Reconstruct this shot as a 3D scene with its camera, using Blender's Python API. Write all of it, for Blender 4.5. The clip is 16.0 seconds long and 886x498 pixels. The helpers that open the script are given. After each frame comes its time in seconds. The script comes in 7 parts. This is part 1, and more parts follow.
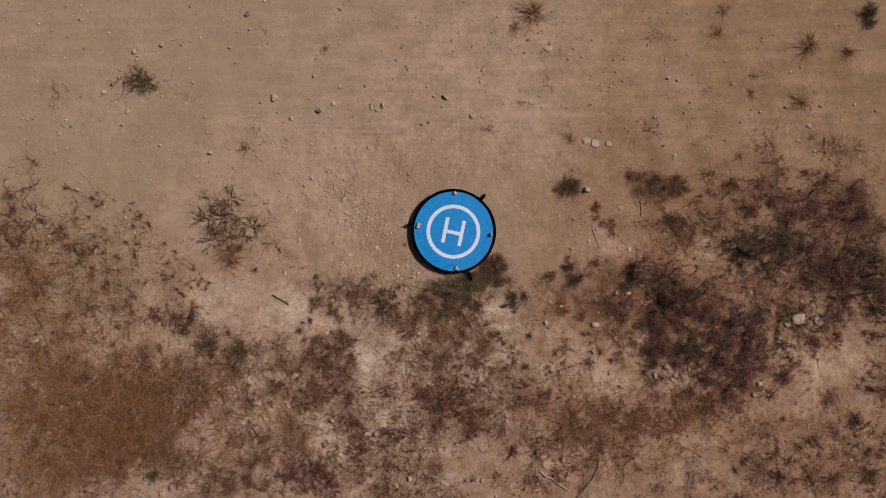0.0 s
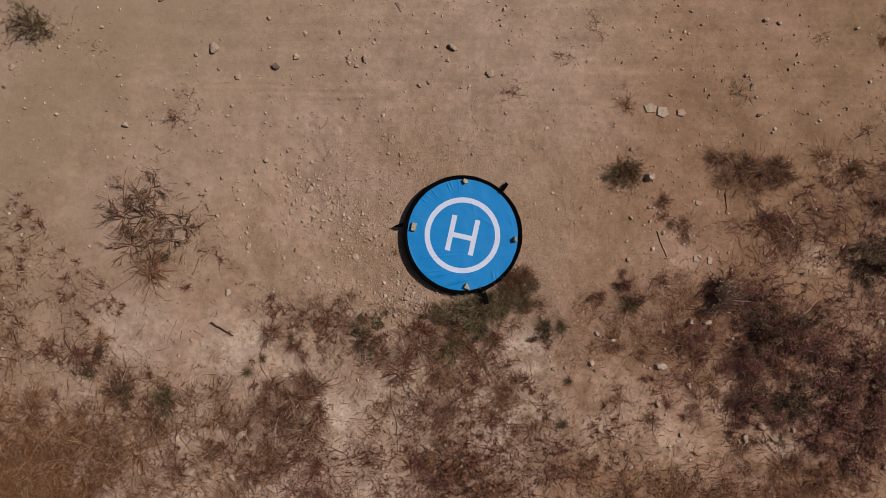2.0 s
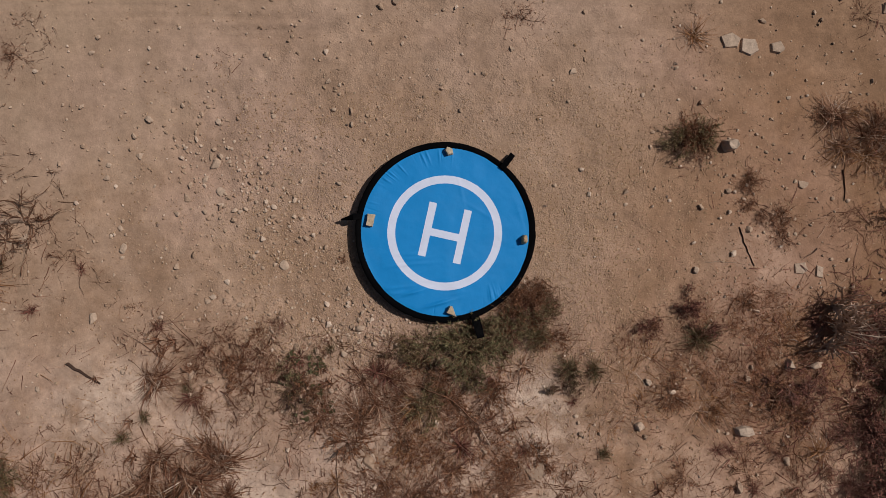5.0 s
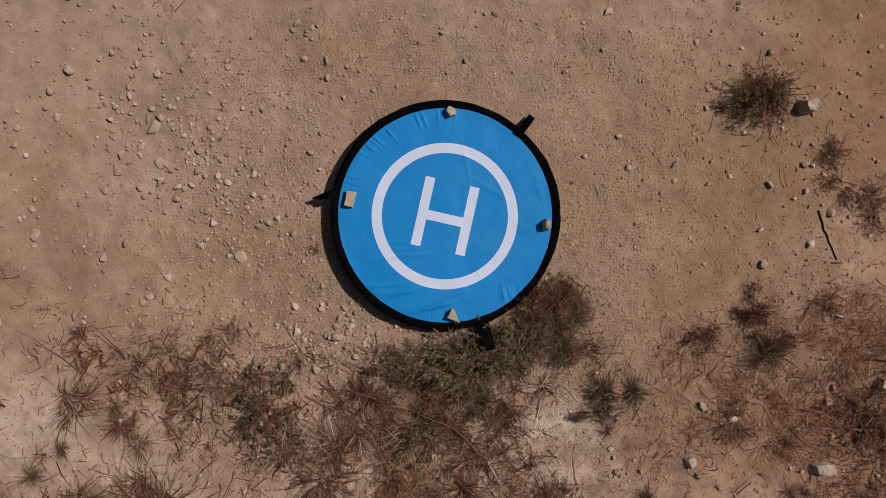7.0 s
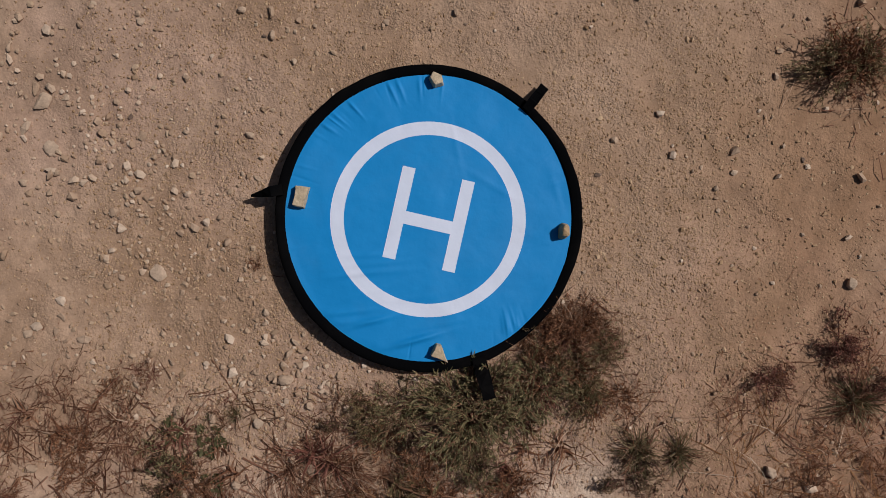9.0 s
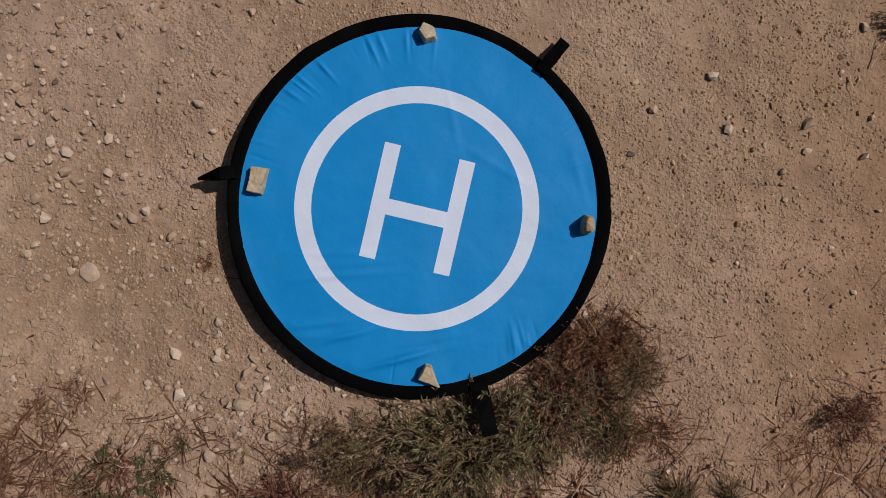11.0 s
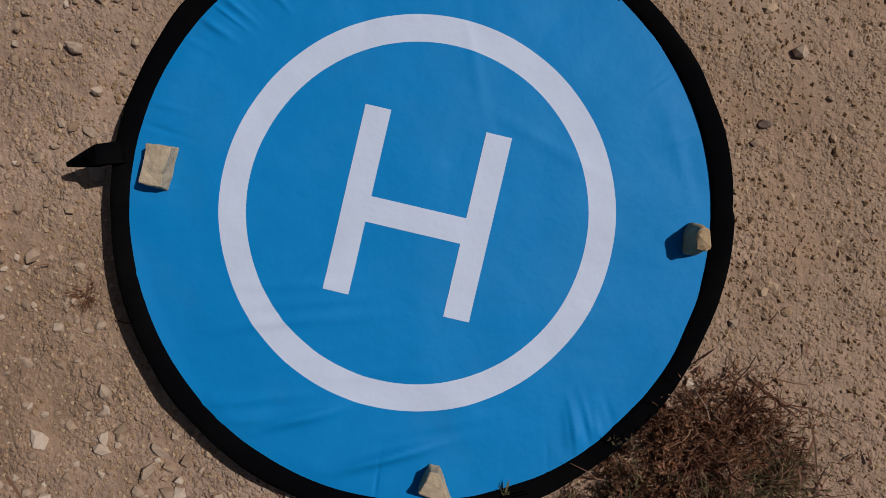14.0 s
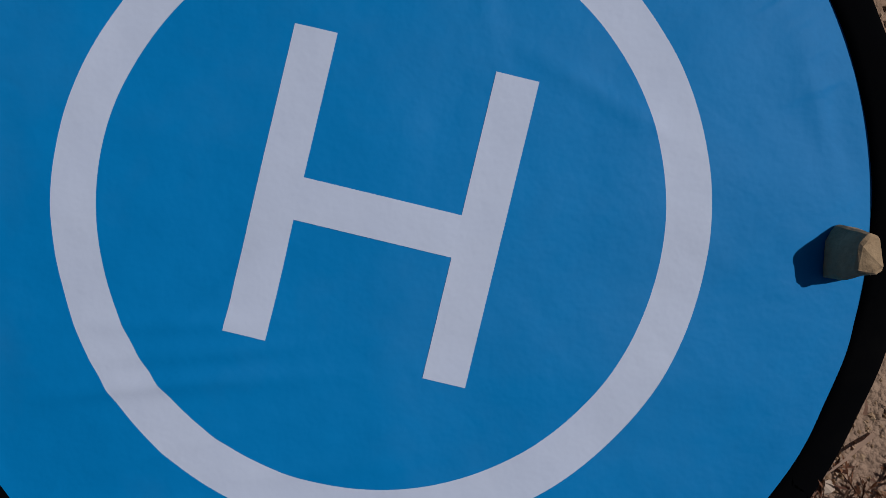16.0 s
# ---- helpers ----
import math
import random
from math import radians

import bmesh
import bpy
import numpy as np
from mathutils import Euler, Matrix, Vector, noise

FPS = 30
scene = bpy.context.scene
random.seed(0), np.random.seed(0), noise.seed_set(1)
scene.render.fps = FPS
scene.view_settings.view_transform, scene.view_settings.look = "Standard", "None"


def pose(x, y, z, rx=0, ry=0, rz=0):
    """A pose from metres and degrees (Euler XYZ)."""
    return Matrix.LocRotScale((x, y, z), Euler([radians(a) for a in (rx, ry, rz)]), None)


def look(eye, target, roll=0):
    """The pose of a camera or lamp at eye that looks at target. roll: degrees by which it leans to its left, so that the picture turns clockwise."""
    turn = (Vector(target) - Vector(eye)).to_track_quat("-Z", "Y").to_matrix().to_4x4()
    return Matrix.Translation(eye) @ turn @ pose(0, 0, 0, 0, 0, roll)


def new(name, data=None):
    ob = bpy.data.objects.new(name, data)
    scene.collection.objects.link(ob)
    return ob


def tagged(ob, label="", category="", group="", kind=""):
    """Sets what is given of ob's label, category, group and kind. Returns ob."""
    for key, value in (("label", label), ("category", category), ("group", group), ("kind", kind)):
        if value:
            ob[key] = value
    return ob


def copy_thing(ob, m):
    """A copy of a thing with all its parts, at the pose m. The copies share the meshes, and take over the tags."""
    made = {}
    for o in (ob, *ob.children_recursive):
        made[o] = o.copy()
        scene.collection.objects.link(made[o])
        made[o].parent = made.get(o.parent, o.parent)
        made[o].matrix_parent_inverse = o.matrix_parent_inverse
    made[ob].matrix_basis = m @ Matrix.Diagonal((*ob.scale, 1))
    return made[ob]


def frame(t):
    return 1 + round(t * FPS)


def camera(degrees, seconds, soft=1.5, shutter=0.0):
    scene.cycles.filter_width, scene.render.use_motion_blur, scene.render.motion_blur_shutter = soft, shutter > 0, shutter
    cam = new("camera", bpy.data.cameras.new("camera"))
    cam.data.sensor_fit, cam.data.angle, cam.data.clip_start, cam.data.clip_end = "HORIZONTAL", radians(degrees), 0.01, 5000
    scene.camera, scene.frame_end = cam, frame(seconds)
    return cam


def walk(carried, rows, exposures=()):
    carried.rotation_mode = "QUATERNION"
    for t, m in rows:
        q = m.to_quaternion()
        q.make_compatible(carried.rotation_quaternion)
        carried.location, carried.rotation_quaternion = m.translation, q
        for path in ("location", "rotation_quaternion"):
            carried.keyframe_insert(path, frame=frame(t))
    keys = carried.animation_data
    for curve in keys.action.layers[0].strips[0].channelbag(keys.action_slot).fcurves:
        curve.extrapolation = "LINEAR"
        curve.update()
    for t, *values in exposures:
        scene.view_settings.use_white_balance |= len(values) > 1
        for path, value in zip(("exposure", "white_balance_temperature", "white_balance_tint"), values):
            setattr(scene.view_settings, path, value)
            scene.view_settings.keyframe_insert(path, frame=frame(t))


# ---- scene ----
cam = camera(66.0, 16.0, 0.8)
PATH = [
    (0, -0.3957, -0.3174, 5.9656, 1.67, -2.87, -1.13),
    (0.5, -0.2945, -0.2350, 5.5285, 1.29, -2.27, -1.04),
    (1, -0.2564, -0.2004, 5.1014, 1.34, -1.96, -0.96),
    (1.5, -0.2241, -0.1592, 4.6807, 1.07, -1.45, -0.87),
    (2, -0.2114, -0.1630, 4.2794, 1.08, -1.17, -0.83),
    (2.5, -0.1786, -0.1479, 3.9101, 0.84, -1.40, -0.81),
    (3, -0.1009, -0.1362, 3.5453, 0.75, -1.18, -0.82),
    (3.5, -0.0554, -0.0957, 3.3312, 0.52, -0.85, -0.79),
    (4, -0.0207, -0.0709, 3.1760, 0.28, -0.43, -0.79),
    (4.5, -0.0219, -0.0804, 3.0083, 0.42, -0.47, -0.76),
    (5, -0.0277, -0.0829, 2.8395, 0.35, -0.38, -0.73),
    (5.2, -0.0350, -0.0786, 2.7755, 0.26, -0.34, -0.74),
    (7.3, -0.0298, -0.1182, 2.1488, 0.20, -0.66, -0.52),
    (7.5, -0.0262, -0.1189, 2.0921, 0.17, -0.68, -0.65),
    (8, -0.0109, -0.1085, 1.9287, 0.11, -0.58, -0.64),
    (8.5, 0.0039, -0.0884, 1.7668, 0.07, -0.56, -0.61),
    (9, 0.0193, -0.0747, 1.6808, 0.10, -0.50, -0.50),
    (9.2, 0.0327, -0.0684, 1.6465, -0.00, -0.25, -0.47),
    (11.5, 0.0940, -0.0381, 1.2664, -1.79, 1.98, -0.08),
    (12, 0.0892, -0.0328, 1.1816, -1.97, 1.94, -0.13),
    (12.5, 0.0785, -0.0374, 1.0991, -1.73, 2.11, -0.10),
    (13, 0.0722, -0.0461, 1.0111, -1.44, 2.39, -0.05),
    (13.5, 0.0691, -0.0369, 0.9272, -1.29, 2.67, -0.01),
    (14, 0.0721, -0.0336, 0.8413, -0.62, 2.93, -0.02),
    (14.5, 0.0771, -0.0377, 0.7573, 0.10, 3.01, 0.19),
    (15, 0.0872, -0.0299, 0.6773, -0.28, 3.62, 0.50),
    (15.5, 0.0810, -0.0121, 0.5963, -1.58, 3.52, 0.16),
    (16, 0.0735, -0.0209, 0.5158, -1.05, 3.36, 0.34),
]
walk(cam, [(t, pose(*row)) for t, *row in PATH], [(0,-0.46,6300,10),(2,-0.50,6290,9.8),(5,-0.53,6270,9.5),(9,-0.54,6200,8.2),(12.5,-0.61,6110,6),(14.5,-0.83,5940,6),(16,-1.10,5780,7)])



# ---- world, sun ----
world = bpy.data.worlds.new("sky")
scene.world = world
world.use_nodes = True
SUN_EL, SUN_AZ = radians(50), radians(22)      # height over the ground; direction to the sun, from +x towards +y
wn = world.node_tree.nodes
sky = wn.new("ShaderNodeTexSky")
sky.sky_type, sky.sun_disc = "NISHITA", False
sky.air_density, sky.dust_density, sky.ozone_density = 0.9, 2.5, 0.7
sky.sun_elevation, sky.sun_rotation = SUN_EL, radians(90) - SUN_AZ
wn["Background"].inputs["Strength"].default_value = 0.035
world.node_tree.links.new(sky.outputs[0], wn["Background"].inputs["Color"])
sun_data = bpy.data.lights.new("sun", "SUN")
sun_data.energy, sun_data.angle, sun_data.color = 4.5, radians(0.55), (1.0, 0.95, 0.89)
sun = new("sun", sun_data)
sun_dir = Vector((math.cos(SUN_EL) * math.cos(SUN_AZ), math.cos(SUN_EL) * math.sin(SUN_AZ), math.sin(SUN_EL)))
sun.matrix_world = look(sun_dir * 60, (0, 0, 0))


# ---- materials ----
class Nodes:
    """Short hand for one node material."""

    def __init__(self, name):
        self.mat = bpy.data.materials.new(name)
        self.mat.use_nodes = True
        self.tree = self.mat.node_tree
        self.bsdf = self.tree.nodes["Principled BSDF"]
        self.pos = self.tree.nodes.new("ShaderNodeNewGeometry").outputs["Position"]

    def node(self, kind, **inputs):
        n = self.tree.nodes.new(kind)
        for key, value in inputs.items():
            self.put(n.inputs[key.replace("_", " ")], value)
        return n

    def put(self, socket, value):
        if isinstance(value, bpy.types.NodeSocket):
            self.tree.links.new(value, socket)
        else:
            socket.default_value = value

    def noise(self, scale, detail=4.0, rough=0.6, where=None):
        n = self.node("ShaderNodeTexNoise", Scale=scale, Detail=detail, Roughness=rough)
        self.put(n.inputs["Vector"], where or self.pos)
        return n.outputs["Fac"]

    def ramp(self, fac, stops):
        n = self.node("ShaderNodeValToRGB", Fac=fac)
        while len(n.color_ramp.elements) < len(stops):
            n.color_ramp.elements.new(0.5)
        for e, (p, c) in zip(n.color_ramp.elements, stops):
            e.position, e.color = p, (*c, 1) if len(c) == 3 else c
        return n.outputs["Color"]

    def mix(self, fac, a, b, how="MIX"):
        n = self.tree.nodes.new("ShaderNodeMix")
        n.data_type, n.blend_type = "RGBA", how
        for i, v in ((0, fac), (6, a), (7, b)):
            if not isinstance(v, bpy.types.NodeSocket) and i > 0:
                v = (*v, 1)
            self.put(n.inputs[i], v)
        return n.outputs[2]

    def maths(self, how, a, b=0.0):
        n = self.tree.nodes.new("ShaderNodeMath")
        n.operation = how
        self.put(n.inputs[0], a)
        self.put(n.inputs[1], b)
        return n.outputs[0]

    def finish(self, color, rough, bumps=(), specular=0.3):
        self.put(self.bsdf.inputs["Base Color"], color)
        self.put(self.bsdf.inputs["Roughness"], rough)
        self.put(self.bsdf.inputs["Specular IOR Level"], specular)
        normal = None
        for height, strength, distance in bumps:
            b = self.node("ShaderNodeBump", Height=height, Strength=strength, Distance=distance)
            if normal:
                self.put(b.inputs["Normal"], normal)
            normal = b.outputs[0]
        if normal:
            self.put(self.bsdf.inputs["Normal"], normal)
        return self.mat


PALE = [(-1.79, -1.18, 0.11), (-1.86, -1.64, 0.15), (-1.27, -0.64, 0.13), (-0.35, -0.99, 0.2), (-0.82, -1.11, 0.2), (0.35, -0.8, 0.2), (0.14, -1.14, 0.18), (0.96, -1.16, 0.25), (1.38, -1.37, 0.22), (2.0, -1.35, 0.15), (2.73, -1.0, 0.15), (2.93, -1.13, 0.15), (3.23, -0.81, 0.15), (3.48, -1.15, 0.17), (-1.21, -1.61, 0.17), (-1.02, -1.83, 0.17), (0.74, -1.99, 0.2), (1.29, -0.17, 0.18), (-1.01, -0.84, 0.11), (0.46, -1.14, 0.18), (-1.49, -0.7, 0.17), (3.26, -1.32, 0.2), (-0.54, -1.7, 0.2), (-2.07, -0.59, 0.2), (2.26, -0.19, 0.13), (1.62, -1.08, 0.12), (0.36, -0.74, 0.17)]


def soil_material():
    m = Nodes("dry_dirt")
    broad = m.ramp(m.noise(0.55, 3), [(0.35, (0, 0, 0)), (0.65, (1, 1, 1))])
    base = m.mix(broad, (0.300, 0.184, 0.116), (0.385, 0.250, 0.170))
    blotch = m.ramp(m.noise(2.6, 7, 0.68), [(0.42, (0, 0, 0)), (0.62, (1, 1, 1))])
    base = m.mix(m.maths("MULTIPLY", blotch, 0.6), base, (0.48, 0.328, 0.236))
    rusty = m.ramp(m.noise(7.0, 6, 0.72), [(0.50, (0, 0, 0)), (0.70, (1, 1, 1))])
    base = m.mix(m.maths("MULTIPLY", rusty, 0.30), base, (0.235, 0.133, 0.079))
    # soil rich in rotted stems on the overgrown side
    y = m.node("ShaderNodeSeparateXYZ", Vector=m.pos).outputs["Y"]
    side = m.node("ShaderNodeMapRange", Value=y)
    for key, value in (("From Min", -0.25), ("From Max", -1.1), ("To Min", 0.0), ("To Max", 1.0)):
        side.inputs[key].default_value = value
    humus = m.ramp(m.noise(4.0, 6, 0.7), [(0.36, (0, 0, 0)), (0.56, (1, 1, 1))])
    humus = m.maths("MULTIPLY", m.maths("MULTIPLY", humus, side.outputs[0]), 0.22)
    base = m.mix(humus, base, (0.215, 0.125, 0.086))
    red = m.ramp(m.noise(1.9, 5, 0.65), [(0.40, (0, 0, 0)), (0.62, (1, 1, 1))])
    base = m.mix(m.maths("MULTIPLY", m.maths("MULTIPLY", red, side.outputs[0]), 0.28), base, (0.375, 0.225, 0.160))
    x = m.node("ShaderNodeSeparateXYZ", Vector=m.pos).outputs["X"]
    # redder soil to the right, its colour also darkened to stand in for lens vignette
    rust = m.node("ShaderNodeMapRange", Value=m.maths("SUBTRACT", x, m.maths("MULTIPLY", y, 0.55)))
    for key, value in (("From Min", 0.24), ("From Max", 1.0), ("To Min", 0.0), ("To Max", 0.85)):
        rust.inputs[key].default_value = value
    base = m.mix(m.maths("MULTIPLY", rust.outputs[0], m.ramp(m.noise(2.3, 6, 0.7), [(0.35, (0.25, 0.25, 0.25)), (0.58, (1, 1, 1))])), base, (0.250, 0.140, 0.080))
    dusty = m.ramp(m.noise(3.1, 6, 0.7), [(0.42, (0, 0, 0)), (0.60, (1, 1, 1))])
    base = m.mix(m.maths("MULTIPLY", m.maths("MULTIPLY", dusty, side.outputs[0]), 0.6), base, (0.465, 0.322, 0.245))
    # pale crusted spots between the plants
    warp = m.ramp(m.noise(6.0, 7, 0.72), [(0.40, (0, 0, 0)), (0.56, (1, 1, 1))])
    for px, py, pr in PALE:
        away = m.node("ShaderNodeVectorMath", Vector=m.pos)
        away.operation = "DISTANCE"
        away.inputs[1].default_value = (px, py, 0)
        fade = m.node("ShaderNodeMapRange", Value=away.outputs["Value"])
        for key, value in (("From Min", pr * 1.5), ("From Max", pr * 0.1), ("To Min", 0.0), ("To Max", 0.85)):
            fade.inputs[key].default_value = value
        base = m.mix(m.maths("MULTIPLY", fade.outputs[0], warp), base, (0.60, 0.445, 0.345))
    # packed, paler dust on the track side
    track = m.node("ShaderNodeMapRange", Value=y)
    for key, value in (("From Min", 0.1), ("From Max", 1.1), ("To Min", 0.0), ("To Max", 0.5)):
        track.inputs[key].default_value = value
    base = m.mix(track.outputs[0], base, (0.385, 0.262, 0.190))
    # olive soil towards the far corner, colour darkened further for lens vignette, and the drag of wheels along the
    # track
    dot = m.node("ShaderNodeVectorMath", Vector=m.pos)
    dot.operation = "DOT_PRODUCT"
    dot.inputs[1].default_value = (0.75, 0.66, 0)
    far = m.node("ShaderNodeMapRange", Value=dot.outputs["Value"])
    for key, value in (("From Min", 1.2), ("From Max", 3.4), ("To Min", 0.0), ("To Max", 0.8)):
        far.inputs[key].default_value = value
    base = m.mix(m.maths("MULTIPLY", far.outputs[0], m.ramp(m.noise(1.4, 4, 0.6), [(0.25, (0, 0, 0)), (0.55, (1, 1, 1))])), base, (0.265, 0.178, 0.105))
    turned = m.node("ShaderNodeMapping", Vector=m.pos)
    turned.inputs["Rotation"].default_value = (0, 0, radians(9))
    turned.inputs["Scale"].default_value = (0.4, 7.0, 1.0)
    drag = m.ramp(m.noise(1.7, 6, 0.68, turned.outputs[0]), [(0.36, (0.38, 0.38, 0.38)), (0.64, (0.62, 0.62, 0.62))])
    wheels = m.node("ShaderNodeMapRange", Value=y)
    for key, value in (("From Min", 0.5), ("From Max", 1.0), ("To Min", 0.0), ("To Max", 0.36)):
        wheels.inputs[key].default_value = value
    base = m.mix(wheels.outputs[0], base, drag, "OVERLAY")
    pink = m.ramp(m.noise(1.1, 4, 0.62), [(0.48, (0, 0, 0)), (0.66, (1, 1, 1))])
    base = m.mix(m.maths("MULTIPLY", pink, 0.5), base, (0.40, 0.262, 0.205))
    clot = m.noise(15.0, 5, 0.66)
    base = m.mix(m.maths("ADD", m.maths("MULTIPLY", side.outputs[0], 0.25), 0.22), base, m.ramp(clot, [(0.33, (0.26, 0.25, 0.24)), (0.66, (0.72, 0.73, 0.73))]), "OVERLAY")
    patch = m.noise(4.3, 6, 0.66)
    base = m.mix(0.34, base, m.ramp(patch, [(0.36, (0.33, 0.325, 0.32)), (0.64, (0.66, 0.66, 0.66))]), "OVERLAY")
    fine = m.noise(130.0, 5, 0.75)
    base = m.mix(0.3, base, m.ramp(fine, [(0.3, (0.28, 0.28, 0.28)), (0.7, (0.74, 0.74, 0.74))]), "OVERLAY")
    mid = m.noise(32.0, 5, 0.7)
    base = m.mix(0.3, base, m.ramp(mid, [(0.3, (0.30, 0.30, 0.30)), (0.7, (0.70, 0.70, 0.70))]), "OVERLAY")
    cells = m.node("ShaderNodeTexVoronoi", Scale=130.0, Vector=m.pos).outputs["Distance"]
    grains = m.maths("SUBTRACT", 1.0, cells)
    small = m.maths("SUBTRACT", 1.0, m.node("ShaderNodeTexVoronoi", Scale=290.0, Vector=m.pos).outputs["Distance"])
    # paler, pinkish dust trodden about the pad, a yellower and darker tone towards the upper left
    close = m.node("ShaderNodeVectorMath", Vector=m.pos)
    close.operation = "DISTANCE"
    close.inputs[1].default_value = (0.55, 0.15, 0)
    trodden = m.node("ShaderNodeMapRange", Value=close.outputs["Value"])
    for key, value in (("From Min", 0.9), ("From Max", 0.25), ("To Min", 0.0), ("To Max", 0.32)):
        trodden.inputs[key].default_value = value
    uneven = m.ramp(m.noise(5.0, 5, 0.68), [(0.36, (0.4, 0.4, 0.4)), (0.60, (1, 1, 1))])
    base = m.mix(m.maths("MULTIPLY", trodden.outputs[0], uneven), base, (0.455, 0.306, 0.210))
    # reddish soil further right; part of this darkening is lens vignette put into the colour
    reddish = m.node("ShaderNodeMapRange", Value=m.maths("SUBTRACT", x, m.maths("MULTIPLY", y, 0.2)))
    for key, value in (("From Min", 0.55), ("From Max", 1.15), ("To Min", 0.0), ("To Max", 1.0)):
        reddish.inputs[key].default_value = value
    base = m.mix(reddish.outputs[0], base, (0.92, 0.85, 0.785), "MULTIPLY")
    yellow = m.node("ShaderNodeVectorMath", Vector=m.pos)
    yellow.operation = "DOT_PRODUCT"
    yellow.inputs[1].default_value = (-0.72, 0.69, 0)
    ochre = m.node("ShaderNodeMapRange", Value=yellow.outputs["Value"])
    for key, value in (("From Min", 0.9), ("From Max", 2.5), ("To Min", 0.0), ("To Max", 0.6)):
        ochre.inputs[key].default_value = value
    base = m.mix(m.maths("MULTIPLY", ochre.outputs[0], m.ramp(m.noise(1.3, 5, 0.62), [(0.30, (0.2, 0.2, 0.2)), (0.58, (1, 1, 1))])), base, (0.290, 0.205, 0.122))
    by_pad = m.node("ShaderNodeVectorMath", Vector=m.pos)
    by_pad.operation = "LENGTH"
    loam = m.node("ShaderNodeMapRange", Value=by_pad.outputs["Value"])
    for key, value in (("From Min", 1.25), ("From Max", 0.5), ("To Min", 0.0), ("To Max", 1.0)):
        loam.inputs[key].default_value = value
    loose = m.ramp(m.noise(10.0, 5, 0.65), [(0.40, (0.15, 0.15, 0.15)), (0.60, (1, 1, 1))])
    loose = m.maths("MULTIPLY", loose, m.maths("ADD", 0.22, m.maths("MULTIPLY", loam.outputs[0], 0.7)))
    return m.finish(base, 0.95, [(mid, 0.18, 0.008), (m.maths("MULTIPLY", m.noise(75.0, 6, 0.75), loose), 0.6, 0.006), (m.maths("MULTIPLY", grains, loose), 0.80, 0.0045), (m.maths("MULTIPLY", small, loose), 0.60, 0.003), (fine, 0.4, 0.002)], 0.1)


def stone_material(name, dark, light):
    m = Nodes(name)
    pick = m.tree.nodes.new("ShaderNodeObjectInfo").outputs["Random"]
    base = m.mix(pick, dark, light)
    coat = m.ramp(m.noise(60.0, 5, 0.7), [(0.35, (0.36, 0.36, 0.36)), (0.7, (0.66, 0.66, 0.66))])
    base = m.mix(0.6, base, coat, "OVERLAY")
    return m.finish(base, 0.9, [(m.noise(140.0, 4), 0.5, 0.004)], 0.2)


def island_material(name, stops, rough=0.8, grain=40.0, spec=0.2, thin=0.0):
    """Pieces joined in one mesh, each with its own tint; thin: how much light passes through them."""
    m = Nodes(name)
    pick = m.tree.nodes.new("ShaderNodeNewGeometry").outputs["Random Per Island"]
    base = m.ramp(pick, stops)
    base = m.mix(0.35, base, m.ramp(m.noise(grain, 3), [(0.3, (0.35, 0.35, 0.35)), (0.7, (0.65, 0.65, 0.65))]), "OVERLAY")
    m.finish(base, rough, (), spec)
    if thin:
        glow = m.node("ShaderNodeBsdfTranslucent", Color=base)
        both = m.node("ShaderNodeMixShader", Fac=thin)
        m.tree.links.new(m.bsdf.outputs[0], both.inputs[1])
        m.tree.links.new(glow.outputs[0], both.inputs[2])
        m.tree.links.new(both.outputs[0], m.tree.nodes["Material Output"].inputs["Surface"])
    return m.mat


def fabric_material(name, color, dust, rough=0.55, spec=0.35, relief=0.22, dusty=0.10):
    m = Nodes(name)
    weave = m.noise(900.0, 2)
    base = m.mix(m.ramp(m.noise(7.0, 5, 0.6), [(0.5, (0, 0, 0)), (0.85, (dusty, dusty, dusty))]), color, dust)
    base = m.mix(0.13, base, m.ramp(m.noise(25.0, 4), [(0.3, (0.4, 0.4, 0.4)), (0.7, (0.6, 0.6, 0.6))]), "OVERLAY")
    return m.finish(base, rough, [(m.noise(18.0, 4), relief, 0.01), (weave, 0.04, 0.001)], spec)


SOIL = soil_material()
PAD_STONE = stone_material("cream_stone", (0.47, 0.350, 0.235), (0.53, 0.415, 0.295))
BROWN_STONE = stone_material("tan_stone", (0.40, 0.262, 0.145), (0.44, 0.295, 0.17))
STONE = stone_material("pale_stone", (0.345, 0.228, 0.153), (0.475, 0.342, 0.250))
PALE_SLAB = stone_material("pale_slab", (0.42, 0.298, 0.215), (0.49, 0.365, 0.275))
DARK_STONE = stone_material("dark_stone", (0.135, 0.09, 0.07), (0.23, 0.155, 0.115))
GRAVEL = island_material("gravel", [(0.0, (0.30, 0.195, 0.125)), (0.35, (0.365, 0.245, 0.162)), (0.8, (0.415, 0.288, 0.196)), (1.0, (0.51, 0.375, 0.275))], 0.92, 90)
PALE_GRAVEL = island_material("pale_gravel", [(0.0, (0.33, 0.215, 0.142)), (0.5, (0.44, 0.305, 0.215)), (1.0, (0.60, 0.455, 0.35))], 0.92, 90)
CLODS = island_material("dirt_crumbs", [(0.0, (0.27, 0.165, 0.093)), (0.6, (0.375, 0.241, 0.145)), (1.0, (0.50, 0.342, 0.22))], 0.95, 90, 0.1)
BLUE = fabric_material("blue_fabric", (0.012, 0.217, 0.540), (0.16, 0.24, 0.36), 0.55, 0.15, 0.16)
WHITE = fabric_material("white_print", (0.625, 0.655, 0.79), (0.55, 0.50, 0.45), 0.6, 0.2, 0.15)
BLACK = fabric_material("black_webbing", (0.0022, 0.0022, 0.0027), (0.050, 0.040, 0.034), 0.9, 0.02, 0.22, 0.10)
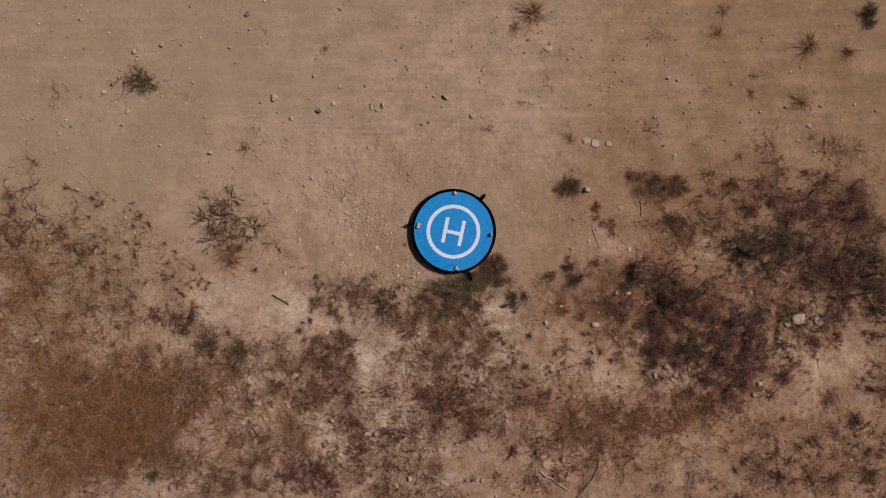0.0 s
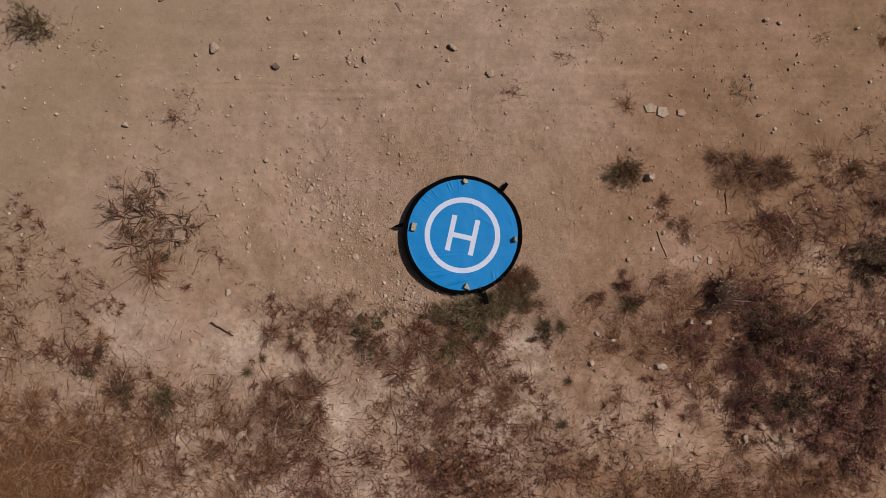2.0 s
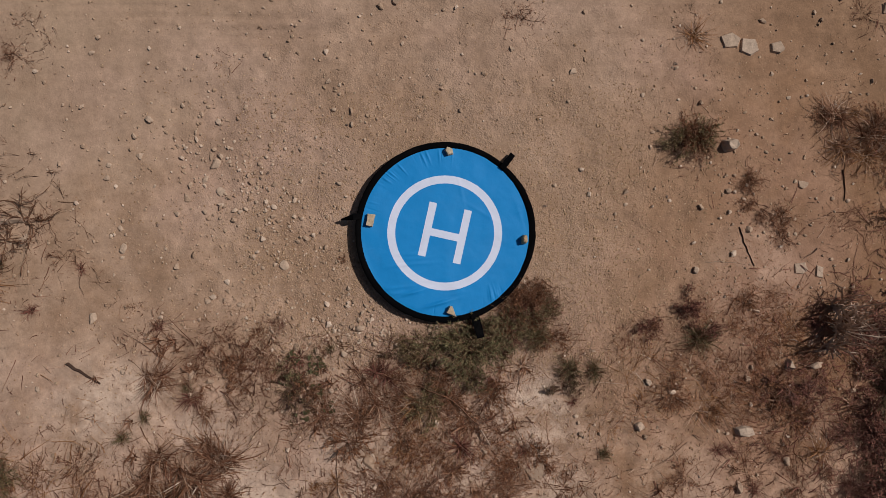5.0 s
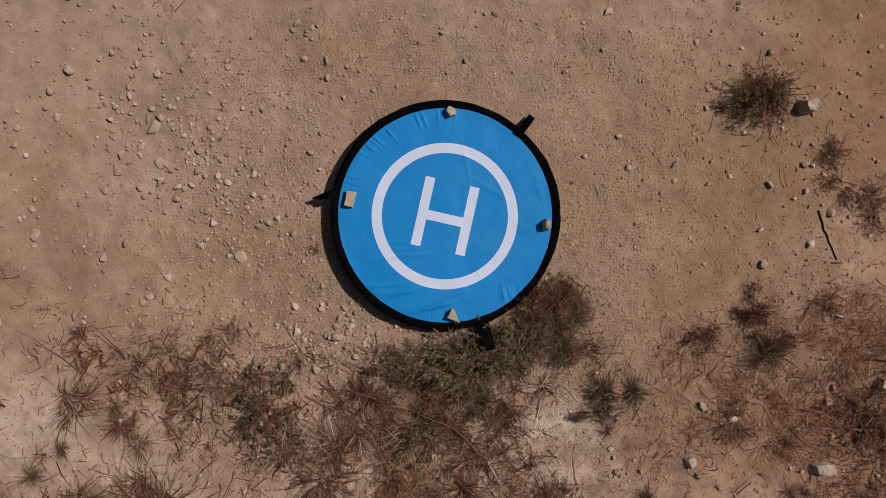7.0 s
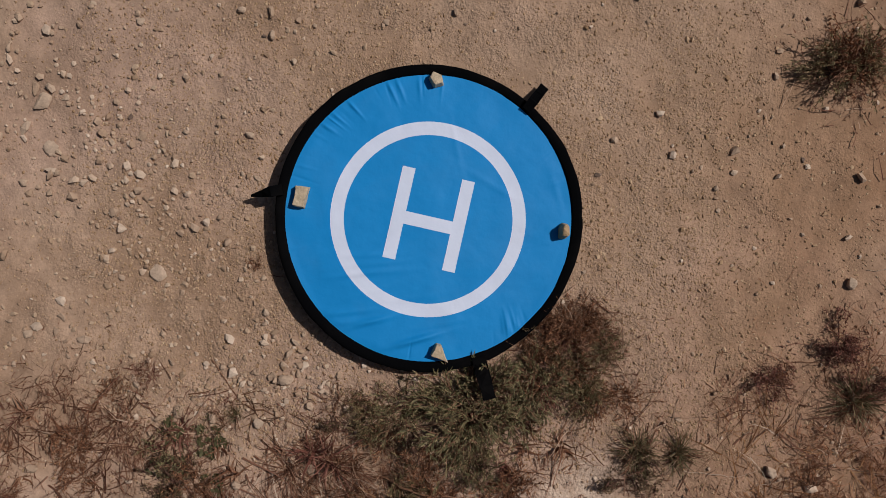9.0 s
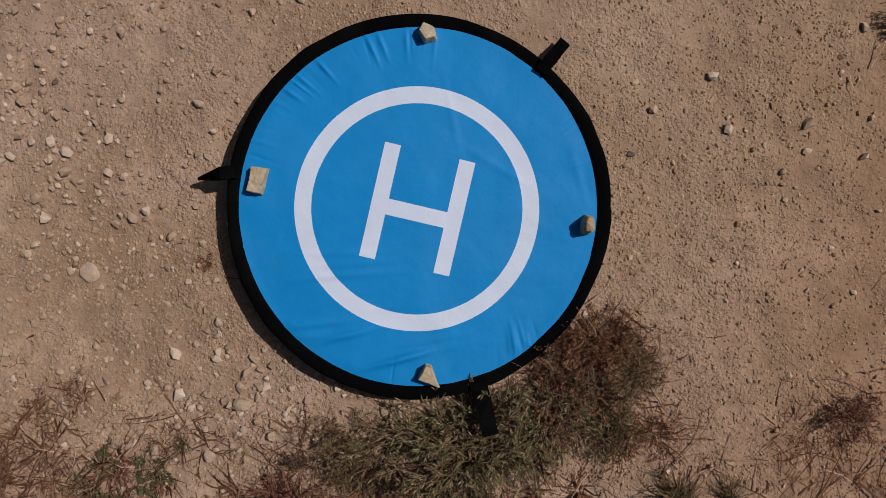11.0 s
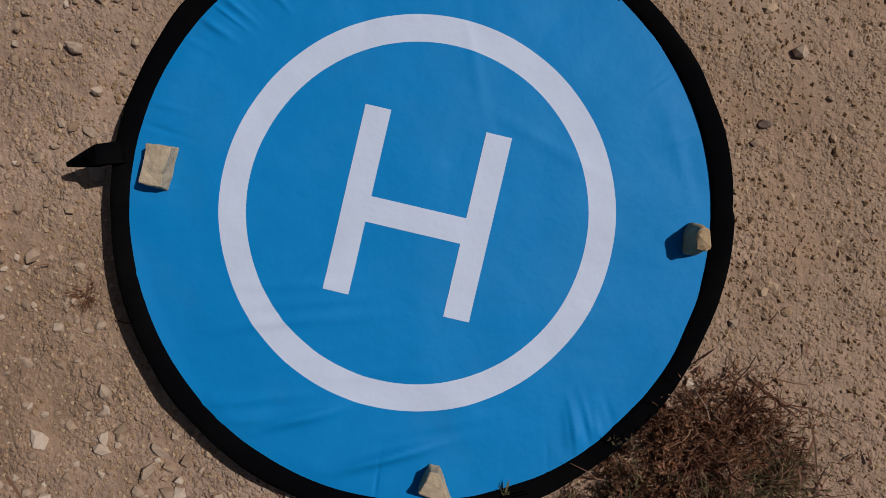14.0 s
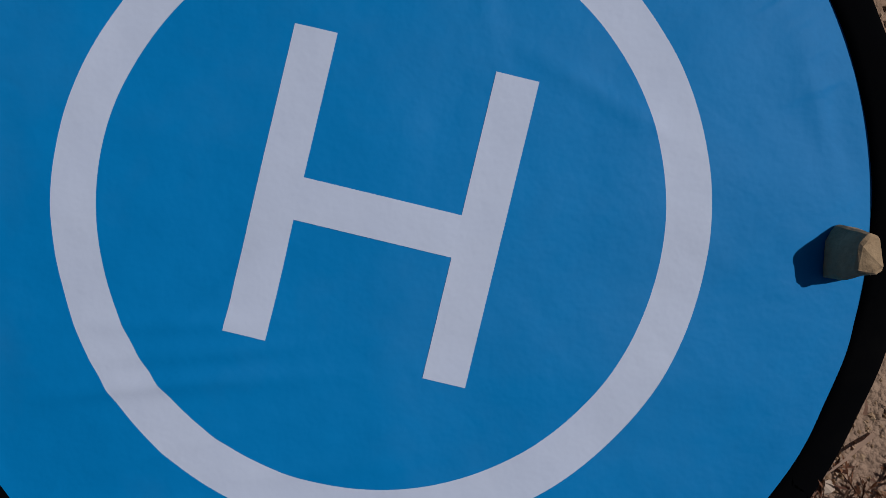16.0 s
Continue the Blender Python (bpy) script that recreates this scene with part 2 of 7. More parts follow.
TWIG = island_material("dry_twig", [(0.0, (0.075, 0.036, 0.020)), (0.5, (0.145, 0.070, 0.040)), (1.0, (0.26, 0.142, 0.085))])
PALE_TWIG = island_material("bleached_twig", [(0.0, (0.25, 0.155, 0.108)), (0.5, (0.41, 0.285, 0.205)), (1.0, (0.55, 0.42, 0.32))])
WOOD = island_material("bleached_wood", [(0.0, (0.30, 0.195, 0.135)), (0.5, (0.44, 0.315, 0.235)), (1.0, (0.58, 0.45, 0.355))])
BARK_TWIG = island_material("dark_twig", [(0.0, (0.060, 0.028, 0.021)), (0.5, (0.105, 0.048, 0.035)), (1.0, (0.18, 0.088, 0.064))])
BARK = island_material("dark_bark", [(0.0, (0.045, 0.025, 0.018)), (1.0, (0.065, 0.037, 0.026))])
STRAW = island_material("dry_grass", [(0.0, (0.135, 0.056, 0.024)), (0.45, (0.270, 0.124, 0.052)), (0.8, (0.385, 0.196, 0.092)), (1.0, (0.52, 0.31, 0.175))], thin=0.3)
GREY_STRAW = island_material("grey_dry_stems", [(0.0, (0.086, 0.036, 0.020)), (0.5, (0.190, 0.086, 0.050)), (1.0, (0.390, 0.218, 0.138))], thin=0.25)
PURPLE = island_material("purple_brown_scrub", [(0.0, (0.095, 0.034, 0.025)), (0.5, (0.190, 0.072, 0.050)), (0.85, (0.255, 0.108, 0.076)), (1.0, (0.31, 0.150, 0.108))], thin=0.15)
LEAF = island_material("grey_green_leaf", [(0.0, (0.080, 0.068, 0.031)), (0.5, (0.172, 0.146, 0.068)), (0.85, (0.255, 0.205, 0.102)), (1.0, (0.42, 0.29, 0.165))], 0.6, thin=0.2)
DARK_LEAF = island_material("dark_green_leaf", [(0.0, (0.056, 0.037, 0.020)), (0.6, (0.118, 0.078, 0.041)), (1.0, (0.235, 0.145, 0.080))], 0.7, thin=0.2)
OLIVE_LEAF = island_material("olive_brown_leaf", [(0.0, (0.085, 0.066, 0.030)), (0.5, (0.175, 0.135, 0.062)), (0.85, (0.29, 0.21, 0.105)), (1.0, (0.44, 0.29, 0.165))], 0.6, thin=0.2)
RUST_LEAF = island_material("rusty_dry_leaf", [(0.0, (0.095, 0.038, 0.019)), (0.5, (0.235, 0.098, 0.050)), (1.0, (0.44, 0.215, 0.115))], thin=0.3)
GREEN_BLADE = island_material("dull_green_blade", [(0.0, (0.068, 0.053, 0.026)), (0.5, (0.140, 0.108, 0.052)), (1.0, (0.255, 0.180, 0.098))], 0.6, thin=0.2)
WEED = island_material("fresh_green_leaf", [(0.0, (0.078, 0.070, 0.030)), (1.0, (0.150, 0.132, 0.064))], 0.6, 40, 0.2, thin=0.35)
TUSSOCK = island_material("tussock_stems", [(0.0, (0.096, 0.038, 0.021)), (0.5, (0.215, 0.096, 0.053)), (0.9, (0.36, 0.195, 0.118)), (1.0, (0.50, 0.34, 0.24))], thin=0.25)
LITTER = island_material("plant_litter", [(0.0, (0.100, 0.042, 0.027)), (0.45, (0.215, 0.100, 0.064)), (0.8, (0.36, 0.205, 0.138)), (1.0, (0.56, 0.39, 0.28))], thin=0.3)


# ---- shapes ----
def value_noise(x, y, cell, seed):
    """Smooth noise of about -1 to 1 with one knot per cell, for arrays."""
    def knot(i, j):
        h = np.sin(i * 127.1 + j * 311.7 + seed * 74.7) * 43758.5453
        return 2 * (h - np.floor(h)) - 1
    x, y = np.asarray(x, float) / cell, np.asarray(y, float) / cell
    i, j = np.floor(x), np.floor(y)
    u, v = x - i, y - j
    u, v = u * u * (3 - 2 * u), v * v * (3 - 2 * v)
    return (knot(i, j) * (1 - u) + knot(i + 1, j) * u) * (1 - v) + (knot(i, j + 1) * (1 - u) + knot(i + 1, j + 1) * u) * v


RUTS = [                                        # tyre lines: y at x = 0, slope, from x, to x, depth
    (0.846, -0.018, -1.00, -0.30, 0.007), (0.818, -0.018, -0.98, -0.35, 0.007), (0.896, -0.018, -1.4, -0.5, 0.006),
    (0.936, -0.018, -1.6, -0.9, 0.006), (0.826, -0.02, 0.15, 0.9, 0.004), (0.966, -0.03, -0.4, 1.2, 0.004),
    (1.35, -0.06, -3.4, -1.2, 0.007), (1.55, -0.08, -3.6, -0.8, 0.007), (1.15, -0.05, 1.2, 3.6, 0.006), (1.30, -0.06, 0.9, 3.4, 0.006), (1.75, -0.07, -1.0, 2.6, 0.006),
]


def ground_height(x, y):
    """The dirt: shallow swells, clods and footprints, flat under the pad, fading out far away."""
    x, y = np.asarray(x, float), np.asarray(y, float)
    u, v = 0.83 * x - 0.56 * y, 0.56 * x + 0.83 * y    # turned, so that no octave lines up with another
    s, t = 0.47 * x + 0.88 * y, -0.88 * x + 0.47 * y
    h = 0.012 * value_noise(u, v, 0.9, 1) + 0.006 * value_noise(s + 3, t, 0.31, 2) + 0.0030 * value_noise(u, v + 5, 0.12, 3)
    fine = np.clip(np.minimum(1.35 - np.abs(x), 1.0 - np.abs(y)) / 0.25, 0, 1)
    h = h + (0.0010 + 0.0016 * fine) * value_noise(s, t, 0.057, 4) + 0.0024 * fine * value_noise(u, v, 0.026, 5)
    road = np.clip((y - 0.75) / 0.3, 0, 1)             # wheel tracks run along the upper side
    h = h * (1 - 0.6 * road) + road * (0.0032 * value_noise((x - 0.16 * y) * 0.12, y + 0.16 * x, 0.083, 6) + 0.002 * value_noise((x - 0.12 * y) * 0.25, y + 0.12 * x, 0.037, 7))
    for y0, slope, x0, x1, deep in RUTS:
        along = np.clip((x - x0) / 0.08, 0, 1) * np.clip((x1 - x) / 0.08, 0, 1)
        h = h - deep * along * np.exp(-((y - y0 - slope * x - 0.004 * value_noise(x, x * 0, 0.2, 41)) / 0.011) ** 2)
    r = np.hypot(x, y)
    under = np.clip((r - 0.36) / 0.25, 0.12, 1)
    return h * under * np.clip((60 - r) / 40, 0, 1) - 0.004


def as_mesh(name, verts, faces, material, smooth=False):
    me = bpy.data.meshes.new(name)
    verts, faces = np.asarray(verts, np.float32), np.asarray(faces, np.int32)
    me.vertices.add(len(verts))
    me.vertices.foreach_set("co", verts.ravel())
    n, k = faces.shape
    me.loops.add(n * k)
    me.loops.foreach_set("vertex_index", faces.ravel())
    me.polygons.add(n)
    me.polygons.foreach_set("loop_start", np.arange(0, n * k, k, dtype=np.int32))
    me.polygons.foreach_set("use_smooth", np.full(n, smooth))
    me.materials.append(material)
    me.update(calc_edges=True)
    me.validate()
    return me


def part(name, me, parent=None, label=""):
    ob = new(name, me)
    ob.parent = parent
    return tagged(ob, label)


class Soup:
    """Gathers thin stems, blades and leaves for one mesh of four-cornered faces."""

    def __init__(self):
        self.v, self.f, self.n = [], [], 0

    def add(self, v, f):
        self.v.append(v.reshape(-1, 3))
        self.f.append(f.reshape(-1, 4) + self.n)
        self.n += v.size // 3

    def tubes(self, p, r):
        """p: paths (n, k, 3); r: radii (n, k). Three-sided tapered stems."""
        n, k, _ = p.shape
        t = np.gradient(p, axis=1)
        t /= np.linalg.norm(t, axis=2, keepdims=True) + 1e-9
        ref = np.where(np.abs(t[..., 2:3]) > 0.9, np.array([1.0, 0, 0]), np.array([0, 0, 1.0]))
        a = np.cross(t, ref)
        a /= np.linalg.norm(a, axis=2, keepdims=True) + 1e-9
        b = np.cross(t, a)
        ring = [p + r[..., None] * (math.cos(w) * a + math.sin(w) * b) for w in (0.5, 2.594, 4.689)]
        v = np.stack(ring, 2)                      # n, k, 3, 3
        idx = np.arange(n * k * 3).reshape(n, k, 3)
        q = [np.stack([idx[:, :-1, s], idx[:, :-1, (s + 1) % 3], idx[:, 1:, (s + 1) % 3], idx[:, 1:, s]], -1) for s in range(3)]
        self.add(v, np.concatenate(q, 1))

    def blades(self, p, w, rng):
        """Flat tapering ribbons along the paths p (n, k, 3), of half width w (n,)."""
        n, k, _ = p.shape
        side = rng.normal(size=(n, 1, 3)) * 0.55 + (0, 0, 1)
        t = np.gradient(p, axis=1)
        s = np.cross(t, side)
        s /= np.linalg.norm(s, axis=2, keepdims=True) + 1e-9
        taper = np.linspace(1, 0.15, k)[None, :, None] * w[:, None, None]
        v = np.stack([p - s * taper, p + s * taper], 2)
        idx = np.arange(n * k * 2).reshape(n, k, 2)
        self.add(v, np.stack([idx[:, :-1, 0], idx[:, :-1, 1], idx[:, 1:, 1], idx[:, 1:, 0]], -1))

    def leaves(self, at, way, length, width, rng):
        """Folded diamond leaves at points (n, 3), pointing along way."""
        n = len(at)
        way = way / (np.linalg.norm(way, axis=1, keepdims=True) + 1e-9)
        s = np.cross(way, rng.normal(size=(n, 3)) * 0.6 + (0, 0, 1))
        s /= np.linalg.norm(s, axis=1, keepdims=True) + 1e-9
        l, w = length[:, None], width[:, None]
        v = np.stack([at, at + way * l * 0.5 + s * w, at + way * l, at + way * l * 0.5 - s * w], 1)
        self.add(v, np.arange(n * 4).reshape(n, 4))

    def mesh(self, name, material):
        return as_mesh(name, np.concatenate(self.v), np.concatenate(self.f), material)


def paths(rng, start, way, length, k=6, wiggle=0.25, sag=0.0):
    """Wandering paths from start (n, 3) towards way (n, 3)."""
    n = len(start)
    way = way / (np.linalg.norm(way, axis=1, keepdims=True) + 1e-9)
    step = (length / (k - 1))[:, None]
    out, d = [start], way
    for i in range(k - 1):
        d = d + rng.normal(size=(n, 3)) * wiggle - np.array([0, 0, sag])
        d = d / (np.linalg.norm(d, axis=1, keepdims=True) + 1e-9)
        p = out[-1] + d * step
        p[:, 2] = np.maximum(p[:, 2], 0.002)
        out.append(p)
    return np.stack(out, 1)


def fan(rng, n, low, high):
    """n directions all round, between two heights in degrees."""
    az, el = rng.uniform(0, 2 * math.pi, n), np.radians(rng.uniform(low, high, n))
    return np.stack([np.cos(az) * np.cos(el), np.sin(az) * np.cos(el), np.sin(el)], 1)


def disc(rng, n, r):
    a, q = rng.uniform(0, 2 * math.pi, n), r * np.sqrt(rng.uniform(0, 1, n))
    return np.stack([q * np.cos(a), q * np.sin(a), np.zeros(n)], 1)


def shoots(rng, p, n, length, spread=0.8, k=5, wiggle=0.25, sag=0.0, lo=0.25):
    """Side shoots out of the paths p."""
    i, s = rng.integers(0, len(p), n), rng.uniform(lo, 1, n) * (p.shape[1] - 1.001)
    j = s.astype(int)
    u = (s - j)[:, None]
    at = p[i, j] * (1 - u) + p[i, j + 1] * u
    way = p[i, j + 1] - p[i, j]
    way = way / (np.linalg.norm(way, axis=1, keepdims=True) + 1e-9) + rng.normal(size=(n, 3)) * spread
    return paths(rng, at, way, length * rng.uniform(0.4, 1.1, n), k, wiggle, sag)


def taper(n, k, r0, r1):
    return np.linspace(r0, r1, k)[None].repeat(n, 0)


# Plants are made once at a radius of one metre or so, three shapes of each kind, and set out in copies.
def envelope(rng, way):
    """How far a plant reaches each way: uneven, with lobes and gaps."""
    az = np.arctan2(way[:, 1], way[:, 0])
    ph = rng.uniform(0, 2 * math.pi, 3)
    return 0.86 + 0.24 * np.sin(az + ph[0]) + 0.17 * np.sin(2 * az + ph[1]) + 0.13 * np.sin(5 * az + ph[2])


def arching(rng, n, low, high, base, clumps, sag, k=5):
    """Blades that rise from a few crowns, bow over and touch down."""
    crowns = disc(rng, clumps, base)
    start = crowns[rng.integers(0, clumps, n)] + disc(rng, n, 0.07)
    way = fan(rng, n, low, high) + start * (0.9, 0.9, 0)
    length = rng.uniform(0.35, 1.15, n) * envelope(rng, way) * np.clip(1.1 - 0.5 * np.hypot(start[:, 0], start[:, 1]), 0.4, 1)
    return paths(rng, start, way, length, k, 0.15, sag)


def tuft_mesh(seed, n, material, low=15, high=78, base=0.2, clumps=4, sag=0.30, width=0.008, k=5):
    """A tuft of arching dead or green blades."""
    rng, s = np.random.default_rng(seed), Soup()
    p = arching(rng, n, low, high, base, clumps, sag, k)
    s.blades(p, 1.9 * width * rng.uniform(0.45, 1.3, n), rng)
    return s.mesh("tuft", material)


def twigs_of(seed, mains, subs, tips, low, high, r, wiggle, sub=0.45, tip=0.2, sag=0.03, base=0.10):
    """Branching wiry stems: thick mains, thinner shoots, fine tips. Returns the generator, the mesh in the making and the paths."""
    rng = np.random.default_rng(seed)
    way = fan(rng, mains, low, high)
    a = paths(rng, disc(rng, mains, base), way, rng.uniform(0.5, 1.05, mains) * envelope(rng, way), 7, wiggle, sag)
    b = shoots(rng, a, subs, sub, 0.55, 5, wiggle, sag)
    c = shoots(rng, b, tips, tip, 0.6, 4, wiggle * 1.2, sag, 0.1)
    s = Soup()
    s.tubes(a, taper(mains, 7, r * 1.35, r * 0.6))
    s.blades(b, rng.uniform(0.6, 1.05, subs) * r, rng)
    s.blades(c, rng.uniform(0.5, 0.85, tips) * r, rng)
    return rng, s, (a, b, c)


def sprigs(rng, groups, n, length, width, spread=0.35, lo=0.25):
    """Narrow leaves that point forwards along the outer part of the stems."""
    s = Soup()
    for g, share in groups:
        m = int(n * share)
        i, t = rng.integers(0, len(g), m), rng.uniform(lo, 1, m) * (g.shape[1] - 1.001)
        j = t.astype(int)
        u = (t - j)[:, None]
        at = g[i, j] * (1 - u) + g[i, j + 1] * u
        way = g[i, j + 1] - g[i, j]
        way = way / (np.linalg.norm(way, axis=1, keepdims=True) + 1e-9) + rng.normal(size=(m, 3)) * spread
        s.leaves(at, way, length * rng.uniform(0.5, 1.4, m), 1.9 * width * rng.uniform(0.6, 1.25, m), rng)
    return s


def bunches(rng, p, n, each, length, width, reach=0.05):
    """Leaves in tight bunches at the ends of shoots p, bare stem between."""
    i = rng.integers(0, len(p), n)
    at = p[i, -1].repeat(each, 0) + rng.normal(size=(n * each, 3)) * reach
    at[:, 2] = np.maximum(at[:, 2], 0.004)
    way = (p[i, -1] - p[i, -2]).repeat(each, 0)
    way = way / (np.linalg.norm(way, axis=1, keepdims=True) + 1e-9) + rng.normal(size=(n * each, 3)) * 0.8
    s = Soup()
    s.leaves(at, way, length * rng.uniform(0.6, 1.5, n * each), 1.7 * width * rng.uniform(0.6, 1.2, n * each), rng)
    return s


def feathery(seed, leaf, mains, subs, tips, n, low=8, high=62, length=0.085, width=0.0062):
    """A soft shrub of many slender stems clad in needle-like leaves."""
    rng, s, (a, b, c) = twigs_of(seed, mains, subs, tips, low, high, 0.011, 0.16, 0.42, 0.20, -0.01)
    return [("branchwork", s.mesh("branchwork", TWIG)), ("foliage", sprigs(rng, ((a, 0.25), (b, 0.45), (c, 0.3)), n, length, width).mesh("foliage", leaf))]


def scrub(seed, wood, leaf, mains, subs, tips, clusters, each, length=0.06, width=0.013, reach=0.05):
    """Low tangled scrub: crooked limbs with gaps between, leaves bunched at the ends."""
    rng, s, (a, b, c) = twigs_of(seed, mains, subs, tips, 4, 48, 0.015, 0.30, 0.5, 0.22)
    f = bunches(rng, c, clusters, each, length, width, reach)
    g = sprigs(rng, ((b, 1.0),), clusters * 3, length, width, 0.7)
    f.add(np.concatenate(g.v), np.concatenate(g.f))
    return [("branchwork", s.mesh("branchwork", wood)), ("foliage", f.mesh("foliage", leaf))]


def master(kind, v):
    """The parts of one plant kind in its shape v: (part name, mesh) each."""
    seed = 1000 + 10 * list(KINDS).index(kind) + v
    if kind == "straw":
        return [("tuft", tuft_mesh(seed, 150, STRAW, 10, 75, 0.25, 4, 0.25, 0.010)), ("dry_tuft", tuft_mesh(seed + 500, 40, PALE_TWIG, 5, 60, 0.3, 4, 0.2, 0.008))]
    if kind == "straw_flat":
        return [("tuft", tuft_mesh(seed, 190, STRAW, 2, 35, 0.75, 16, 0.12, 0.0055)), ("dry_tuft", tuft_mesh(seed + 500, 50, PALE_TWIG, 2, 25, 0.8, 12, 0.1, 0.005))]
    if kind == "grey":
        return [("tuft", tuft_mesh(seed, 150, GREY_STRAW, 4, 50, 0.5, 10, 0.15, 0.009, 4))]
    if kind == "green_tuft":
        return [("tuft", tuft_mesh(seed, 210, GREEN_BLADE, 18, 80, 0.30, 7, 0.22, 0.0095)), ("dry_tuft", tuft_mesh(seed + 500, 110, TUSSOCK, 5, 60, 0.30, 6, 0.2, 0.008))]
    if kind == "dark_tuft":
        return [("tuft", tuft_mesh(seed, 110, PURPLE, 8, 70, 0.22, 4, 0.12, 0.015, 4))]
    if kind == "tussock":
        return [("tuft", tuft_mesh(seed, 300, TUSSOCK, 12, 75, 0.40, 8, 0.30, 0.0085)), ("dry_tuft", tuft_mesh(seed + 500, 60, PALE_TWIG, 5, 50, 0.35, 6, 0.25, 0.0065))]
    if kind == "bare":
        rng, s, _ = twigs_of(seed, 15, 60, 120, 3, 36, 0.014, 0.26, 0.62, 0.24, 0.03)
        return [("branchwork", s.mesh("branchwork", TWIG))]
    if kind == "lanky":
        rng, s, _ = twigs_of(seed, 5, 12, 30, 0, 22, 0.008, 0.18, 0.4, 0.10, 0.05, 0.3)
        return [("branchwork", s.mesh("branchwork", TWIG))]
    if kind == "wiry":
        rng, s, _ = twigs_of(seed, 12, 55, 130, 3, 45, 0.010, 0.26, 0.5, 0.20, 0.05, 0.25)
        return [("branchwork", s.mesh("branchwork", GREY_STRAW))]
    if kind == "woody":
        rng, s, _ = twigs_of(seed, 20, 26, 20, 25, 75, 0.024, 0.34, 0.5, 0.2)
        return [("branchwork", s.mesh("branchwork", WOOD))]
    if kind == "green":
        return feathery(seed, LEAF, 32, 130, 170, 2700, 8, 62, 0.095, 0.0046)
    if kind == "olive":
        return feathery(seed, OLIVE_LEAF, 24, 90, 130, 2400, 8, 65, 0.085, 0.006)
    if kind == "rust":
        return feathery(seed, RUST_LEAF, 20, 85, 130, 1300, 4, 55, 0.085, 0.0065)
    if kind == "dark_green":
        return scrub(seed, BARK_TWIG, DARK_LEAF, 13, 75, 170, 130, 9, 0.075, 0.0085, 0.045)
    if kind == "sparse_green":
        return scrub(seed, TWIG, LEAF, 11, 60, 150, 60, 8, 0.06, 0.010, 0.04)
    if kind == "purple":
        return scrub(seed, BARK_TWIG, PURPLE, 13, 75, 190, 100, 9, 0.06, 0.011, 0.05)
    if kind == "dry":
        return scrub(seed, GREY_STRAW, RUST_LEAF, 13, 70, 190, 40, 6, 0.05, 0.010, 0.04)
    rng = np.random.default_rng(seed)              # broad-leaved weed
    s, l = Soup(), Soup()
    p = paths(rng, disc(rng, 9, 0.1), fan(rng, 9, 15, 60), rng.uniform(0.5, 0.9, 9), 5, 0.15, 0.05)
    s.tubes(p, taper(9, 5, 0.03, 0.015))
    tip, way = p[:, -1], p[:, -1] - p[:, -2]
    for turn in np.linspace(-1.9, 1.9, 7):
        spin = np.array([[math.cos(turn), -math.sin(turn), 0], [math.sin(turn), math.cos(turn), 0], [0, 0, 1]])
        w = (way @ spin.T) * (1, 1, 0.3)
        l.leaves(tip, w, rng.uniform(0.22, 0.36, 9), rng.uniform(0.07, 0.11, 9), rng)
    return [("branchwork", s.mesh("branchwork", TWIG)), ("foliage", l.mesh("foliage", WEED))]


KINDS = {
    "straw": ("dry_grass_tuft", "dry brown grass tuft rooted in bare dirt", "grass tuft"),
    "straw_flat": ("dry_grass_mat", "flattened mat of dry brown grass on dirt", "dry grass"),
    "grey": ("withered_tuft", "withered greyish brown tuft of thin stems", "grass tuft"),
    "green_tuft": ("green_tuft", "small green tuft with some dry blades", "grass tuft"),
    "dark_tuft": ("dark_dry_tuft", "dark purple-brown dry tuft in the dirt", "grass tuft"),
    "tussock": ("dry_tussock", "dense dark brown tussock of dead grass stems", "grass tuft"),
    "bare": ("bare_bush", "leafless wiry bush with dark brown twigs", "bush"),
    "lanky": ("dead_weed", "lanky dead weed with a few bent stems", "weed"),
    "wiry": ("wiry_weed", "low wiry weed of thin grey-brown stems", "weed"),
    "woody": ("woody_shrub", "dead shrub with bleached woody twigs showing", "shrub"),
    "green": ("green_shrub", "low grey-green shrub with fine narrow leaves", "shrub"),
    "olive": ("olive_shrub", "low olive-brown shrub with small leaves", "shrub"),
    "dark_green": ("dark_scrub", "dark green scrub bush with fine leaves", "shrub"),
    "sparse_green": ("sparse_weed", "sparse greenish weed with thin brown stems", "weed"),
    "purple": ("purple_scrub", "dense purple-brown dried scrub bush", "shrub"),
    "rust": ("rusty_shrub", "dried rust-brown shrub with withered leaves", "shrub"),
    "dry": ("dried_shrub", "dried pale brown shrub of fine twigs", "shrub"),
    "weed": ("broadleaf_weed", "small weed with broad lobed green leaves", "weed"),
}
first = {}
rooted = []                                    # where plants stand and how wide they are
scatter = random.Random(5)


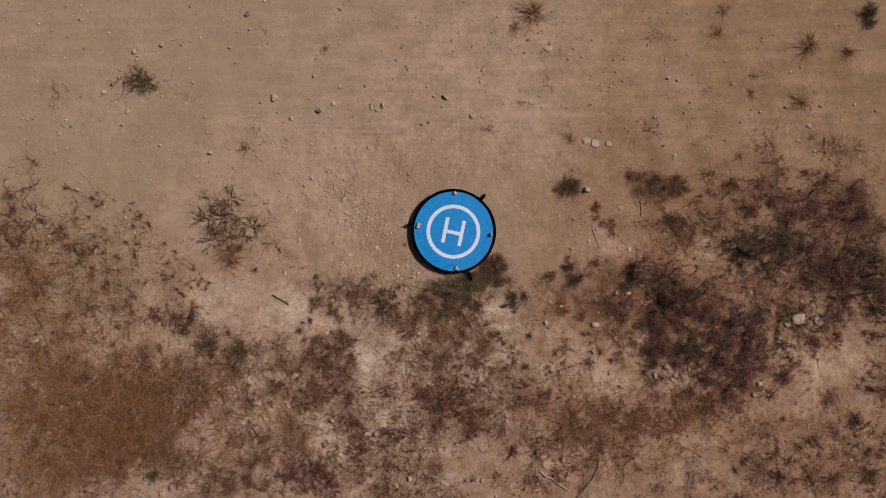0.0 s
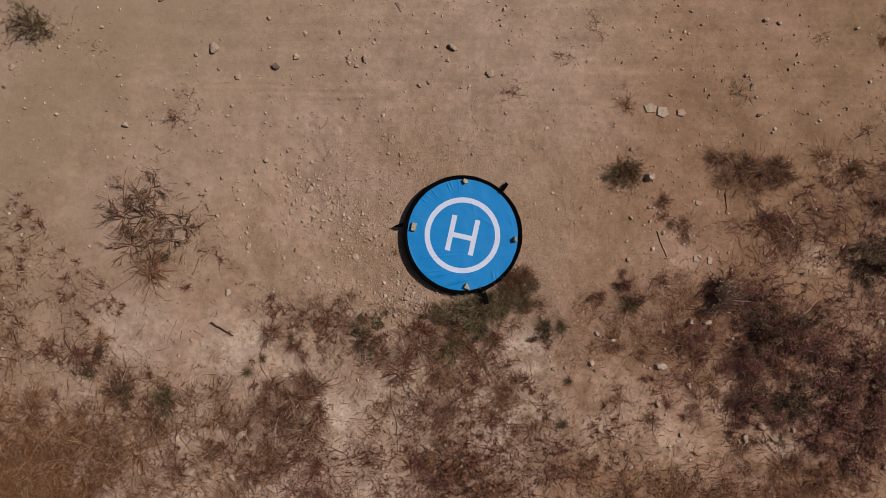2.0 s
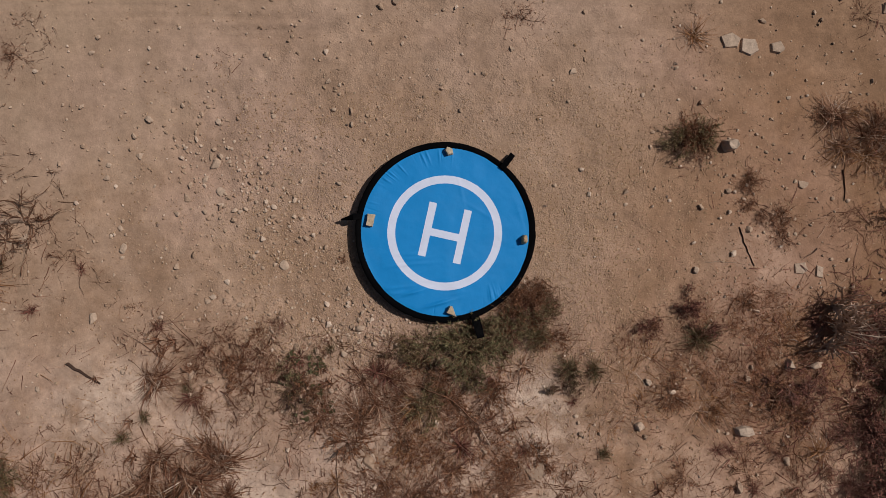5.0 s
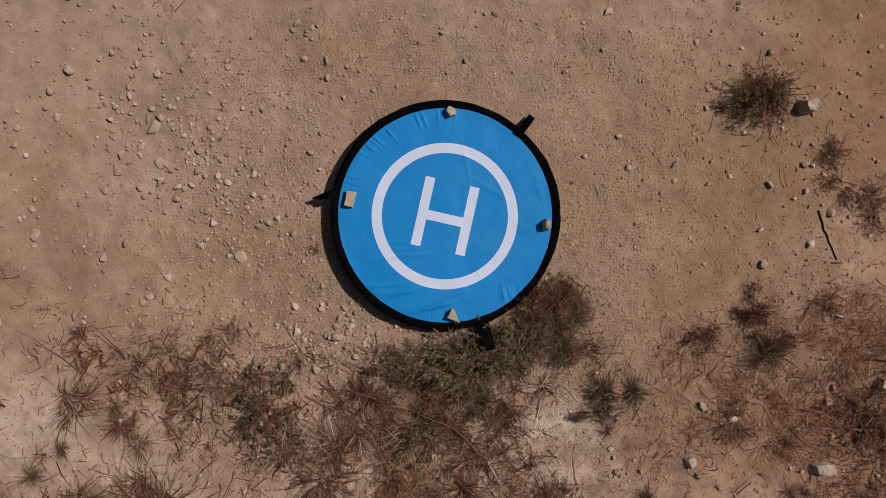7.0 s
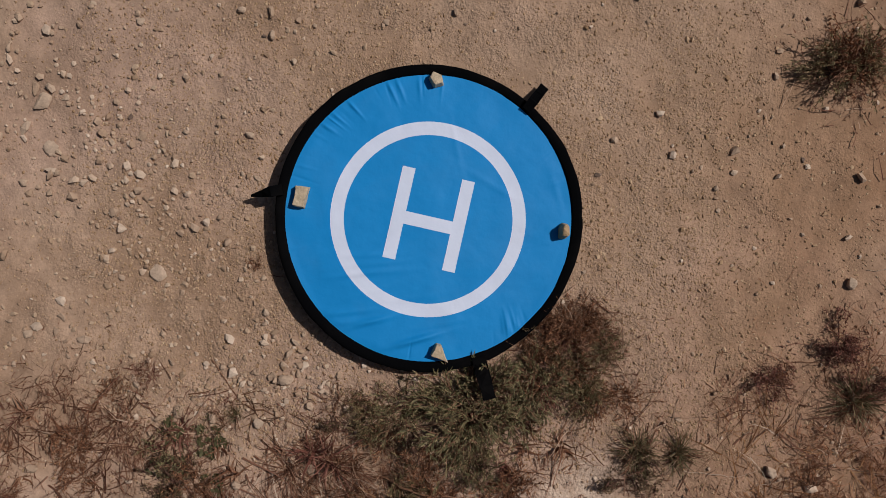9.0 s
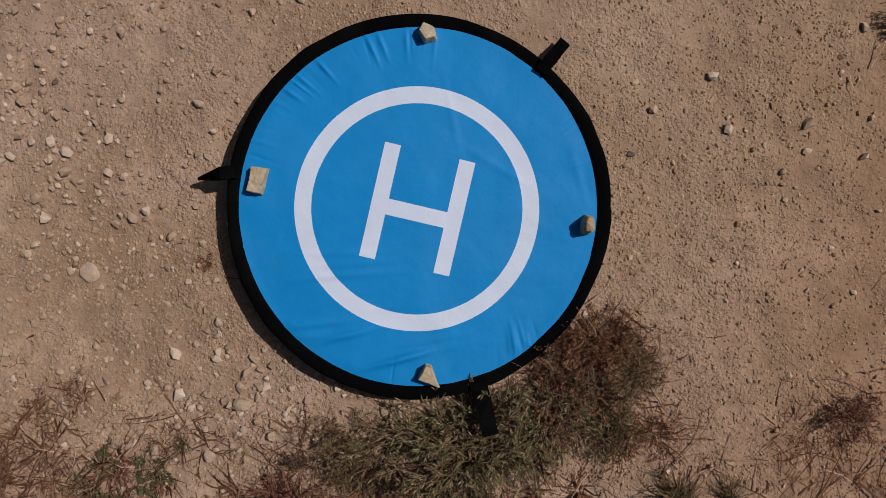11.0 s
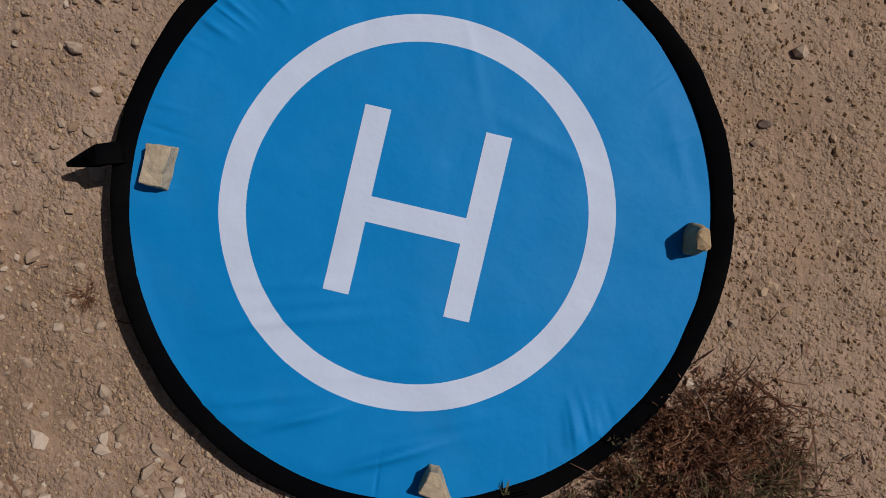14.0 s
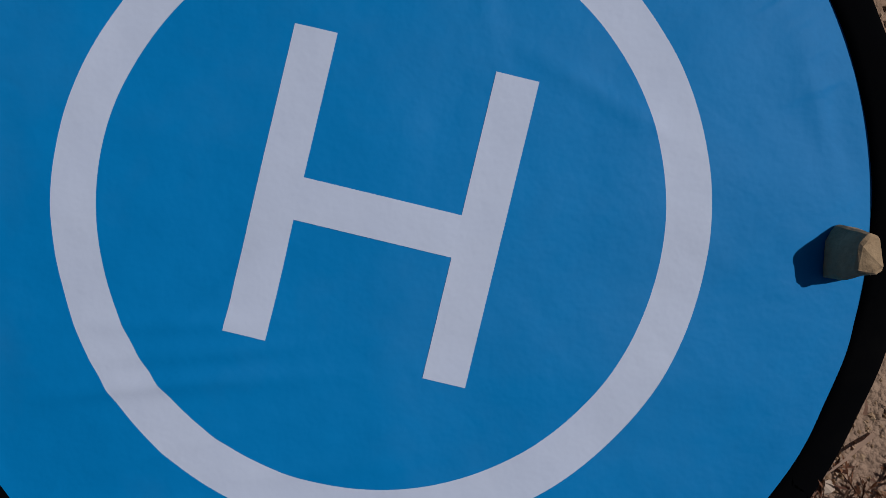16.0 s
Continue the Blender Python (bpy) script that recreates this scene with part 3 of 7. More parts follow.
def plant(kind, x, y, r, height=0.5, squash=1.0, turn=None):
    """One plant of radius r, its height as a share of the radius, squashed along one axis."""
    name, label, category = KINDS[kind]
    if abs(x) < 4.2 and y > -2.7 and kind not in ("lanky", "bare", "woody"):
        rooted.append((x, y, r))
    spin, shape = scatter.uniform(0, 360), scatter.randrange(3)
    turn = spin if turn is None else turn
    squash *= scatter.uniform(0.75, 1.2)
    m = pose(x, y, float(ground_height(x, y)) - 0.003, 0, 0, turn) @ Matrix.Diagonal((r, r * squash, r * height / 0.6, 1))
    if (kind, shape) not in first:
        root = tagged(new(name), label, category, "plants in the dirt")
        root.empty_display_size = 0.05
        for part_name, me in master(kind, shape):
            part(part_name, me, root)
        root.matrix_basis = m
        first[kind, shape] = root
        return root
    base = first[kind, shape]
    keep = base.matrix_basis.copy()
    base.matrix_basis = Matrix()
    ob = copy_thing(base, m)
    base.matrix_basis = keep
    return ob


# ---- ground ----
def steps():
    """Grid lines: fine by the pad, coarser outwards, to the horizon."""
    def side(near, mid, far):
        a = list(np.arange(0, near, 0.012))
        while a[-1] < mid:
            a.append(a[-1] + 0.038)
        while a[-1] < far:
            a.append(a[-1] + max(0.03, 0.25 * (a[-1] - mid)))
        return a
    def both(near, mid, far):
        a = side(near, mid, far)
        return np.array([-v for v in a[:0:-1]] + a)
    return both(1.35, 4.6, 900), both(1.0, 3.2, 900)


gx, gy = steps()
X, Y = np.meshgrid(gx, gy)
grid = np.arange(X.size).reshape(X.shape)
faces = np.stack([grid[:-1, :-1], grid[:-1, 1:], grid[1:, 1:], grid[1:, :-1]], -1).reshape(-1, 4)
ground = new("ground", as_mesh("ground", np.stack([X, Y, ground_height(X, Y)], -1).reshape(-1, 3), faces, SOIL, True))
tagged(ground, "bare tan dirt with gravel and dry litter", "ground", kind="structure")


# ---- landing pad ----
PAD_R, BLUE_R = 0.3725, 0.348
OFF_X, OFF_Y = 0.003, 0.003                    # the hoop sits a little off the print
pad = tagged(new("landing_pad"), "round blue drone landing pad with white ring and H", "landing pad")
pad.matrix_basis = pose(0, 0, 0.030, 0, 2.9, 0)


def creases():
    """Short puckers: angle, where they begin, width, height, lean in degrees a metre."""
    rng = random.Random(17)
    out = []
    for centre, spread_a, n, high, lean in ((136, 17, 18, 0.0042, 30), (95, 22, 14, 0.0022, 0), (-57, 9, 16, 0.0060, -95), (24, 12, 10, 0.0010, 20), (-88, 10, 9, 0.0036, 0), (160, 12, 5, 0.002, 0), (-140, 20, 5, 0.0015, 10)):
        for _ in range(n):
            out.append((centre + rng.gauss(0, spread_a * 0.6), rng.uniform(0.265, 0.325), rng.uniform(0.0018, 0.0048), high * rng.uniform(-0.7, 1.0), lean))
    return out


CREASES = creases()


def cloth(x, y):
    """Height of the pad's cloth: slack between the hoop, with puckers along the rim."""
    x, y = np.asarray(x, float), np.asarray(y, float)
    r, a = np.hypot(x, y), np.degrees(np.arctan2(y, x))
    h = 0.0020 * value_noise(x, y, 0.16, 8) + 0.0013 * value_noise(x, y, 0.06, 9) + 0.0003 * value_noise(x, y, 0.021, 10)
    for centre, begin, wide, high, lean in CREASES:
        off = ((a - centre - lean * (r - 0.34) + 180) % 360 - 180) * r / 57.3
        h = h + high * np.clip((r - begin) / 0.05, 0, 1) ** 1.5 * np.exp(-(off / wide) ** 2)
    for cx, cy, dx, dy, high in ((-0.03, -0.290, 0.13, 0.034, 0.010), (-0.14, -0.245, 0.11, 0.03, 0.005), (0.02, -0.255, 0.16, 0.03, 0.002), (-0.13, -0.17, 0.10, 0.03, 0.0014), (-0.04, -0.190, 0.10, 0.012, 0.0012),
                                   (-0.17, -0.13, 0.10, 0.012, 0.0026), (-0.12, -0.105, 0.07, 0.006, 0.0028), (-0.14, -0.085, 0.07, 0.002, 0.0022), (-0.10, -0.125, 0.07, 0.004, 0.0020), (0.15, 0.085, 0.05, -0.03, 0.0016), (0.07, 0.17, 0.01, -0.05, 0.0010), (-0.09, -0.04, 0.05, 0.04, 0.0010), (-0.20, -0.222, 0.08, 0.008, 0.0032), (-0.175, -0.245, 0.08, 0.006, 0.0032),
                                   (0.30, 0.10, 0.02, -0.06, 0.0006), (0.317, 0.06, 0.015, -0.06, 0.0006)):
        u = ((x - cx) * dx + (y - cy) * dy) / math.hypot(dx, dy)
        v = ((y - cy) * dx - (x - cx) * dy) / math.hypot(dx, dy)
        h = h + high * np.exp(-(u / 0.06) ** 2 - (v / 0.0065) ** 2)
    return h * np.clip((BLUE_R - r) / 0.02 + 0.05, 0.05, 1)


def polar(name, r0, r1, nr, na, material, parent, label="", off0=0.0, off1=0.0):
    """A ring of cloth; off0 and off1: how far its two edges follow the hoop off the print's centre."""
    r, a = np.linspace(r0, r1, nr), np.linspace(0, 2 * math.pi, na, endpoint=False)
    R, A = np.meshgrid(r, a, indexing="ij")
    off = np.interp(R, (r0, r1), (off0, off1))
    x, y = R * np.cos(A) + off * OFF_X, R * np.sin(A) + off * OFF_Y
    v = np.stack([x, y, cloth(x, y)], -1).reshape(-1, 3)
    i = np.arange(nr * na).reshape(nr, na)
    j = np.roll(i, -1, 1)
    f = np.stack([i[:-1], i[1:], j[1:], j[:-1]], -1).reshape(-1, 4)
    return part(name, as_mesh(name, v, f, material, True), parent, label)


polar("centre_cloth", 0.0005, 0.2042, 34, 360, BLUE, pad, "bright blue nylon cloth")
polar("ring_mark", 0.2042, 0.2368, 9, 480, WHITE, pad, "white printed ring")
polar("border_cloth", 0.2368, BLUE_R, 24, 1080, BLUE, pad, "bright blue nylon cloth with puckered edge", 0.0, 1.0)


def letter(parent):
    """The H, in three strokes that follow the cloth."""
    v, f, n = [], [], 0
    for x0, x1, y0, y1 in ((-0.0895, -0.058, -0.1128, 0.1128), (0.058, 0.0895, -0.1128, 0.1128), (-0.058, 0.058, -0.0236, 0.0076)):
        nx, ny = max(5, int((x1 - x0) / 0.006)), max(5, int((y1 - y0) / 0.006))
        gx2, gy2 = np.meshgrid(np.linspace(x0, x1, nx), np.linspace(y0, y1, ny))
        c, s = math.cos(radians(-13.2)), math.sin(radians(-13.2))
        x, y = gx2 * c - gy2 * s, gx2 * s + gy2 * c
        v.append(np.stack([x, y, cloth(x, y) + 0.0004], -1).reshape(-1, 3))
        i = np.arange(nx * ny).reshape(ny, nx) + n
        f.append(np.stack([i[:-1, :-1], i[:-1, 1:], i[1:, 1:], i[1:, :-1]], -1).reshape(-1, 4))
        n += nx * ny
    return part("letter_h", as_mesh("letter_h", np.concatenate(v), np.concatenate(f), WHITE, True), parent, "white printed letter H")


letter(pad)


def rim(parent):
    """The black sleeve round the hoop: a soft uneven band, thicker at the wire."""
    na, prof = 360, [(-0.026, 0.0002), (-0.020, 0.0030), (-0.012, 0.0040), (-0.005, 0.0045), (-0.001, 0.0020), (0.0, -0.001), (-0.002, -0.0045), (-0.010, -0.006), (-0.026, -0.003)]
    a = np.linspace(0, 2 * math.pi, na, endpoint=False)
    v = []
    for d, z in prof:
        wave = 0.0018 * value_noise(np.degrees(a), a * 0 + d * 900, 7, 21) + 0.0018 * np.sin(a * 3 + 1)
        r = PAD_R + d + (wave * 0.8 if d > -0.02 else 0.3 * wave)
        v.append(np.stack([r * np.cos(a) + OFF_X, r * np.sin(a) + OFF_Y, z + wave * 0.6], -1))
    v = np.stack(v)
    k = len(prof)
    i = np.arange(k * na).reshape(k, na)
    f = np.stack([i, np.roll(i, -1, 1), np.roll(np.roll(i, -1, 1), -1, 0), np.roll(i, -1, 0)], -1).reshape(-1, 4)
    part("rim", as_mesh("rim", v.reshape(-1, 3), f, BLACK, True), parent, "black fabric rim over a wire hoop")
    r, z = PAD_R - 0.012, -0.007
    ring = np.stack([r * np.cos(a) + OFF_X, r * np.sin(a) + OFF_Y, a * 0 + z], -1)
    mid = np.array([[OFF_X, OFF_Y, z]])
    idx = np.arange(na)
    tri = np.stack([idx, np.full(na, na), np.roll(idx, -1)], -1)
    part("underside", as_mesh("underside", np.concatenate([ring, mid]), tri, BLACK), parent, "black underside cloth")


rim(pad)


def strap(parent, angle, lean, length, width, rise, fold, point=1.0):
    """A webbing loop sewn to the rim: a folded band with thickness."""
    bm = bmesh.new()
    t = 0.0016
    line = [(-0.016, 0.0062), (0.004, 0.0062), (length * 0.35, 0.004 + rise * 0.5), (length * 0.7, rise), (length, rise * 1.05)]
    back = [(length, rise * 1.05 + 0.004), (length * 0.6, rise + 0.006 + fold), (length * 0.2, 0.011 + fold * 0.5), (-0.014, 0.0095)]
    path_points = line + back
    rows = []
    for i, (d, z) in enumerate(path_points):
        w = width / 2 * (0.92 + 0.16 * ((i * 37) % 5) / 5) * (1 + (point - 1) * min(1, max(0, d / length)))
        twist = 0.004 * math.sin(i * 1.9)
        rows.append([bm.verts.new((d, s * w, z + s * twist + e)) for s in (-1, 1) for e in (0, t)])
    for p, q in zip(rows, rows[1:]):
        for i, j in ((0, 2), (2, 3), (3, 1), (1, 0)):
            bm.faces.new((p[i], p[j], q[j], q[i]))
    for end in (rows[0], rows[-1]):
        bm.faces.new((end[0], end[2], end[3], end[1]))
    bmesh.ops.recalc_face_normals(bm, faces=bm.faces)
    me = bpy.data.meshes.new("strap")
    bm.to_mesh(me)
    me.materials.append(BLACK)
    ob = part("strap", me, parent, "black webbing stake loop")
    a = radians(angle)
    ob.matrix_basis = pose((PAD_R - 0.004) * math.cos(a), (PAD_R - 0.004) * math.sin(a), 0, 0, 0, angle + lean)
    return ob


strap(pad, 169, 20, 0.066, 0.028, -0.020, 0.010, 0.2)
strap(pad, 48, 3, 0.064, 0.024, -0.004, 0.012)
strap(pad, -71, -6, 0.083, 0.034, 0.036, 0.006, 0.9)


# ---- stones ----
def rock_mesh(seed, box, chips=11, material=None):
    """A chipped stone about one unit across; the more chips, the rounder."""
    rng = np.random.default_rng(seed)
    bm = bmesh.new()
    for _ in range(chips):
        d = rng.normal(size=3)
        d /= np.abs(d ** 4).sum() ** 0.25
        bm.verts.new(tuple(d * 0.5 * box * rng.uniform(0.74, 1.08, 3)))
    hull = bmesh.ops.convex_hull(bm, input=bm.verts)
    bmesh.ops.delete(bm, geom=[g for g in hull["geom_interior"] if isinstance(g, bmesh.types.BMVert)], context="VERTS")
    bmesh.ops.bevel(bm, geom=list(bm.edges), offset=0.014 if chips < 14 else 0.035, segments=1, affect="EDGES", clamp_overlap=True)
    bmesh.ops.triangulate(bm, faces=bm.faces)
    bmesh.ops.subdivide_edges(bm, edges=[e for e in bm.edges if e.calc_length() > 0.16], cuts=1)
    bmesh.ops.triangulate(bm, faces=bm.faces)
    bm.normal_update()
    for v in bm.verts:
        v.co += v.normal * (0.045 * noise.noise(v.co * 4 + Vector((seed, 0, 0))) + 0.02 * noise.noise(v.co * 11))
    me = bpy.data.meshes.new("stone")
    bm.to_mesh(me)
    bm.free()
    me.materials.append(material or STONE)
    return me


ROCKS = [rock_mesh(50 + i, np.array(b), (12, 22, 26, 14, 24, 18, 28)[i]) for i, b in enumerate(((1, 0.8, 0.6), (1, 0.6, 0.5), (1, 0.9, 0.8), (1, 0.7, 0.4), (1, 0.5, 0.6), (0.95, 0.9, 0.55), (1, 0.75, 0.75)))]
DARK_ROCKS = [rock_mesh(70 + i, np.array(b), 16, DARK_STONE) for i, b in enumerate(((1, 0.7, 0.6), (1, 0.8, 0.5), (1, 0.6, 0.5)))]


def stone(x, y, size, turn=0, squash=1.0, dark=False, flat=False, sink=0.2):
    """A loose stone, size across."""
    me = scatter.choice(DARK_ROCKS if dark else ROCKS)
    size *= 1.3 if flat else 1.0
    high = 0.42 if flat else 0.85
    ob = new("dark_stone" if dark else "stone", me)
    half = max(-v.co.z for v in me.vertices) * size * high
    ob.matrix_basis = pose(x, y, float(ground_height(x, y)) + half * (1 - sink * 2), 0, 0, turn) @ Matrix.Diagonal((size, size * squash, size * high, 1))
    return tagged(ob, "small dark brown stone lying on dirt" if dark else "flat pale stone half sunk in dirt" if flat else "small pale tan stone lying on dirt", "stone", "loose stones on the dirt")


def slab_mesh(base, top, high, seed, material):
    """A broken stone between two outlines of the same number of corners, with rough faces."""
    bm = bmesh.new()
    low = [bm.verts.new((x, y, 0)) for x, y in base]
    up = [bm.verts.new((x, y, high * (1 + 0.12 * math.sin(seed + i * 2.1)))) for i, (x, y) in enumerate(top)]
    n = len(low)
    bm.faces.new(up)
    bm.faces.new(low[::-1])
    for i in range(n):
        bm.faces.new((low[i], low[(i + 1) % n], up[(i + 1) % n], up[i]))
    bmesh.ops.recalc_face_normals(bm, faces=bm.faces)
    bmesh.ops.bevel(bm, geom=list(bm.edges), offset=high * 0.05, segments=1, affect="EDGES", clamp_overlap=True)
    bmesh.ops.triangulate(bm, faces=bm.faces)
    for _ in range(2):
        bmesh.ops.subdivide_edges(bm, edges=[e for e in bm.edges if e.calc_length() > 0.005], cuts=1)
        bmesh.ops.triangulate(bm, faces=bm.faces)
    bmesh.ops.recalc_face_normals(bm, faces=bm.faces)
    bm.normal_update()
    for v in bm.verts:
        if v.co.z > 0.001:
            v.co += v.normal * (0.0022 * noise.noise(v.co * 55 + Vector((seed, 0, 0))) + 0.0005 * noise.noise(v.co * 240))
    me = bpy.data.meshes.new("stone")
    bm.to_mesh(me)
    bm.free()
    me.materials.append(material)
    return me


def pad_stone(x, y, base, top, high, seed, label):
    """One of the stones that hold the pad down, lying on its tilted cloth."""
    ob = new("weight_stone", slab_mesh(base, top, high, seed, BROWN_STONE if "tan" in label else PAD_STONE))
    lx, ly = x / math.cos(radians(2.9)), y
    ob.matrix_basis = pad.matrix_basis @ pose(lx, ly, float(cloth(lx, ly)) + 0.0005)
    return tagged(ob, label, "stone", "stones on the landing pad")


def broken_stone(x, y, outline, high, top, dx, dy, seed, label):
    """A larger broken stone on the dirt, its top a smaller copy of its outline."""
    ob = new("stone", slab_mesh(outline, [(px * top + dx, py * top + dy) for px, py in outline], high, seed, PALE_SLAB if "pale" in label else STONE))
    ob.matrix_basis = pose(x, y, float(ground_height(x, y)) - 0.004)
    return tagged(ob, label, "stone", "loose stones on the dirt")


def shrunk(outline, f, dx=0.0, dy=0.0):
    return [(px * f + dx, py * f + dy) for px, py in outline]


outline = [(-0.021, -0.022), (0.008, -0.029), (0.013, -0.008), (0.022, 0.023), (-0.012, 0.028), (-0.015, 0.0)]
pad_stone(-0.3045, 0.0555, outline, shrunk(outline, 0.9, 0, 0), 0.022, 3, "pale four-sided stone weighing down the landing pad")
outline = [(-0.0135, -0.018), (0.001, -0.019), (0.0115, -0.013), (0.0125, 0.019), (-0.004, 0.022), (-0.0125, 0.010)]
pad_stone(0.3275, -0.0320, outline, shrunk(outline, 0.66, 0.0005, 0), 0.036, 5, "lumpy tan stone weighing down the landing pad")
outline = [(-0.0065, 0.021), (-0.022, -0.008), (0.022, -0.027), (0.006, 0.019)]
pad_stone(0.0210, -0.3200, outline, shrunk(outline, 0.85, 0, 0), 0.022, 7, "pale wedge-shaped stone weighing down the landing pad")
outline = [(-0.004, -0.018), (0.018, -0.011), (0.016, 0.012), (-0.008, 0.02), (-0.019, 0.005)]
pad_stone(0.0200, 0.3350, outline, shrunk(outline, 0.8, 0, 0), 0.024, 9, "pale angular stone weighing down the landing pad")
stone(-1.859, 1.508, 0.054, 35, 0.75)
stone(-1.757, 1.929, 0.054, 50, 1, True)
stone(-1.538, 1.195, 0.069, 105, 1)
stone(-2.089, 0.717, 0.046, 160, 0.85)
stone(-2.129, 1.027, 0.031, 20, 0.85)
stone(-1.394, 1.015, 0.039, 275, 1.1)
stone(-2.846, 0.964, 0.031, 325, 1, True)
stone(-2.987, 1.254, 0.046, 345, 1.1)
stone(-3.267, 0.959, 0.031, 320, 1, True)
stone(-3.151, 1.636, 0.039, 20, 0.75)
stone(-2.493, 1.664, 0.046, 230, 1.1)
stone(-2.788, 1.091, 0.054, 200, 1.1)
stone(-2.728, 1.605, 0.046, 270, 0.85)
stone(-2.699, 1.566, 0.039, 355, 0.85)
stone(-0.955, 1.979, 0.039, 150, 0.85)
stone(-0.417, 1.642, 0.054, 15, 0.85)
stone(-0.315, 1.777, 0.031, 205, 0.85)
stone(-0.370, 1.451, 0.062, 85, 1, flat=True)
stone(-1.194, 1.381, 0.031, 325, 0.85)
stone(-1.026, 1.141, 0.054, 285, 1.1)
stone(-1.155, 1.078, 0.062, 335, 1, True)
stone(-0.697, 1.134, 0.046, 225, 1)
stone(-0.594, 1.118, 0.062, 285, 0.85)
stone(-0.649, 1.079, 0.031, 255, 1.1)
stone(-0.037, 1.189, 0.077, 335, 0.85)
stone(-0.256, 0.951, 0.039, 310, 1)
stone(-0.191, 0.975, 0.046, 315, 1)
stone(0.189, 1.022, 0.054, 290, 1.1)
stone(-0.479, 0.640, 0.031, 220, 1.1)
stone(0.288, 0.766, 0.031, 310, 0.85)
stone(0.674, 1.588, 0.031, 205, 0.85)
stone(0.877, 1.613, 0.069, 170, 1.1, flat=True)
stone(0.697, 1.699, 0.039, 195, 1, True)
stone(1.483, 1.407, 0.031, 320, 1.1)
stone(1.959, 1.348, 0.039, 195, 0.85)
stone(2.046, 1.328, 0.031, 310, 1)
stone(1.859, 0.917, 0.054, 45, 1)
stone(1.900, 0.739, 0.039, 5, 0.85, True)
stone(2.159, 1.128, 0.039, 65, 0.75)
stone(2.553, 1.294, 0.039, 30, 1)
stone(2.810, 1.031, 0.054, 145, 0.75)
stone(3.037, 1.075, 0.046, 330, 0.85)
stone(3.363, 1.083, 0.046, 170, 0.85)
stone(3.251, 0.899, 0.062, 130, 0.75)
stone(2.099, 1.031, 0.023, 270, 0.75)
stone(2.957, 0.886, 0.039, 35, 1)
stone(-3.390, 0.746, 0.046, 230, 0.85)
stone(-3.217, 0.420, 0.044, 155, 0.75)
stone(-3.147, 0.370, 0.037, 50, 0.75)
stone(-2.741, 0.355, 0.025, 40, 0.75)
stone(-3.563, -0.870, 0.062, 25, 0.75)
stone(-3.503, -0.895, 0.062, 235, 1)
stone(-3.351, -1.432, 0.050, 80, 0.85)
stone(-3.202, -1.399, 0.050, 115, 0.75)
stone(-3.759, -1.703, 0.056, 245, 0.75)
stone(-3.026, -0.730, 0.062, 155, 0.85)
stone(-2.112, -0.655, 0.044, 20, 0.75)
stone(-1.390, -1.215, 0.075, 220, 0.75)
stone(-1.715, -1.447, 0.087, 180, 1)
stone(-1.452, -1.479, 0.062, 310, 0.75)
stone(-2.443, -2.074, 0.050, 195, 1.1)
stone(-2.386, -2.062, 0.050, 350, 0.75)
stone(-1.937, -2.121, 0.031, 165, 1.1)
stone(-1.823, -2.130, 0.031, 95, 1.1)
stone(-0.779, -1.741, 0.081, 140, 0.75)
stone(-0.692, -1.735, 0.075, 200, 0.75)
stone(0.142, -2.160, 0.050, 15, 1.1, True)
stone(0.206, -2.163, 0.050, 80, 1.1)
stone(-0.534, -2.185, 0.068, 310, 1)
stone(-0.421, -2.131, 0.056, 90, 1)
stone(0.694, -2.219, 0.044, 165, 1)
stone(0.584, -2.254, 0.044, 265, 0.75)
stone(0.494, -2.295, 0.037, 355, 0.85)
stone(-0.025, -1.439, 0.037, 35, 1)
stone(1.546, -0.569, 0.068, 20, 0.85)
stone(1.213, -1.074, 0.062, 100, 0.85)
stone(2.017, -1.344, 0.087, 60, 1.1, flat=True)
stone(1.942, -1.307, 0.075, 145, 0.75, flat=True)
stone(2.090, -1.445, 0.037, 155, 0.85)
stone(1.764, -1.302, 0.062, 280, 0.75)
stone(2.902, -1.007, 0.056, 160, 0.75)
stone(2.661, -1.251, 0.062, 145, 1)
stone(2.653, -1.501, 0.050, 160, 1.1)
stone(2.474, -1.446, 0.037, 175, 0.75)
stone(2.070, -1.260, 0.037, 95, 0.75)
stone(3.090, -0.835, 0.100, 245, 1.1, flat=True)
stone(3.224, -0.737, 0.075, 100, 0.75, flat=True)
stone(3.271, -0.864, 0.087, 325, 0.75, flat=True)
stone(2.810, -2.179, 0.044, 150, 0.75)
stone(2.914, -2.158, 0.044, 60, 0.75)
stone(2.861, -2.206, 0.031, 115, 0.85)
stone(2.657, -0.598, 0.075, 65, 0.85)
stone(2.984, -0.883, 0.062, 15, 1.1)
stone(1.418, -0.970, 0.050, 290, 1)
stone(0.365, -0.993, 0.075, 340, 1.1, flat=True)
stone(-0.326, -0.951, 0.050, 135, 0.85, flat=True)
stone(-1.645, -1.570, 0.056, 275, 1.1)
stone(-2.216, -1.528, 0.037, 325, 0.75)
stone(-2.047, -1.317, 0.031, 30, 1.1)
stone(1.867, -1.230, 0.056, 335, 0.85)
stone(2.175, -1.188, 0.050, 60, 1.1)
stone(2.506, -1.272, 0.050, 230, 0.75)
stone(3.013, -0.808, 0.050, 330, 0.75)
stone(2.327, -1.242, 0.037, 230, 1)
stone(2.234, -0.940, 0.050, 235, 1)
stone(2.592, -0.999, 0.044, 10, 1.1)
stone(3.121, -0.684, 0.056, 60, 0.75)
stone(2.781, -1.505, 0.044, 195, 0.85)
stone(2.707, -1.403, 0.050, 10, 1.1)
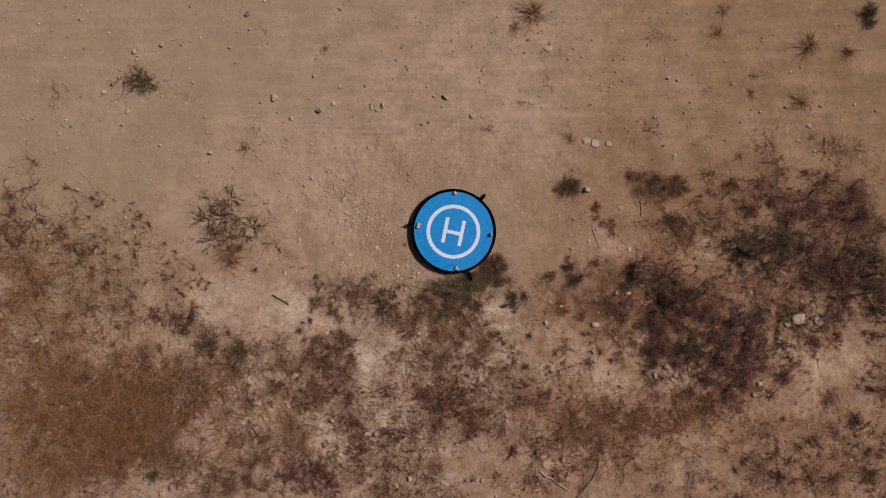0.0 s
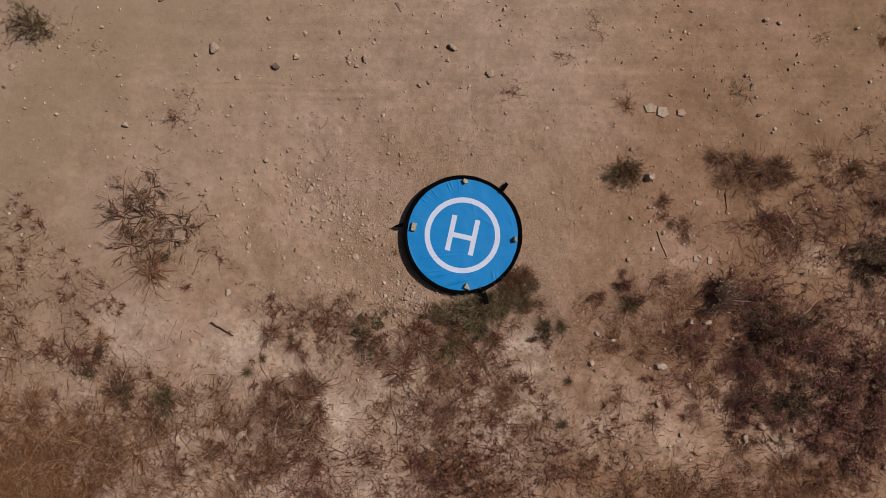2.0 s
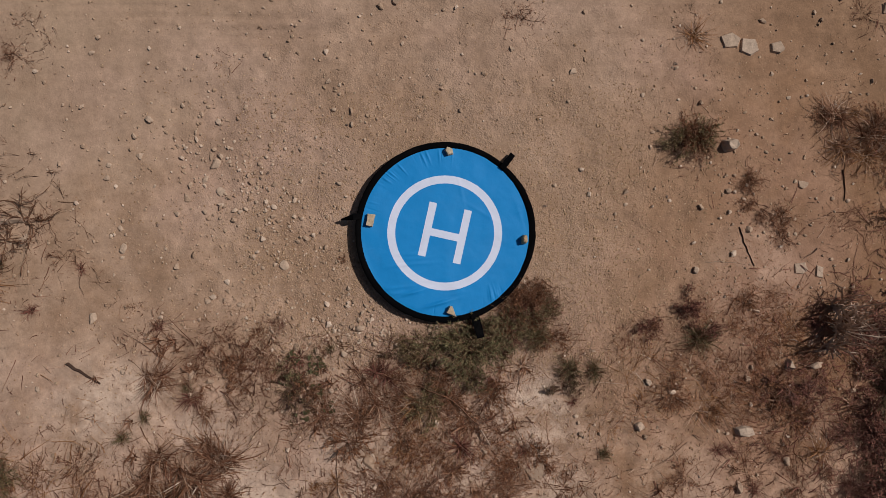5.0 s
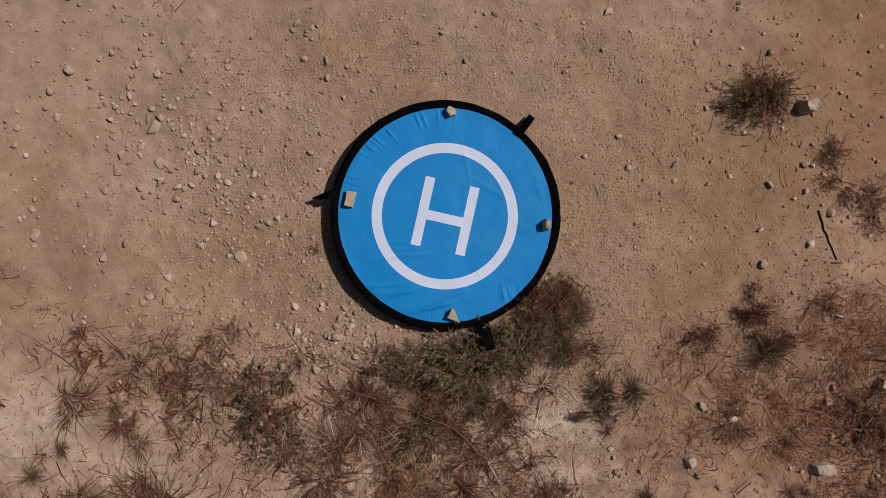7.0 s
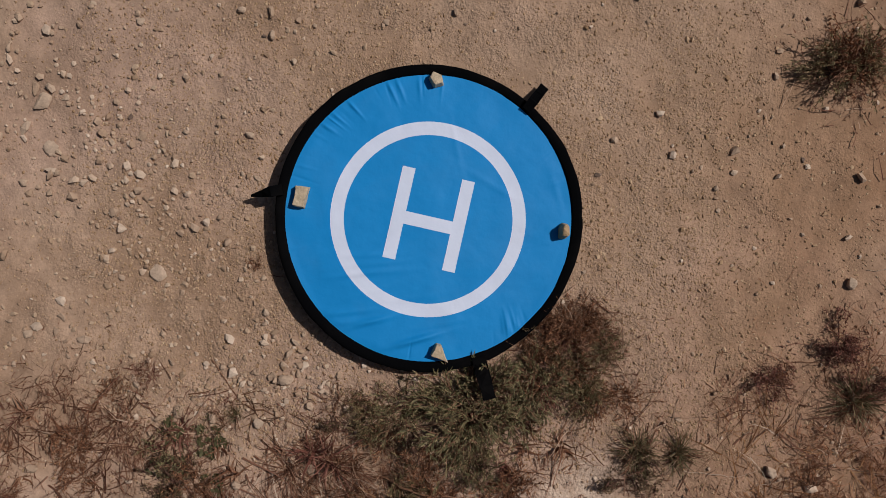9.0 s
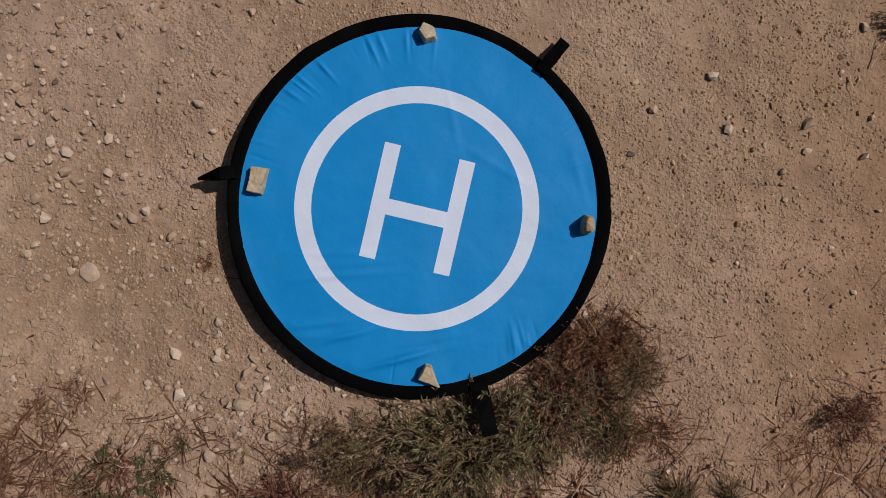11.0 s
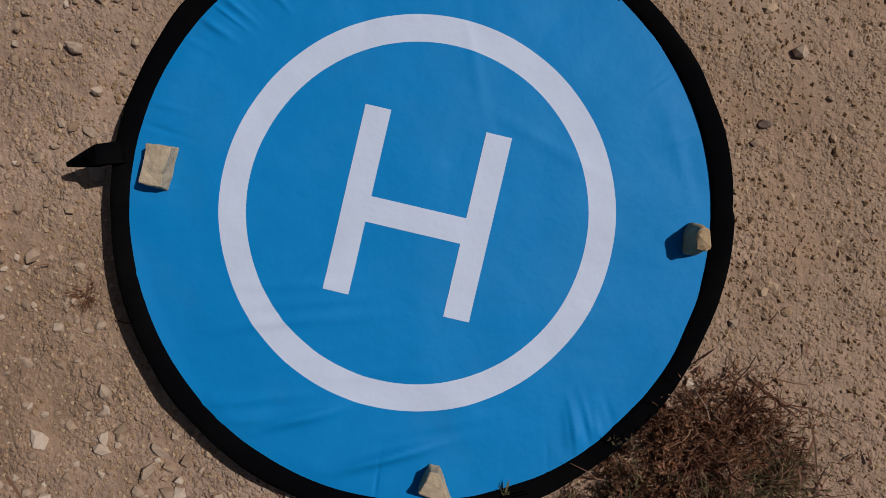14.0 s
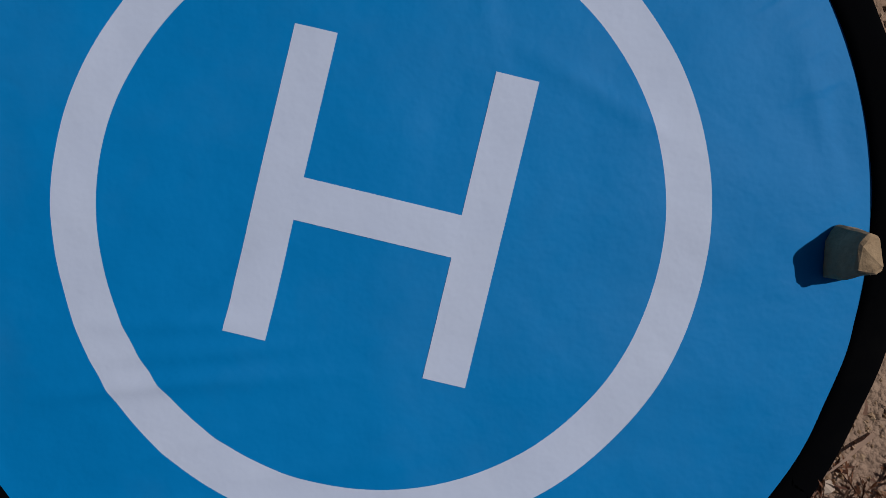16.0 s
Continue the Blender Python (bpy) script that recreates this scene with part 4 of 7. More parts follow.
stone(3.037, -1.588, 0.044, 35, 1.1)
stone(3.244, -1.619, 0.037, 310, 1.1)
stone(-0.744, 0.950, 0.020, 130, 0.75)
stone(-1.193, 0.896, 0.017, 0, 1)
stone(-1.458, 0.770, 0.030, 15, 1)
stone(-1.750, 0.761, 0.022, 195, 0.75)
stone(-1.656, 0.776, 0.012, 140, 1.1)
stone(-1.575, 0.710, 0.020, 120, 0.75)
stone(-1.702, 0.906, 0.017, 235, 1.1)
stone(-1.702, 0.889, 0.015, 295, 0.85)
stone(-1.430, 0.833, 0.022, 220, 1.1)
stone(-1.650, 0.922, 0.017, 75, 1)
stone(-1.577, 0.551, 0.017, 75, 0.75)
stone(-1.500, 0.545, 0.032, 50, 1)
stone(-1.547, 0.550, 0.015, 250, 0.85)
stone(-1.422, 0.685, 0.012, 65, 0.75)
stone(-1.287, 0.421, 0.030, 300, 0.75)
stone(-1.223, 0.488, 0.035, 315, 1)
stone(-1.264, 0.339, 0.035, 225, 1.1)
stone(-1.112, 0.377, 0.025, 90, 1)
stone(-1.124, 0.412, 0.020, 170, 1.1)
stone(-1.393, 0.300, 0.022, 335, 1.1)
stone(-1.497, 0.381, 0.022, 265, 1.1)
stone(-1.225, 0.725, 0.015, 185, 1.1)
stone(-1.238, 0.650, 0.015, 145, 0.85)
stone(-1.191, 0.706, 0.015, 310, 1)
stone(-1.074, 0.700, 0.015, 350, 1.1)
stone(-0.964, 0.752, 0.012, 50, 0.75)
stone(-0.833, 0.749, 0.017, 45, 1)
stone(-0.605, 0.760, 0.025, 110, 0.85)
stone(-0.973, 0.335, 0.032, 265, 0.75, flat=True)
stone(-0.954, 0.300, 0.042, 55, 0.75, flat=True)
stone(-1.008, 0.324, 0.020, 80, 1)
stone(-0.997, 0.235, 0.035, 245, 0.85, flat=True)
stone(-0.932, 0.187, 0.032, 210, 1.1, flat=True)
stone(-1.073, 0.161, 0.037, 110, 1, flat=True)
stone(-0.917, 0.124, 0.020, 70, 0.85)
stone(-0.998, 0.101, 0.022, 345, 1.1)
stone(-1.400, 0.247, 0.027, 60, 1)
stone(-1.580, 0.172, 0.015, 330, 0.85)
stone(-1.413, 0.153, 0.017, 325, 1)
stone(-1.337, 0.068, 0.020, 105, 0.85)
stone(-1.349, 0.038, 0.025, 295, 0.85)
stone(-1.326, 0.012, 0.015, 255, 1)
stone(-1.193, 0.050, 0.015, 90, 1.1, True)
stone(-1.461, -0.017, 0.020, 280, 0.75)
stone(-1.338, -0.046, 0.035, 245, 0.85, flat=True)
stone(-1.117, -0.124, 0.037, 250, 0.75)
stone(-0.674, -0.125, 0.035, 305, 1, flat=True)
stone(-1.381, -0.156, 0.017, 255, 1)
stone(-1.163, -0.049, 0.015, 260, 1.1)
stone(-0.705, 0.215, 0.025, 230, 1)
stone(-0.735, 0.262, 0.017, 50, 0.85, True)
stone(-0.743, -0.066, 0.015, 340, 0.85)
stone(-0.921, -0.267, 0.025, 255, 1.1)
stone(-0.991, -0.273, 0.025, 5, 1)
stone(-1.026, -0.284, 0.017, 295, 1.1)
stone(-0.908, -0.232, 0.031, 110, 0.75)
stone(-0.851, -0.286, 0.030, 10, 1.1, flat=True)
stone(-1.038, -0.296, 0.017, 135, 1.1)
stone(-1.097, -0.353, 0.017, 135, 0.75)
stone(-1.050, -0.354, 0.017, 245, 0.85)
stone(-1.143, -0.364, 0.017, 175, 0.85)
stone(-0.730, 0.068, 0.017, 310, 0.85)
stone(-0.661, -0.015, 0.015, 5, 1.1)
stone(-0.766, 0.010, 0.010, 305, 1, True)
stone(-1.031, 0.348, 0.015, 325, 0.85)
stone(-1.087, 0.547, 0.022, 295, 0.85)
stone(-1.052, 0.535, 0.012, 45, 1)
stone(-0.707, 0.496, 0.022, 0, 1.1)
stone(-0.773, 0.415, 0.015, 340, 0.75)
stone(-0.760, 0.591, 0.012, 310, 1)
stone(-0.783, 0.614, 0.012, 290, 1)
stone(-0.707, 0.438, 0.012, 320, 1.1)
stone(-0.725, 0.536, 0.010, 15, 0.75)
stone(-1.745, -0.006, 0.045, 220, 0.85, flat=True)
stone(-1.803, -0.017, 0.020, 255, 1)
stone(-1.469, -0.336, 0.040, 85, 0.75, flat=True)
stone(-1.692, -0.625, 0.025, 100, 1.1)
stone(-1.775, -0.717, 0.022, 240, 1.1)
stone(-1.670, -0.683, 0.012, 185, 0.85)
stone(-1.343, -0.560, 0.025, 5, 1)
stone(-1.366, -0.548, 0.017, 355, 1.1)
stone(-0.983, -0.604, 0.038, 0, 1)
stone(-0.596, -0.488, 0.030, 20, 1.1)
stone(-0.538, -0.485, 0.027, 280, 0.85)
stone(-0.469, -0.560, 0.015, 195, 1.1)
stone(-0.301, -0.614, 0.043, 85, 1.1)
stone(-0.131, -0.663, 0.040, 340, 1, flat=True)
stone(-0.478, -0.717, 0.030, 45, 1)
stone(-0.553, -0.769, 0.020, 200, 1)
stone(-0.357, -0.970, 0.027, 210, 1, flat=True)
stone(0.107, -0.877, 0.032, 250, 0.75)
stone(0.264, -0.886, 0.020, 325, 0.85)
stone(-0.166, -0.693, 0.025, 250, 0.85)
stone(-0.257, -0.423, 0.015, 320, 0.75)
stone(-0.315, -0.410, 0.020, 195, 0.75)
stone(-0.385, -0.386, 0.038, 145, 0.9)
stone(-0.347, -0.325, 0.030, 60, 0.9)
stone(-0.358, -0.391, 0.041, 355, 0.85)
stone(-0.432, -0.374, 0.025, 330, 1)
stone(-0.467, -0.385, 0.017, 35, 0.75)
stone(0.046, -0.539, 0.015, 70, 1.1)
stone(0.140, -0.541, 0.015, 230, 0.85)
stone(-0.111, -0.927, 0.020, 200, 1)
stone(-0.215, -0.833, 0.012, 45, 1)
stone(-0.610, -0.675, 0.017, 290, 1)
stone(-0.334, 0.922, 0.012, 105, 1.1)
stone(0.006, 0.935, 0.017, 280, 1)
stone(-0.469, 0.806, 0.012, 295, 0.85)
stone(0.075, 0.798, 0.015, 280, 0.85)
stone(0.392, 0.766, 0.015, 170, 1)
stone(0.592, 0.719, 0.022, 100, 0.75)
stone(0.544, 0.666, 0.035, 150, 1.1)
stone(0.172, 0.663, 0.025, 120, 1)
stone(0.137, 0.663, 0.012, 115, 1)
stone(0.109, 0.675, 0.015, 85, 0.85)
stone(-0.173, 0.655, 0.015, 145, 1)
stone(-0.272, 0.667, 0.012, 350, 1.1)
stone(-0.431, 0.625, 0.022, 255, 1)
stone(-0.456, 0.522, 0.022, 175, 1)
stone(-0.432, 0.587, 0.015, 255, 1)
stone(-0.403, 0.458, 0.015, 340, 0.75, True)
stone(-0.316, 0.496, 0.020, 235, 1)
stone(-0.305, 0.452, 0.012, 250, 1.1)
stone(-0.329, 0.393, 0.017, 110, 1)
stone(-0.115, 0.623, 0.012, 225, 1.1)
stone(-0.514, 0.588, 0.010, 305, 0.75)
stone(-0.496, 0.670, 0.012, 115, 1)
stone(-0.383, 0.751, 0.010, 240, 0.85)
stone(-0.231, 0.756, 0.012, 15, 0.75)
stone(-0.009, 0.622, 0.010, 220, 0.85)
stone(-0.092, 0.571, 0.012, 225, 0.75)
stone(0.071, 0.511, 0.020, 275, 0.75)
stone(0.095, 0.482, 0.010, 345, 1, True)
stone(-0.100, 0.489, 0.017, 150, 1.1)
stone(-0.421, 0.493, 0.010, 345, 1)
stone(0.461, 0.612, 0.012, 300, 0.85)
stone(0.747, 0.854, 0.015, 230, 1)
stone(0.838, 0.797, 0.015, 125, 1.1)
stone(0.915, 0.772, 0.012, 60, 0.85)
stone(0.795, 0.943, 0.015, 130, 1)
stone(0.975, 0.696, 0.020, 160, 0.85, True)
stone(0.834, 0.568, 0.020, 265, 1)
stone(1.104, 0.626, 0.015, 160, 0.75, True)
stone(1.313, 0.567, 0.010, 215, 0.85)
stone(1.378, 0.456, 0.010, 155, 0.85, True)
stone(1.155, 0.541, 0.010, 25, 1)
stone(1.687, -0.132, 0.020, 235, 0.75)
stone(0.932, 0.141, 0.017, 90, 0.85, True)
stone(0.718, 0.017, 0.012, 40, 1.1)
stone(0.712, 0.073, 0.015, 280, 1)
stone(1.188, 0.072, 0.022, 80, 1)
stone(1.250, 0.128, 0.022, 330, 0.75)
stone(1.465, 0.040, 0.020, 215, 1.1)
stone(1.531, 0.016, 0.020, 145, 0.75)
stone(1.047, -0.166, 0.030, 250, 1.1)
stone(1.503, 0.188, 0.040, 310, 1, flat=True)
stone(1.533, 0.129, 0.015, 345, 0.75)
stone(0.843, -0.632, 0.042, 325, 1.1)
stone(1.255, -0.624, 0.030, 255, 1.1)
stone(0.800, -0.817, 0.040, 105, 1.1)
stone(0.558, -0.844, 0.025, 245, 1.1)
stone(1.194, -0.724, 0.017, 25, 0.75)
stone(0.569, -0.856, 0.017, 285, 0.85)
stone(1.677, -0.743, 0.020, 75, 0.85)
stone(1.786, -0.580, 0.020, 45, 1.1)
stone(1.643, -0.672, 0.015, 195, 1.1)
stone(0.512, -0.750, 0.015, 5, 1)
stone(0.358, -0.853, 0.022, 65, 1)
stone(0.894, -0.310, 0.010, 140, 0.85, True)
stone(0.685, -0.166, 0.012, 15, 0.85)
stone(0.654, 0.116, 0.012, 270, 0.75)
stone(1.126, -0.547, 0.015, 215, 1.1)
stone(1.403, -0.903, 0.017, 30, 1.1)
stone(1.455, -0.599, 0.015, 150, 0.75)
stone(-0.857, 0.489, 0.018, 305, 0.85)
stone(-0.904, 0.482, 0.015, 355, 0.75)
stone(-0.381, 0.458, 0.025, 85, 0.75)
stone(-0.898, 0.310, 0.020, 30, 0.85, flat=True)
stone(-0.439, 0.213, 0.025, 345, 0.75)
stone(-0.597, 0.222, 0.015, 330, 1)
stone(-0.633, 0.011, 0.010, 335, 0.85)
stone(-1.027, -0.347, 0.016, 85, 1)
stone(-0.890, -0.327, 0.015, 310, 0.75)
stone(-0.732, -0.384, 0.016, 80, 0.75)
stone(-0.664, -0.409, 0.012, 155, 0.75)
stone(-0.404, -0.224, 0.021, 295, 0.85)
stone(-0.408, -0.253, 0.015, 30, 0.85)
stone(-0.429, -0.256, 0.013, 240, 1)
stone(-0.590, -0.251, 0.012, 250, 0.85)
stone(-0.330, -0.299, 0.029, 325, 0.75)
stone(-0.326, -0.377, 0.026, 95, 0.85)
stone(-0.368, -0.412, 0.012, 110, 1.1)
stone(-0.446, -0.400, 0.015, 125, 1)
stone(-0.425, -0.498, 0.029, 215, 1.1)
stone(-0.620, -0.469, 0.029, 90, 1.1, flat=True)
stone(-0.685, -0.485, 0.015, 80, 1.1)
stone(-0.905, -0.547, 0.018, 200, 1)
stone(-0.154, -0.359, 0.012, 60, 0.75)
stone(-0.195, -0.345, 0.013, 300, 1)
stone(0.420, 0.109, 0.021, 180, 0.9, True)
stone(0.676, 0.125, 0.012, 265, 0.85)
stone(0.738, 0.041, 0.010, 350, 0.75)
stone(0.744, -0.021, 0.009, 15, 0.85)
stone(0.604, -0.180, 0.013, 135, 0.85)
stone(0.672, -0.340, 0.012, 250, 0.75)
stone(0.795, 0.201, 0.009, 85, 0.75)
stone(0.120, -0.639, 0.012, 165, 1.1)
stone(0.614, -0.499, 0.020, 345, 0.75, flat=True)
stone(0.450, -0.275, 0.010, 140, 0.85)
stone(0.776, -0.310, 0.009, 200, 0.75)
stone(-0.709, -0.082, 0.013, 125, 0.75)
stone(-0.792, -0.125, 0.013, 85, 0.85)
stone(-0.792, -0.157, 0.012, 55, 1.1)
stone(-0.922, -0.124, 0.010, 185, 0.85)
stone(-0.500, 0.293, 0.012, 100, 1)
stone(-0.475, 0.254, 0.012, 175, 0.75)
stone(-0.438, 0.272, 0.009, 260, 1.1)
stone(-0.589, 0.294, 0.012, 20, 1.1)
stone(-0.314, 0.295, 0.009, 190, 0.75)
stone(-0.987, 0.365, 0.007, 170, 0.75)
stone(-0.585, 0.038, 0.012, 135, 1.1)
stone(-0.481, 0.058, 0.013, 210, 1)
stone(-0.461, 0.058, 0.010, 340, 1.1)
stone(-0.419, 0.106, 0.020, 335, 0.85, flat=True)
stone(-0.412, 0.058, 0.023, 275, 0.85, flat=True)
stone(-0.557, -0.003, 0.009, 105, 1.1)
stone(-0.409, 0.507, 0.012, 290, 1)
stone(-0.375, 0.424, 0.007, 245, 1.1)
stone(0.922, 0.269, 0.007, 160, 0.85)
stone(0.449, 0.405, 0.007, 300, 1.1)
stone(0.646, -0.118, 0.009, 120, 1.1)
stone(0.750, -0.119, 0.009, 215, 1)
stone(-1.003, 0.000, 0.010, 45, 0.85)
stone(-0.642, -0.230, 0.013, 235, 1.1)
stone(-0.511, -0.190, 0.018, 140, 0.85, flat=True)
stone(-0.538, -0.204, 0.015, 195, 0.85)
stone(-0.353, -0.212, 0.010, 340, 1)
stone(-0.278, -0.323, 0.012, 60, 0.75)
stone(1.025, -0.566, 0.012, 15, 0.85)
stone(-0.441, -0.053, 0.009, 200, 0.75)
stone(-0.759, -0.243, 0.010, 200, 1)
broken_stone(1.190, 0.354, [(-0.033, -0.0047), (-0.0189, -0.0283), (0.0142, -0.0283), (0.033, -0.0047), (0.0212, 0.0283), (-0.0283, 0.0212)], 0.044, 0.68, 0.0094, -0.0024, 20, "blocky pale stone beside the green shrub")
broken_stone(1.206, 0.790, [(-0.0284, -0.0318), (0.0318, -0.0284), (0.0461, 0.0106), (0.0071, 0.0390), (-0.0461, 0.0213)], 0.014, 0.85, 0.0000, 0.0000, 21, "flat pale slab bedded in dirt")
broken_stone(1.284, 0.766, [(-0.0390, -0.0213), (0.0071, -0.0425), (0.0425, -0.0177), (0.0284, 0.0318), (-0.0318, 0.0390)], 0.016, 0.85, 0.0000, 0.0000, 22, "flat pale slab bedded in dirt")
broken_stone(1.404, 0.762, [(-0.0284, -0.0213), (0.0106, -0.0284), (0.0354, -0.0071), (0.0141, 0.0284), (-0.0318, 0.0177)], 0.016, 0.8, 0.0000, 0.0000, 23, "flat pale slab bedded in dirt")
broken_stone(1.235, -0.842, [(-0.033, -0.0189), (0.0094, -0.026), (0.0448, -0.0142), (0.0354, 0.0189), (-0.0047, 0.026), (-0.0425, 0.0142)], 0.03, 0.75, 0.0071, 0.0000, 24, "rounded pale stone among dry stems")
broken_stone(1.427, -0.570, [(-0.0236, -0.0212), (0.0165, -0.026), (0.0212, -0.0189), (-0.0047, 0.033)], 0.034, 0.55, 0.0071, 0.0071, 25, "pale triangular stone beside the scrub")
broken_stone(1.490, -0.165, [(-0.028, -0.022), (0.007, -0.027), (0.032, -0.009), (0.018, 0.027), (-0.032, 0.021)], 0.009, 0.85, 0.0000, 0.0000, 26, "flat pale slab bedded in dirt")
broken_stone(1.568, -0.180, [(-0.018, -0.024), (0.012, -0.030), (0.018, 0.018), (-0.015, 0.030)], 0.010, 0.8, 0.0000, 0.0000, 27, "flat pale slab bedded in dirt")
broken_stone(-0.333, -0.952, [(-0.0425, -0.0212), (0.0142, -0.0236), (0.0354, 0.0094), (0.0236, 0.0425), (-0.0094, 0.0236), (-0.0519, 0.0142)], 0.01, 0.9, 0.0000, 0.0000, 28, "pale slab bedded in dirt among litter")
broken_stone(0.800, -0.817, [(-0.0212, -0.0142), (0.0071, -0.0165), (0.026, -0.0024), (0.0118, 0.0189), (-0.0236, 0.0118)], 0.016, 0.75, 0.0047, 0.0000, 29, "rounded pale stone among dry stems")


# ---- gravel and crumbs ----
ICO = np.array([(0, 1, 1.618), (0, 1, -1.618), (0, -1, 1.618), (0, -1, -1.618), (1, 1.618, 0), (1, -1.618, 0), (-1, 1.618, 0), (-1, -1.618, 0), (1.618, 0, 1), (1.618, 0, -1), (-1.618, 0, 1), (-1.618, 0, -1)]) / 1.902
ICO_F = np.array([(0, 2, 8), (0, 8, 4), (0, 4, 6), (0, 6, 10), (0, 10, 2), (3, 1, 9), (3, 9, 5), (3, 5, 7), (3, 7, 11), (3, 11, 1), (8, 2, 5), (8, 5, 9), (8, 9, 4), (4, 9, 1), (4, 1, 6), (6, 1, 11), (6, 11, 10), (10, 11, 7), (10, 7, 2), (2, 7, 5)])
OCT = np.array([(1, 0, 0), (-1, 0, 0), (0, 1, 0), (0, -1, 0), (0, 0, 1), (0, 0, -1)], float)
OCT_F = np.array([(0, 2, 4), (2, 1, 4), (1, 3, 4), (3, 0, 4), (2, 0, 5), (1, 2, 5), (3, 1, 5), (0, 3, 5)])


def pebbles(name, seed, xy, size, shape, faces_of, material, label, rise=0.22):
    """Many small stones in one mesh."""
    rng = np.random.default_rng(seed)
    n, k = len(xy), len(shape)
    v = shape[None] * rng.uniform(0.58, 1.3, (n, k, 1)) * rng.uniform(0.55, 1.0, (n, 1, 3)) * (1, 1, 0.7)
    a = rng.uniform(0, 2 * math.pi, n)
    c, s = np.cos(a)[:, None], np.sin(a)[:, None]
    x, y = v[..., 0] * c - v[..., 1] * s, v[..., 0] * s + v[..., 1] * c
    half = size[:, None] / 2
    z0 = ground_height(xy[:, 0], xy[:, 1])[:, None]
    out = np.stack([x * half + xy[:, :1], y * half + xy[:, 1:], v[..., 2] * half + z0 + half * rise], -1)
    f = (faces_of[None] + (np.arange(n) * k)[:, None, None]).reshape(-1, 3)
    ob = new(name, as_mesh(name, out.reshape(-1, 3), f, material))
    return tagged(ob, label, "gravel", kind="stuff")


def off_pad(xy):
    return xy[np.hypot(xy[:, 0], xy[:, 1]) > 0.34]


def spread(rng, n, cx, cy, sx, sy):
    return off_pad(np.stack([rng.normal(cx, sx, n), rng.normal(cy, sy, n)], 1))


rng = np.random.default_rng(3)
wide = off_pad(np.stack([rng.uniform(-4.4, 4.4, 15000), rng.uniform(-2.9, 3.0, 15000)], 1))
keep = value_noise(wide[:, 0], wide[:, 1], 0.45, 31) + 0.6 * value_noise(wide[:, 0], wide[:, 1], 0.16, 34) + rng.uniform(-0.9, 0.9, len(wide)) > 0.1
wide = np.concatenate([wide[keep], spread(rng, 1700, -0.78, 0.0, 0.5, 0.40), spread(rng, 750, -0.45, -0.42, 0.32, 0.10), spread(rng, 900, 0.9, 0.1, 0.5, 0.4)])
by_pad = (np.hypot(wide[:, 0], wide[:, 1]) < 1.1) & (wide[:, 0] > 0.1)
size = (0.006 + 0.017 * rng.power(0.5, len(wide)) ** 2.2) * np.where(by_pad, 0.8, 1.0)
pebbles("gravel", 61, wide[~by_pad], size[~by_pad], ICO, ICO_F, GRAVEL, "loose tan gravel scattered over dirt")
pebbles("gravel", 66, wide[by_pad], size[by_pad], ICO, ICO_F, CLODS, "brown gravel bedded in the dirt round the pad", 0.10)
lumps = off_pad(np.stack([rng.uniform(-4.3, 4.3, 6500), rng.uniform(-2.6, 2.9, 6500)], 1))
keep = value_noise(lumps[:, 0], lumps[:, 1], 0.7, 33) + rng.uniform(-1, 1, len(lumps)) > 0.0
lumps = np.concatenate([lumps[keep], spread(rng, 130, -0.8, 0.0, 0.5, 0.35), spread(rng, 90, -0.78, 0.22, 0.12, 0.10), spread(rng, 80, -0.66, 0.05, 0.10, 0.10), spread(rng, 60, -0.95, 0.35, 0.10, 0.08), spread(rng, 170, -0.42, -0.42, 0.22, 0.08), spread(rng, 40, 0.85, 0.05, 0.3, 0.3)])
size = 0.013 + 0.022 * rng.power(0.55, len(lumps)) ** 2.4
near = np.hypot(lumps[:, 0], lumps[:, 1]) < 1.0
pebbles("pebble_scatter", 63, lumps[~near], size[~near], ICO, ICO_F, PALE_GRAVEL, "scattered pale pebbles on bare dirt", 0.35)
pebbles("pebble_scatter", 65, lumps[near], size[near] * 0.95, ICO, ICO_F, PALE_GRAVEL, "loose tan pebbles on dirt round the pad", 0.35)
clods = np.concatenate([spread(rng, 2500, x, y, 1.1, 0.35) for x, y in ((-2.2, -1.0), (-0.7, -0.9), (0.9, -0.8), (2.2, -0.9))])
pebbles("dirt_clods", 64, clods, 0.005 + 0.010 * rng.power(0.5, len(clods)) ** 2, OCT, OCT_F, CLODS, "small clods of dry brown dirt")
crumbs = off_pad(np.stack([rng.uniform(-1.45, 1.45, 15000), rng.uniform(-0.95, 0.95, 15000)], 1))
keep = value_noise(crumbs[:, 0], crumbs[:, 1], 0.11, 32) + rng.uniform(-1.2, 1.2, len(crumbs)) > -0.1
close = off_pad(np.stack([rng.uniform(-0.85, 0.85, 40000), rng.uniform(-0.6, 0.6, 40000)], 1))
thick = value_noise(0.8 * close[:, 0] + 0.6 * close[:, 1], 0.8 * close[:, 1] - 0.6 * close[:, 0], 0.13, 36) + 0.5 * value_noise(close[:, 1], close[:, 0], 0.045, 37)
crumbs = np.concatenate([crumbs[keep], close[thick + rng.uniform(-0.7, 0.7, len(close)) > -0.35]])
crumbs = np.concatenate([crumbs, spread(rng, 6000, 0.85, 0.0, 0.35, 0.4), spread(rng, 3500, 0.75, -0.6, 0.4, 0.22), spread(rng, 3500, -0.7, 0.0, 0.4, 0.4)])
pebbles("dirt_crumbs", 62, crumbs, 0.0042 + 0.0075 * rng.power(0.5, len(crumbs)) ** 2.0, OCT, OCT_F, CLODS, "fine crumbs of dry dirt", 0.06)


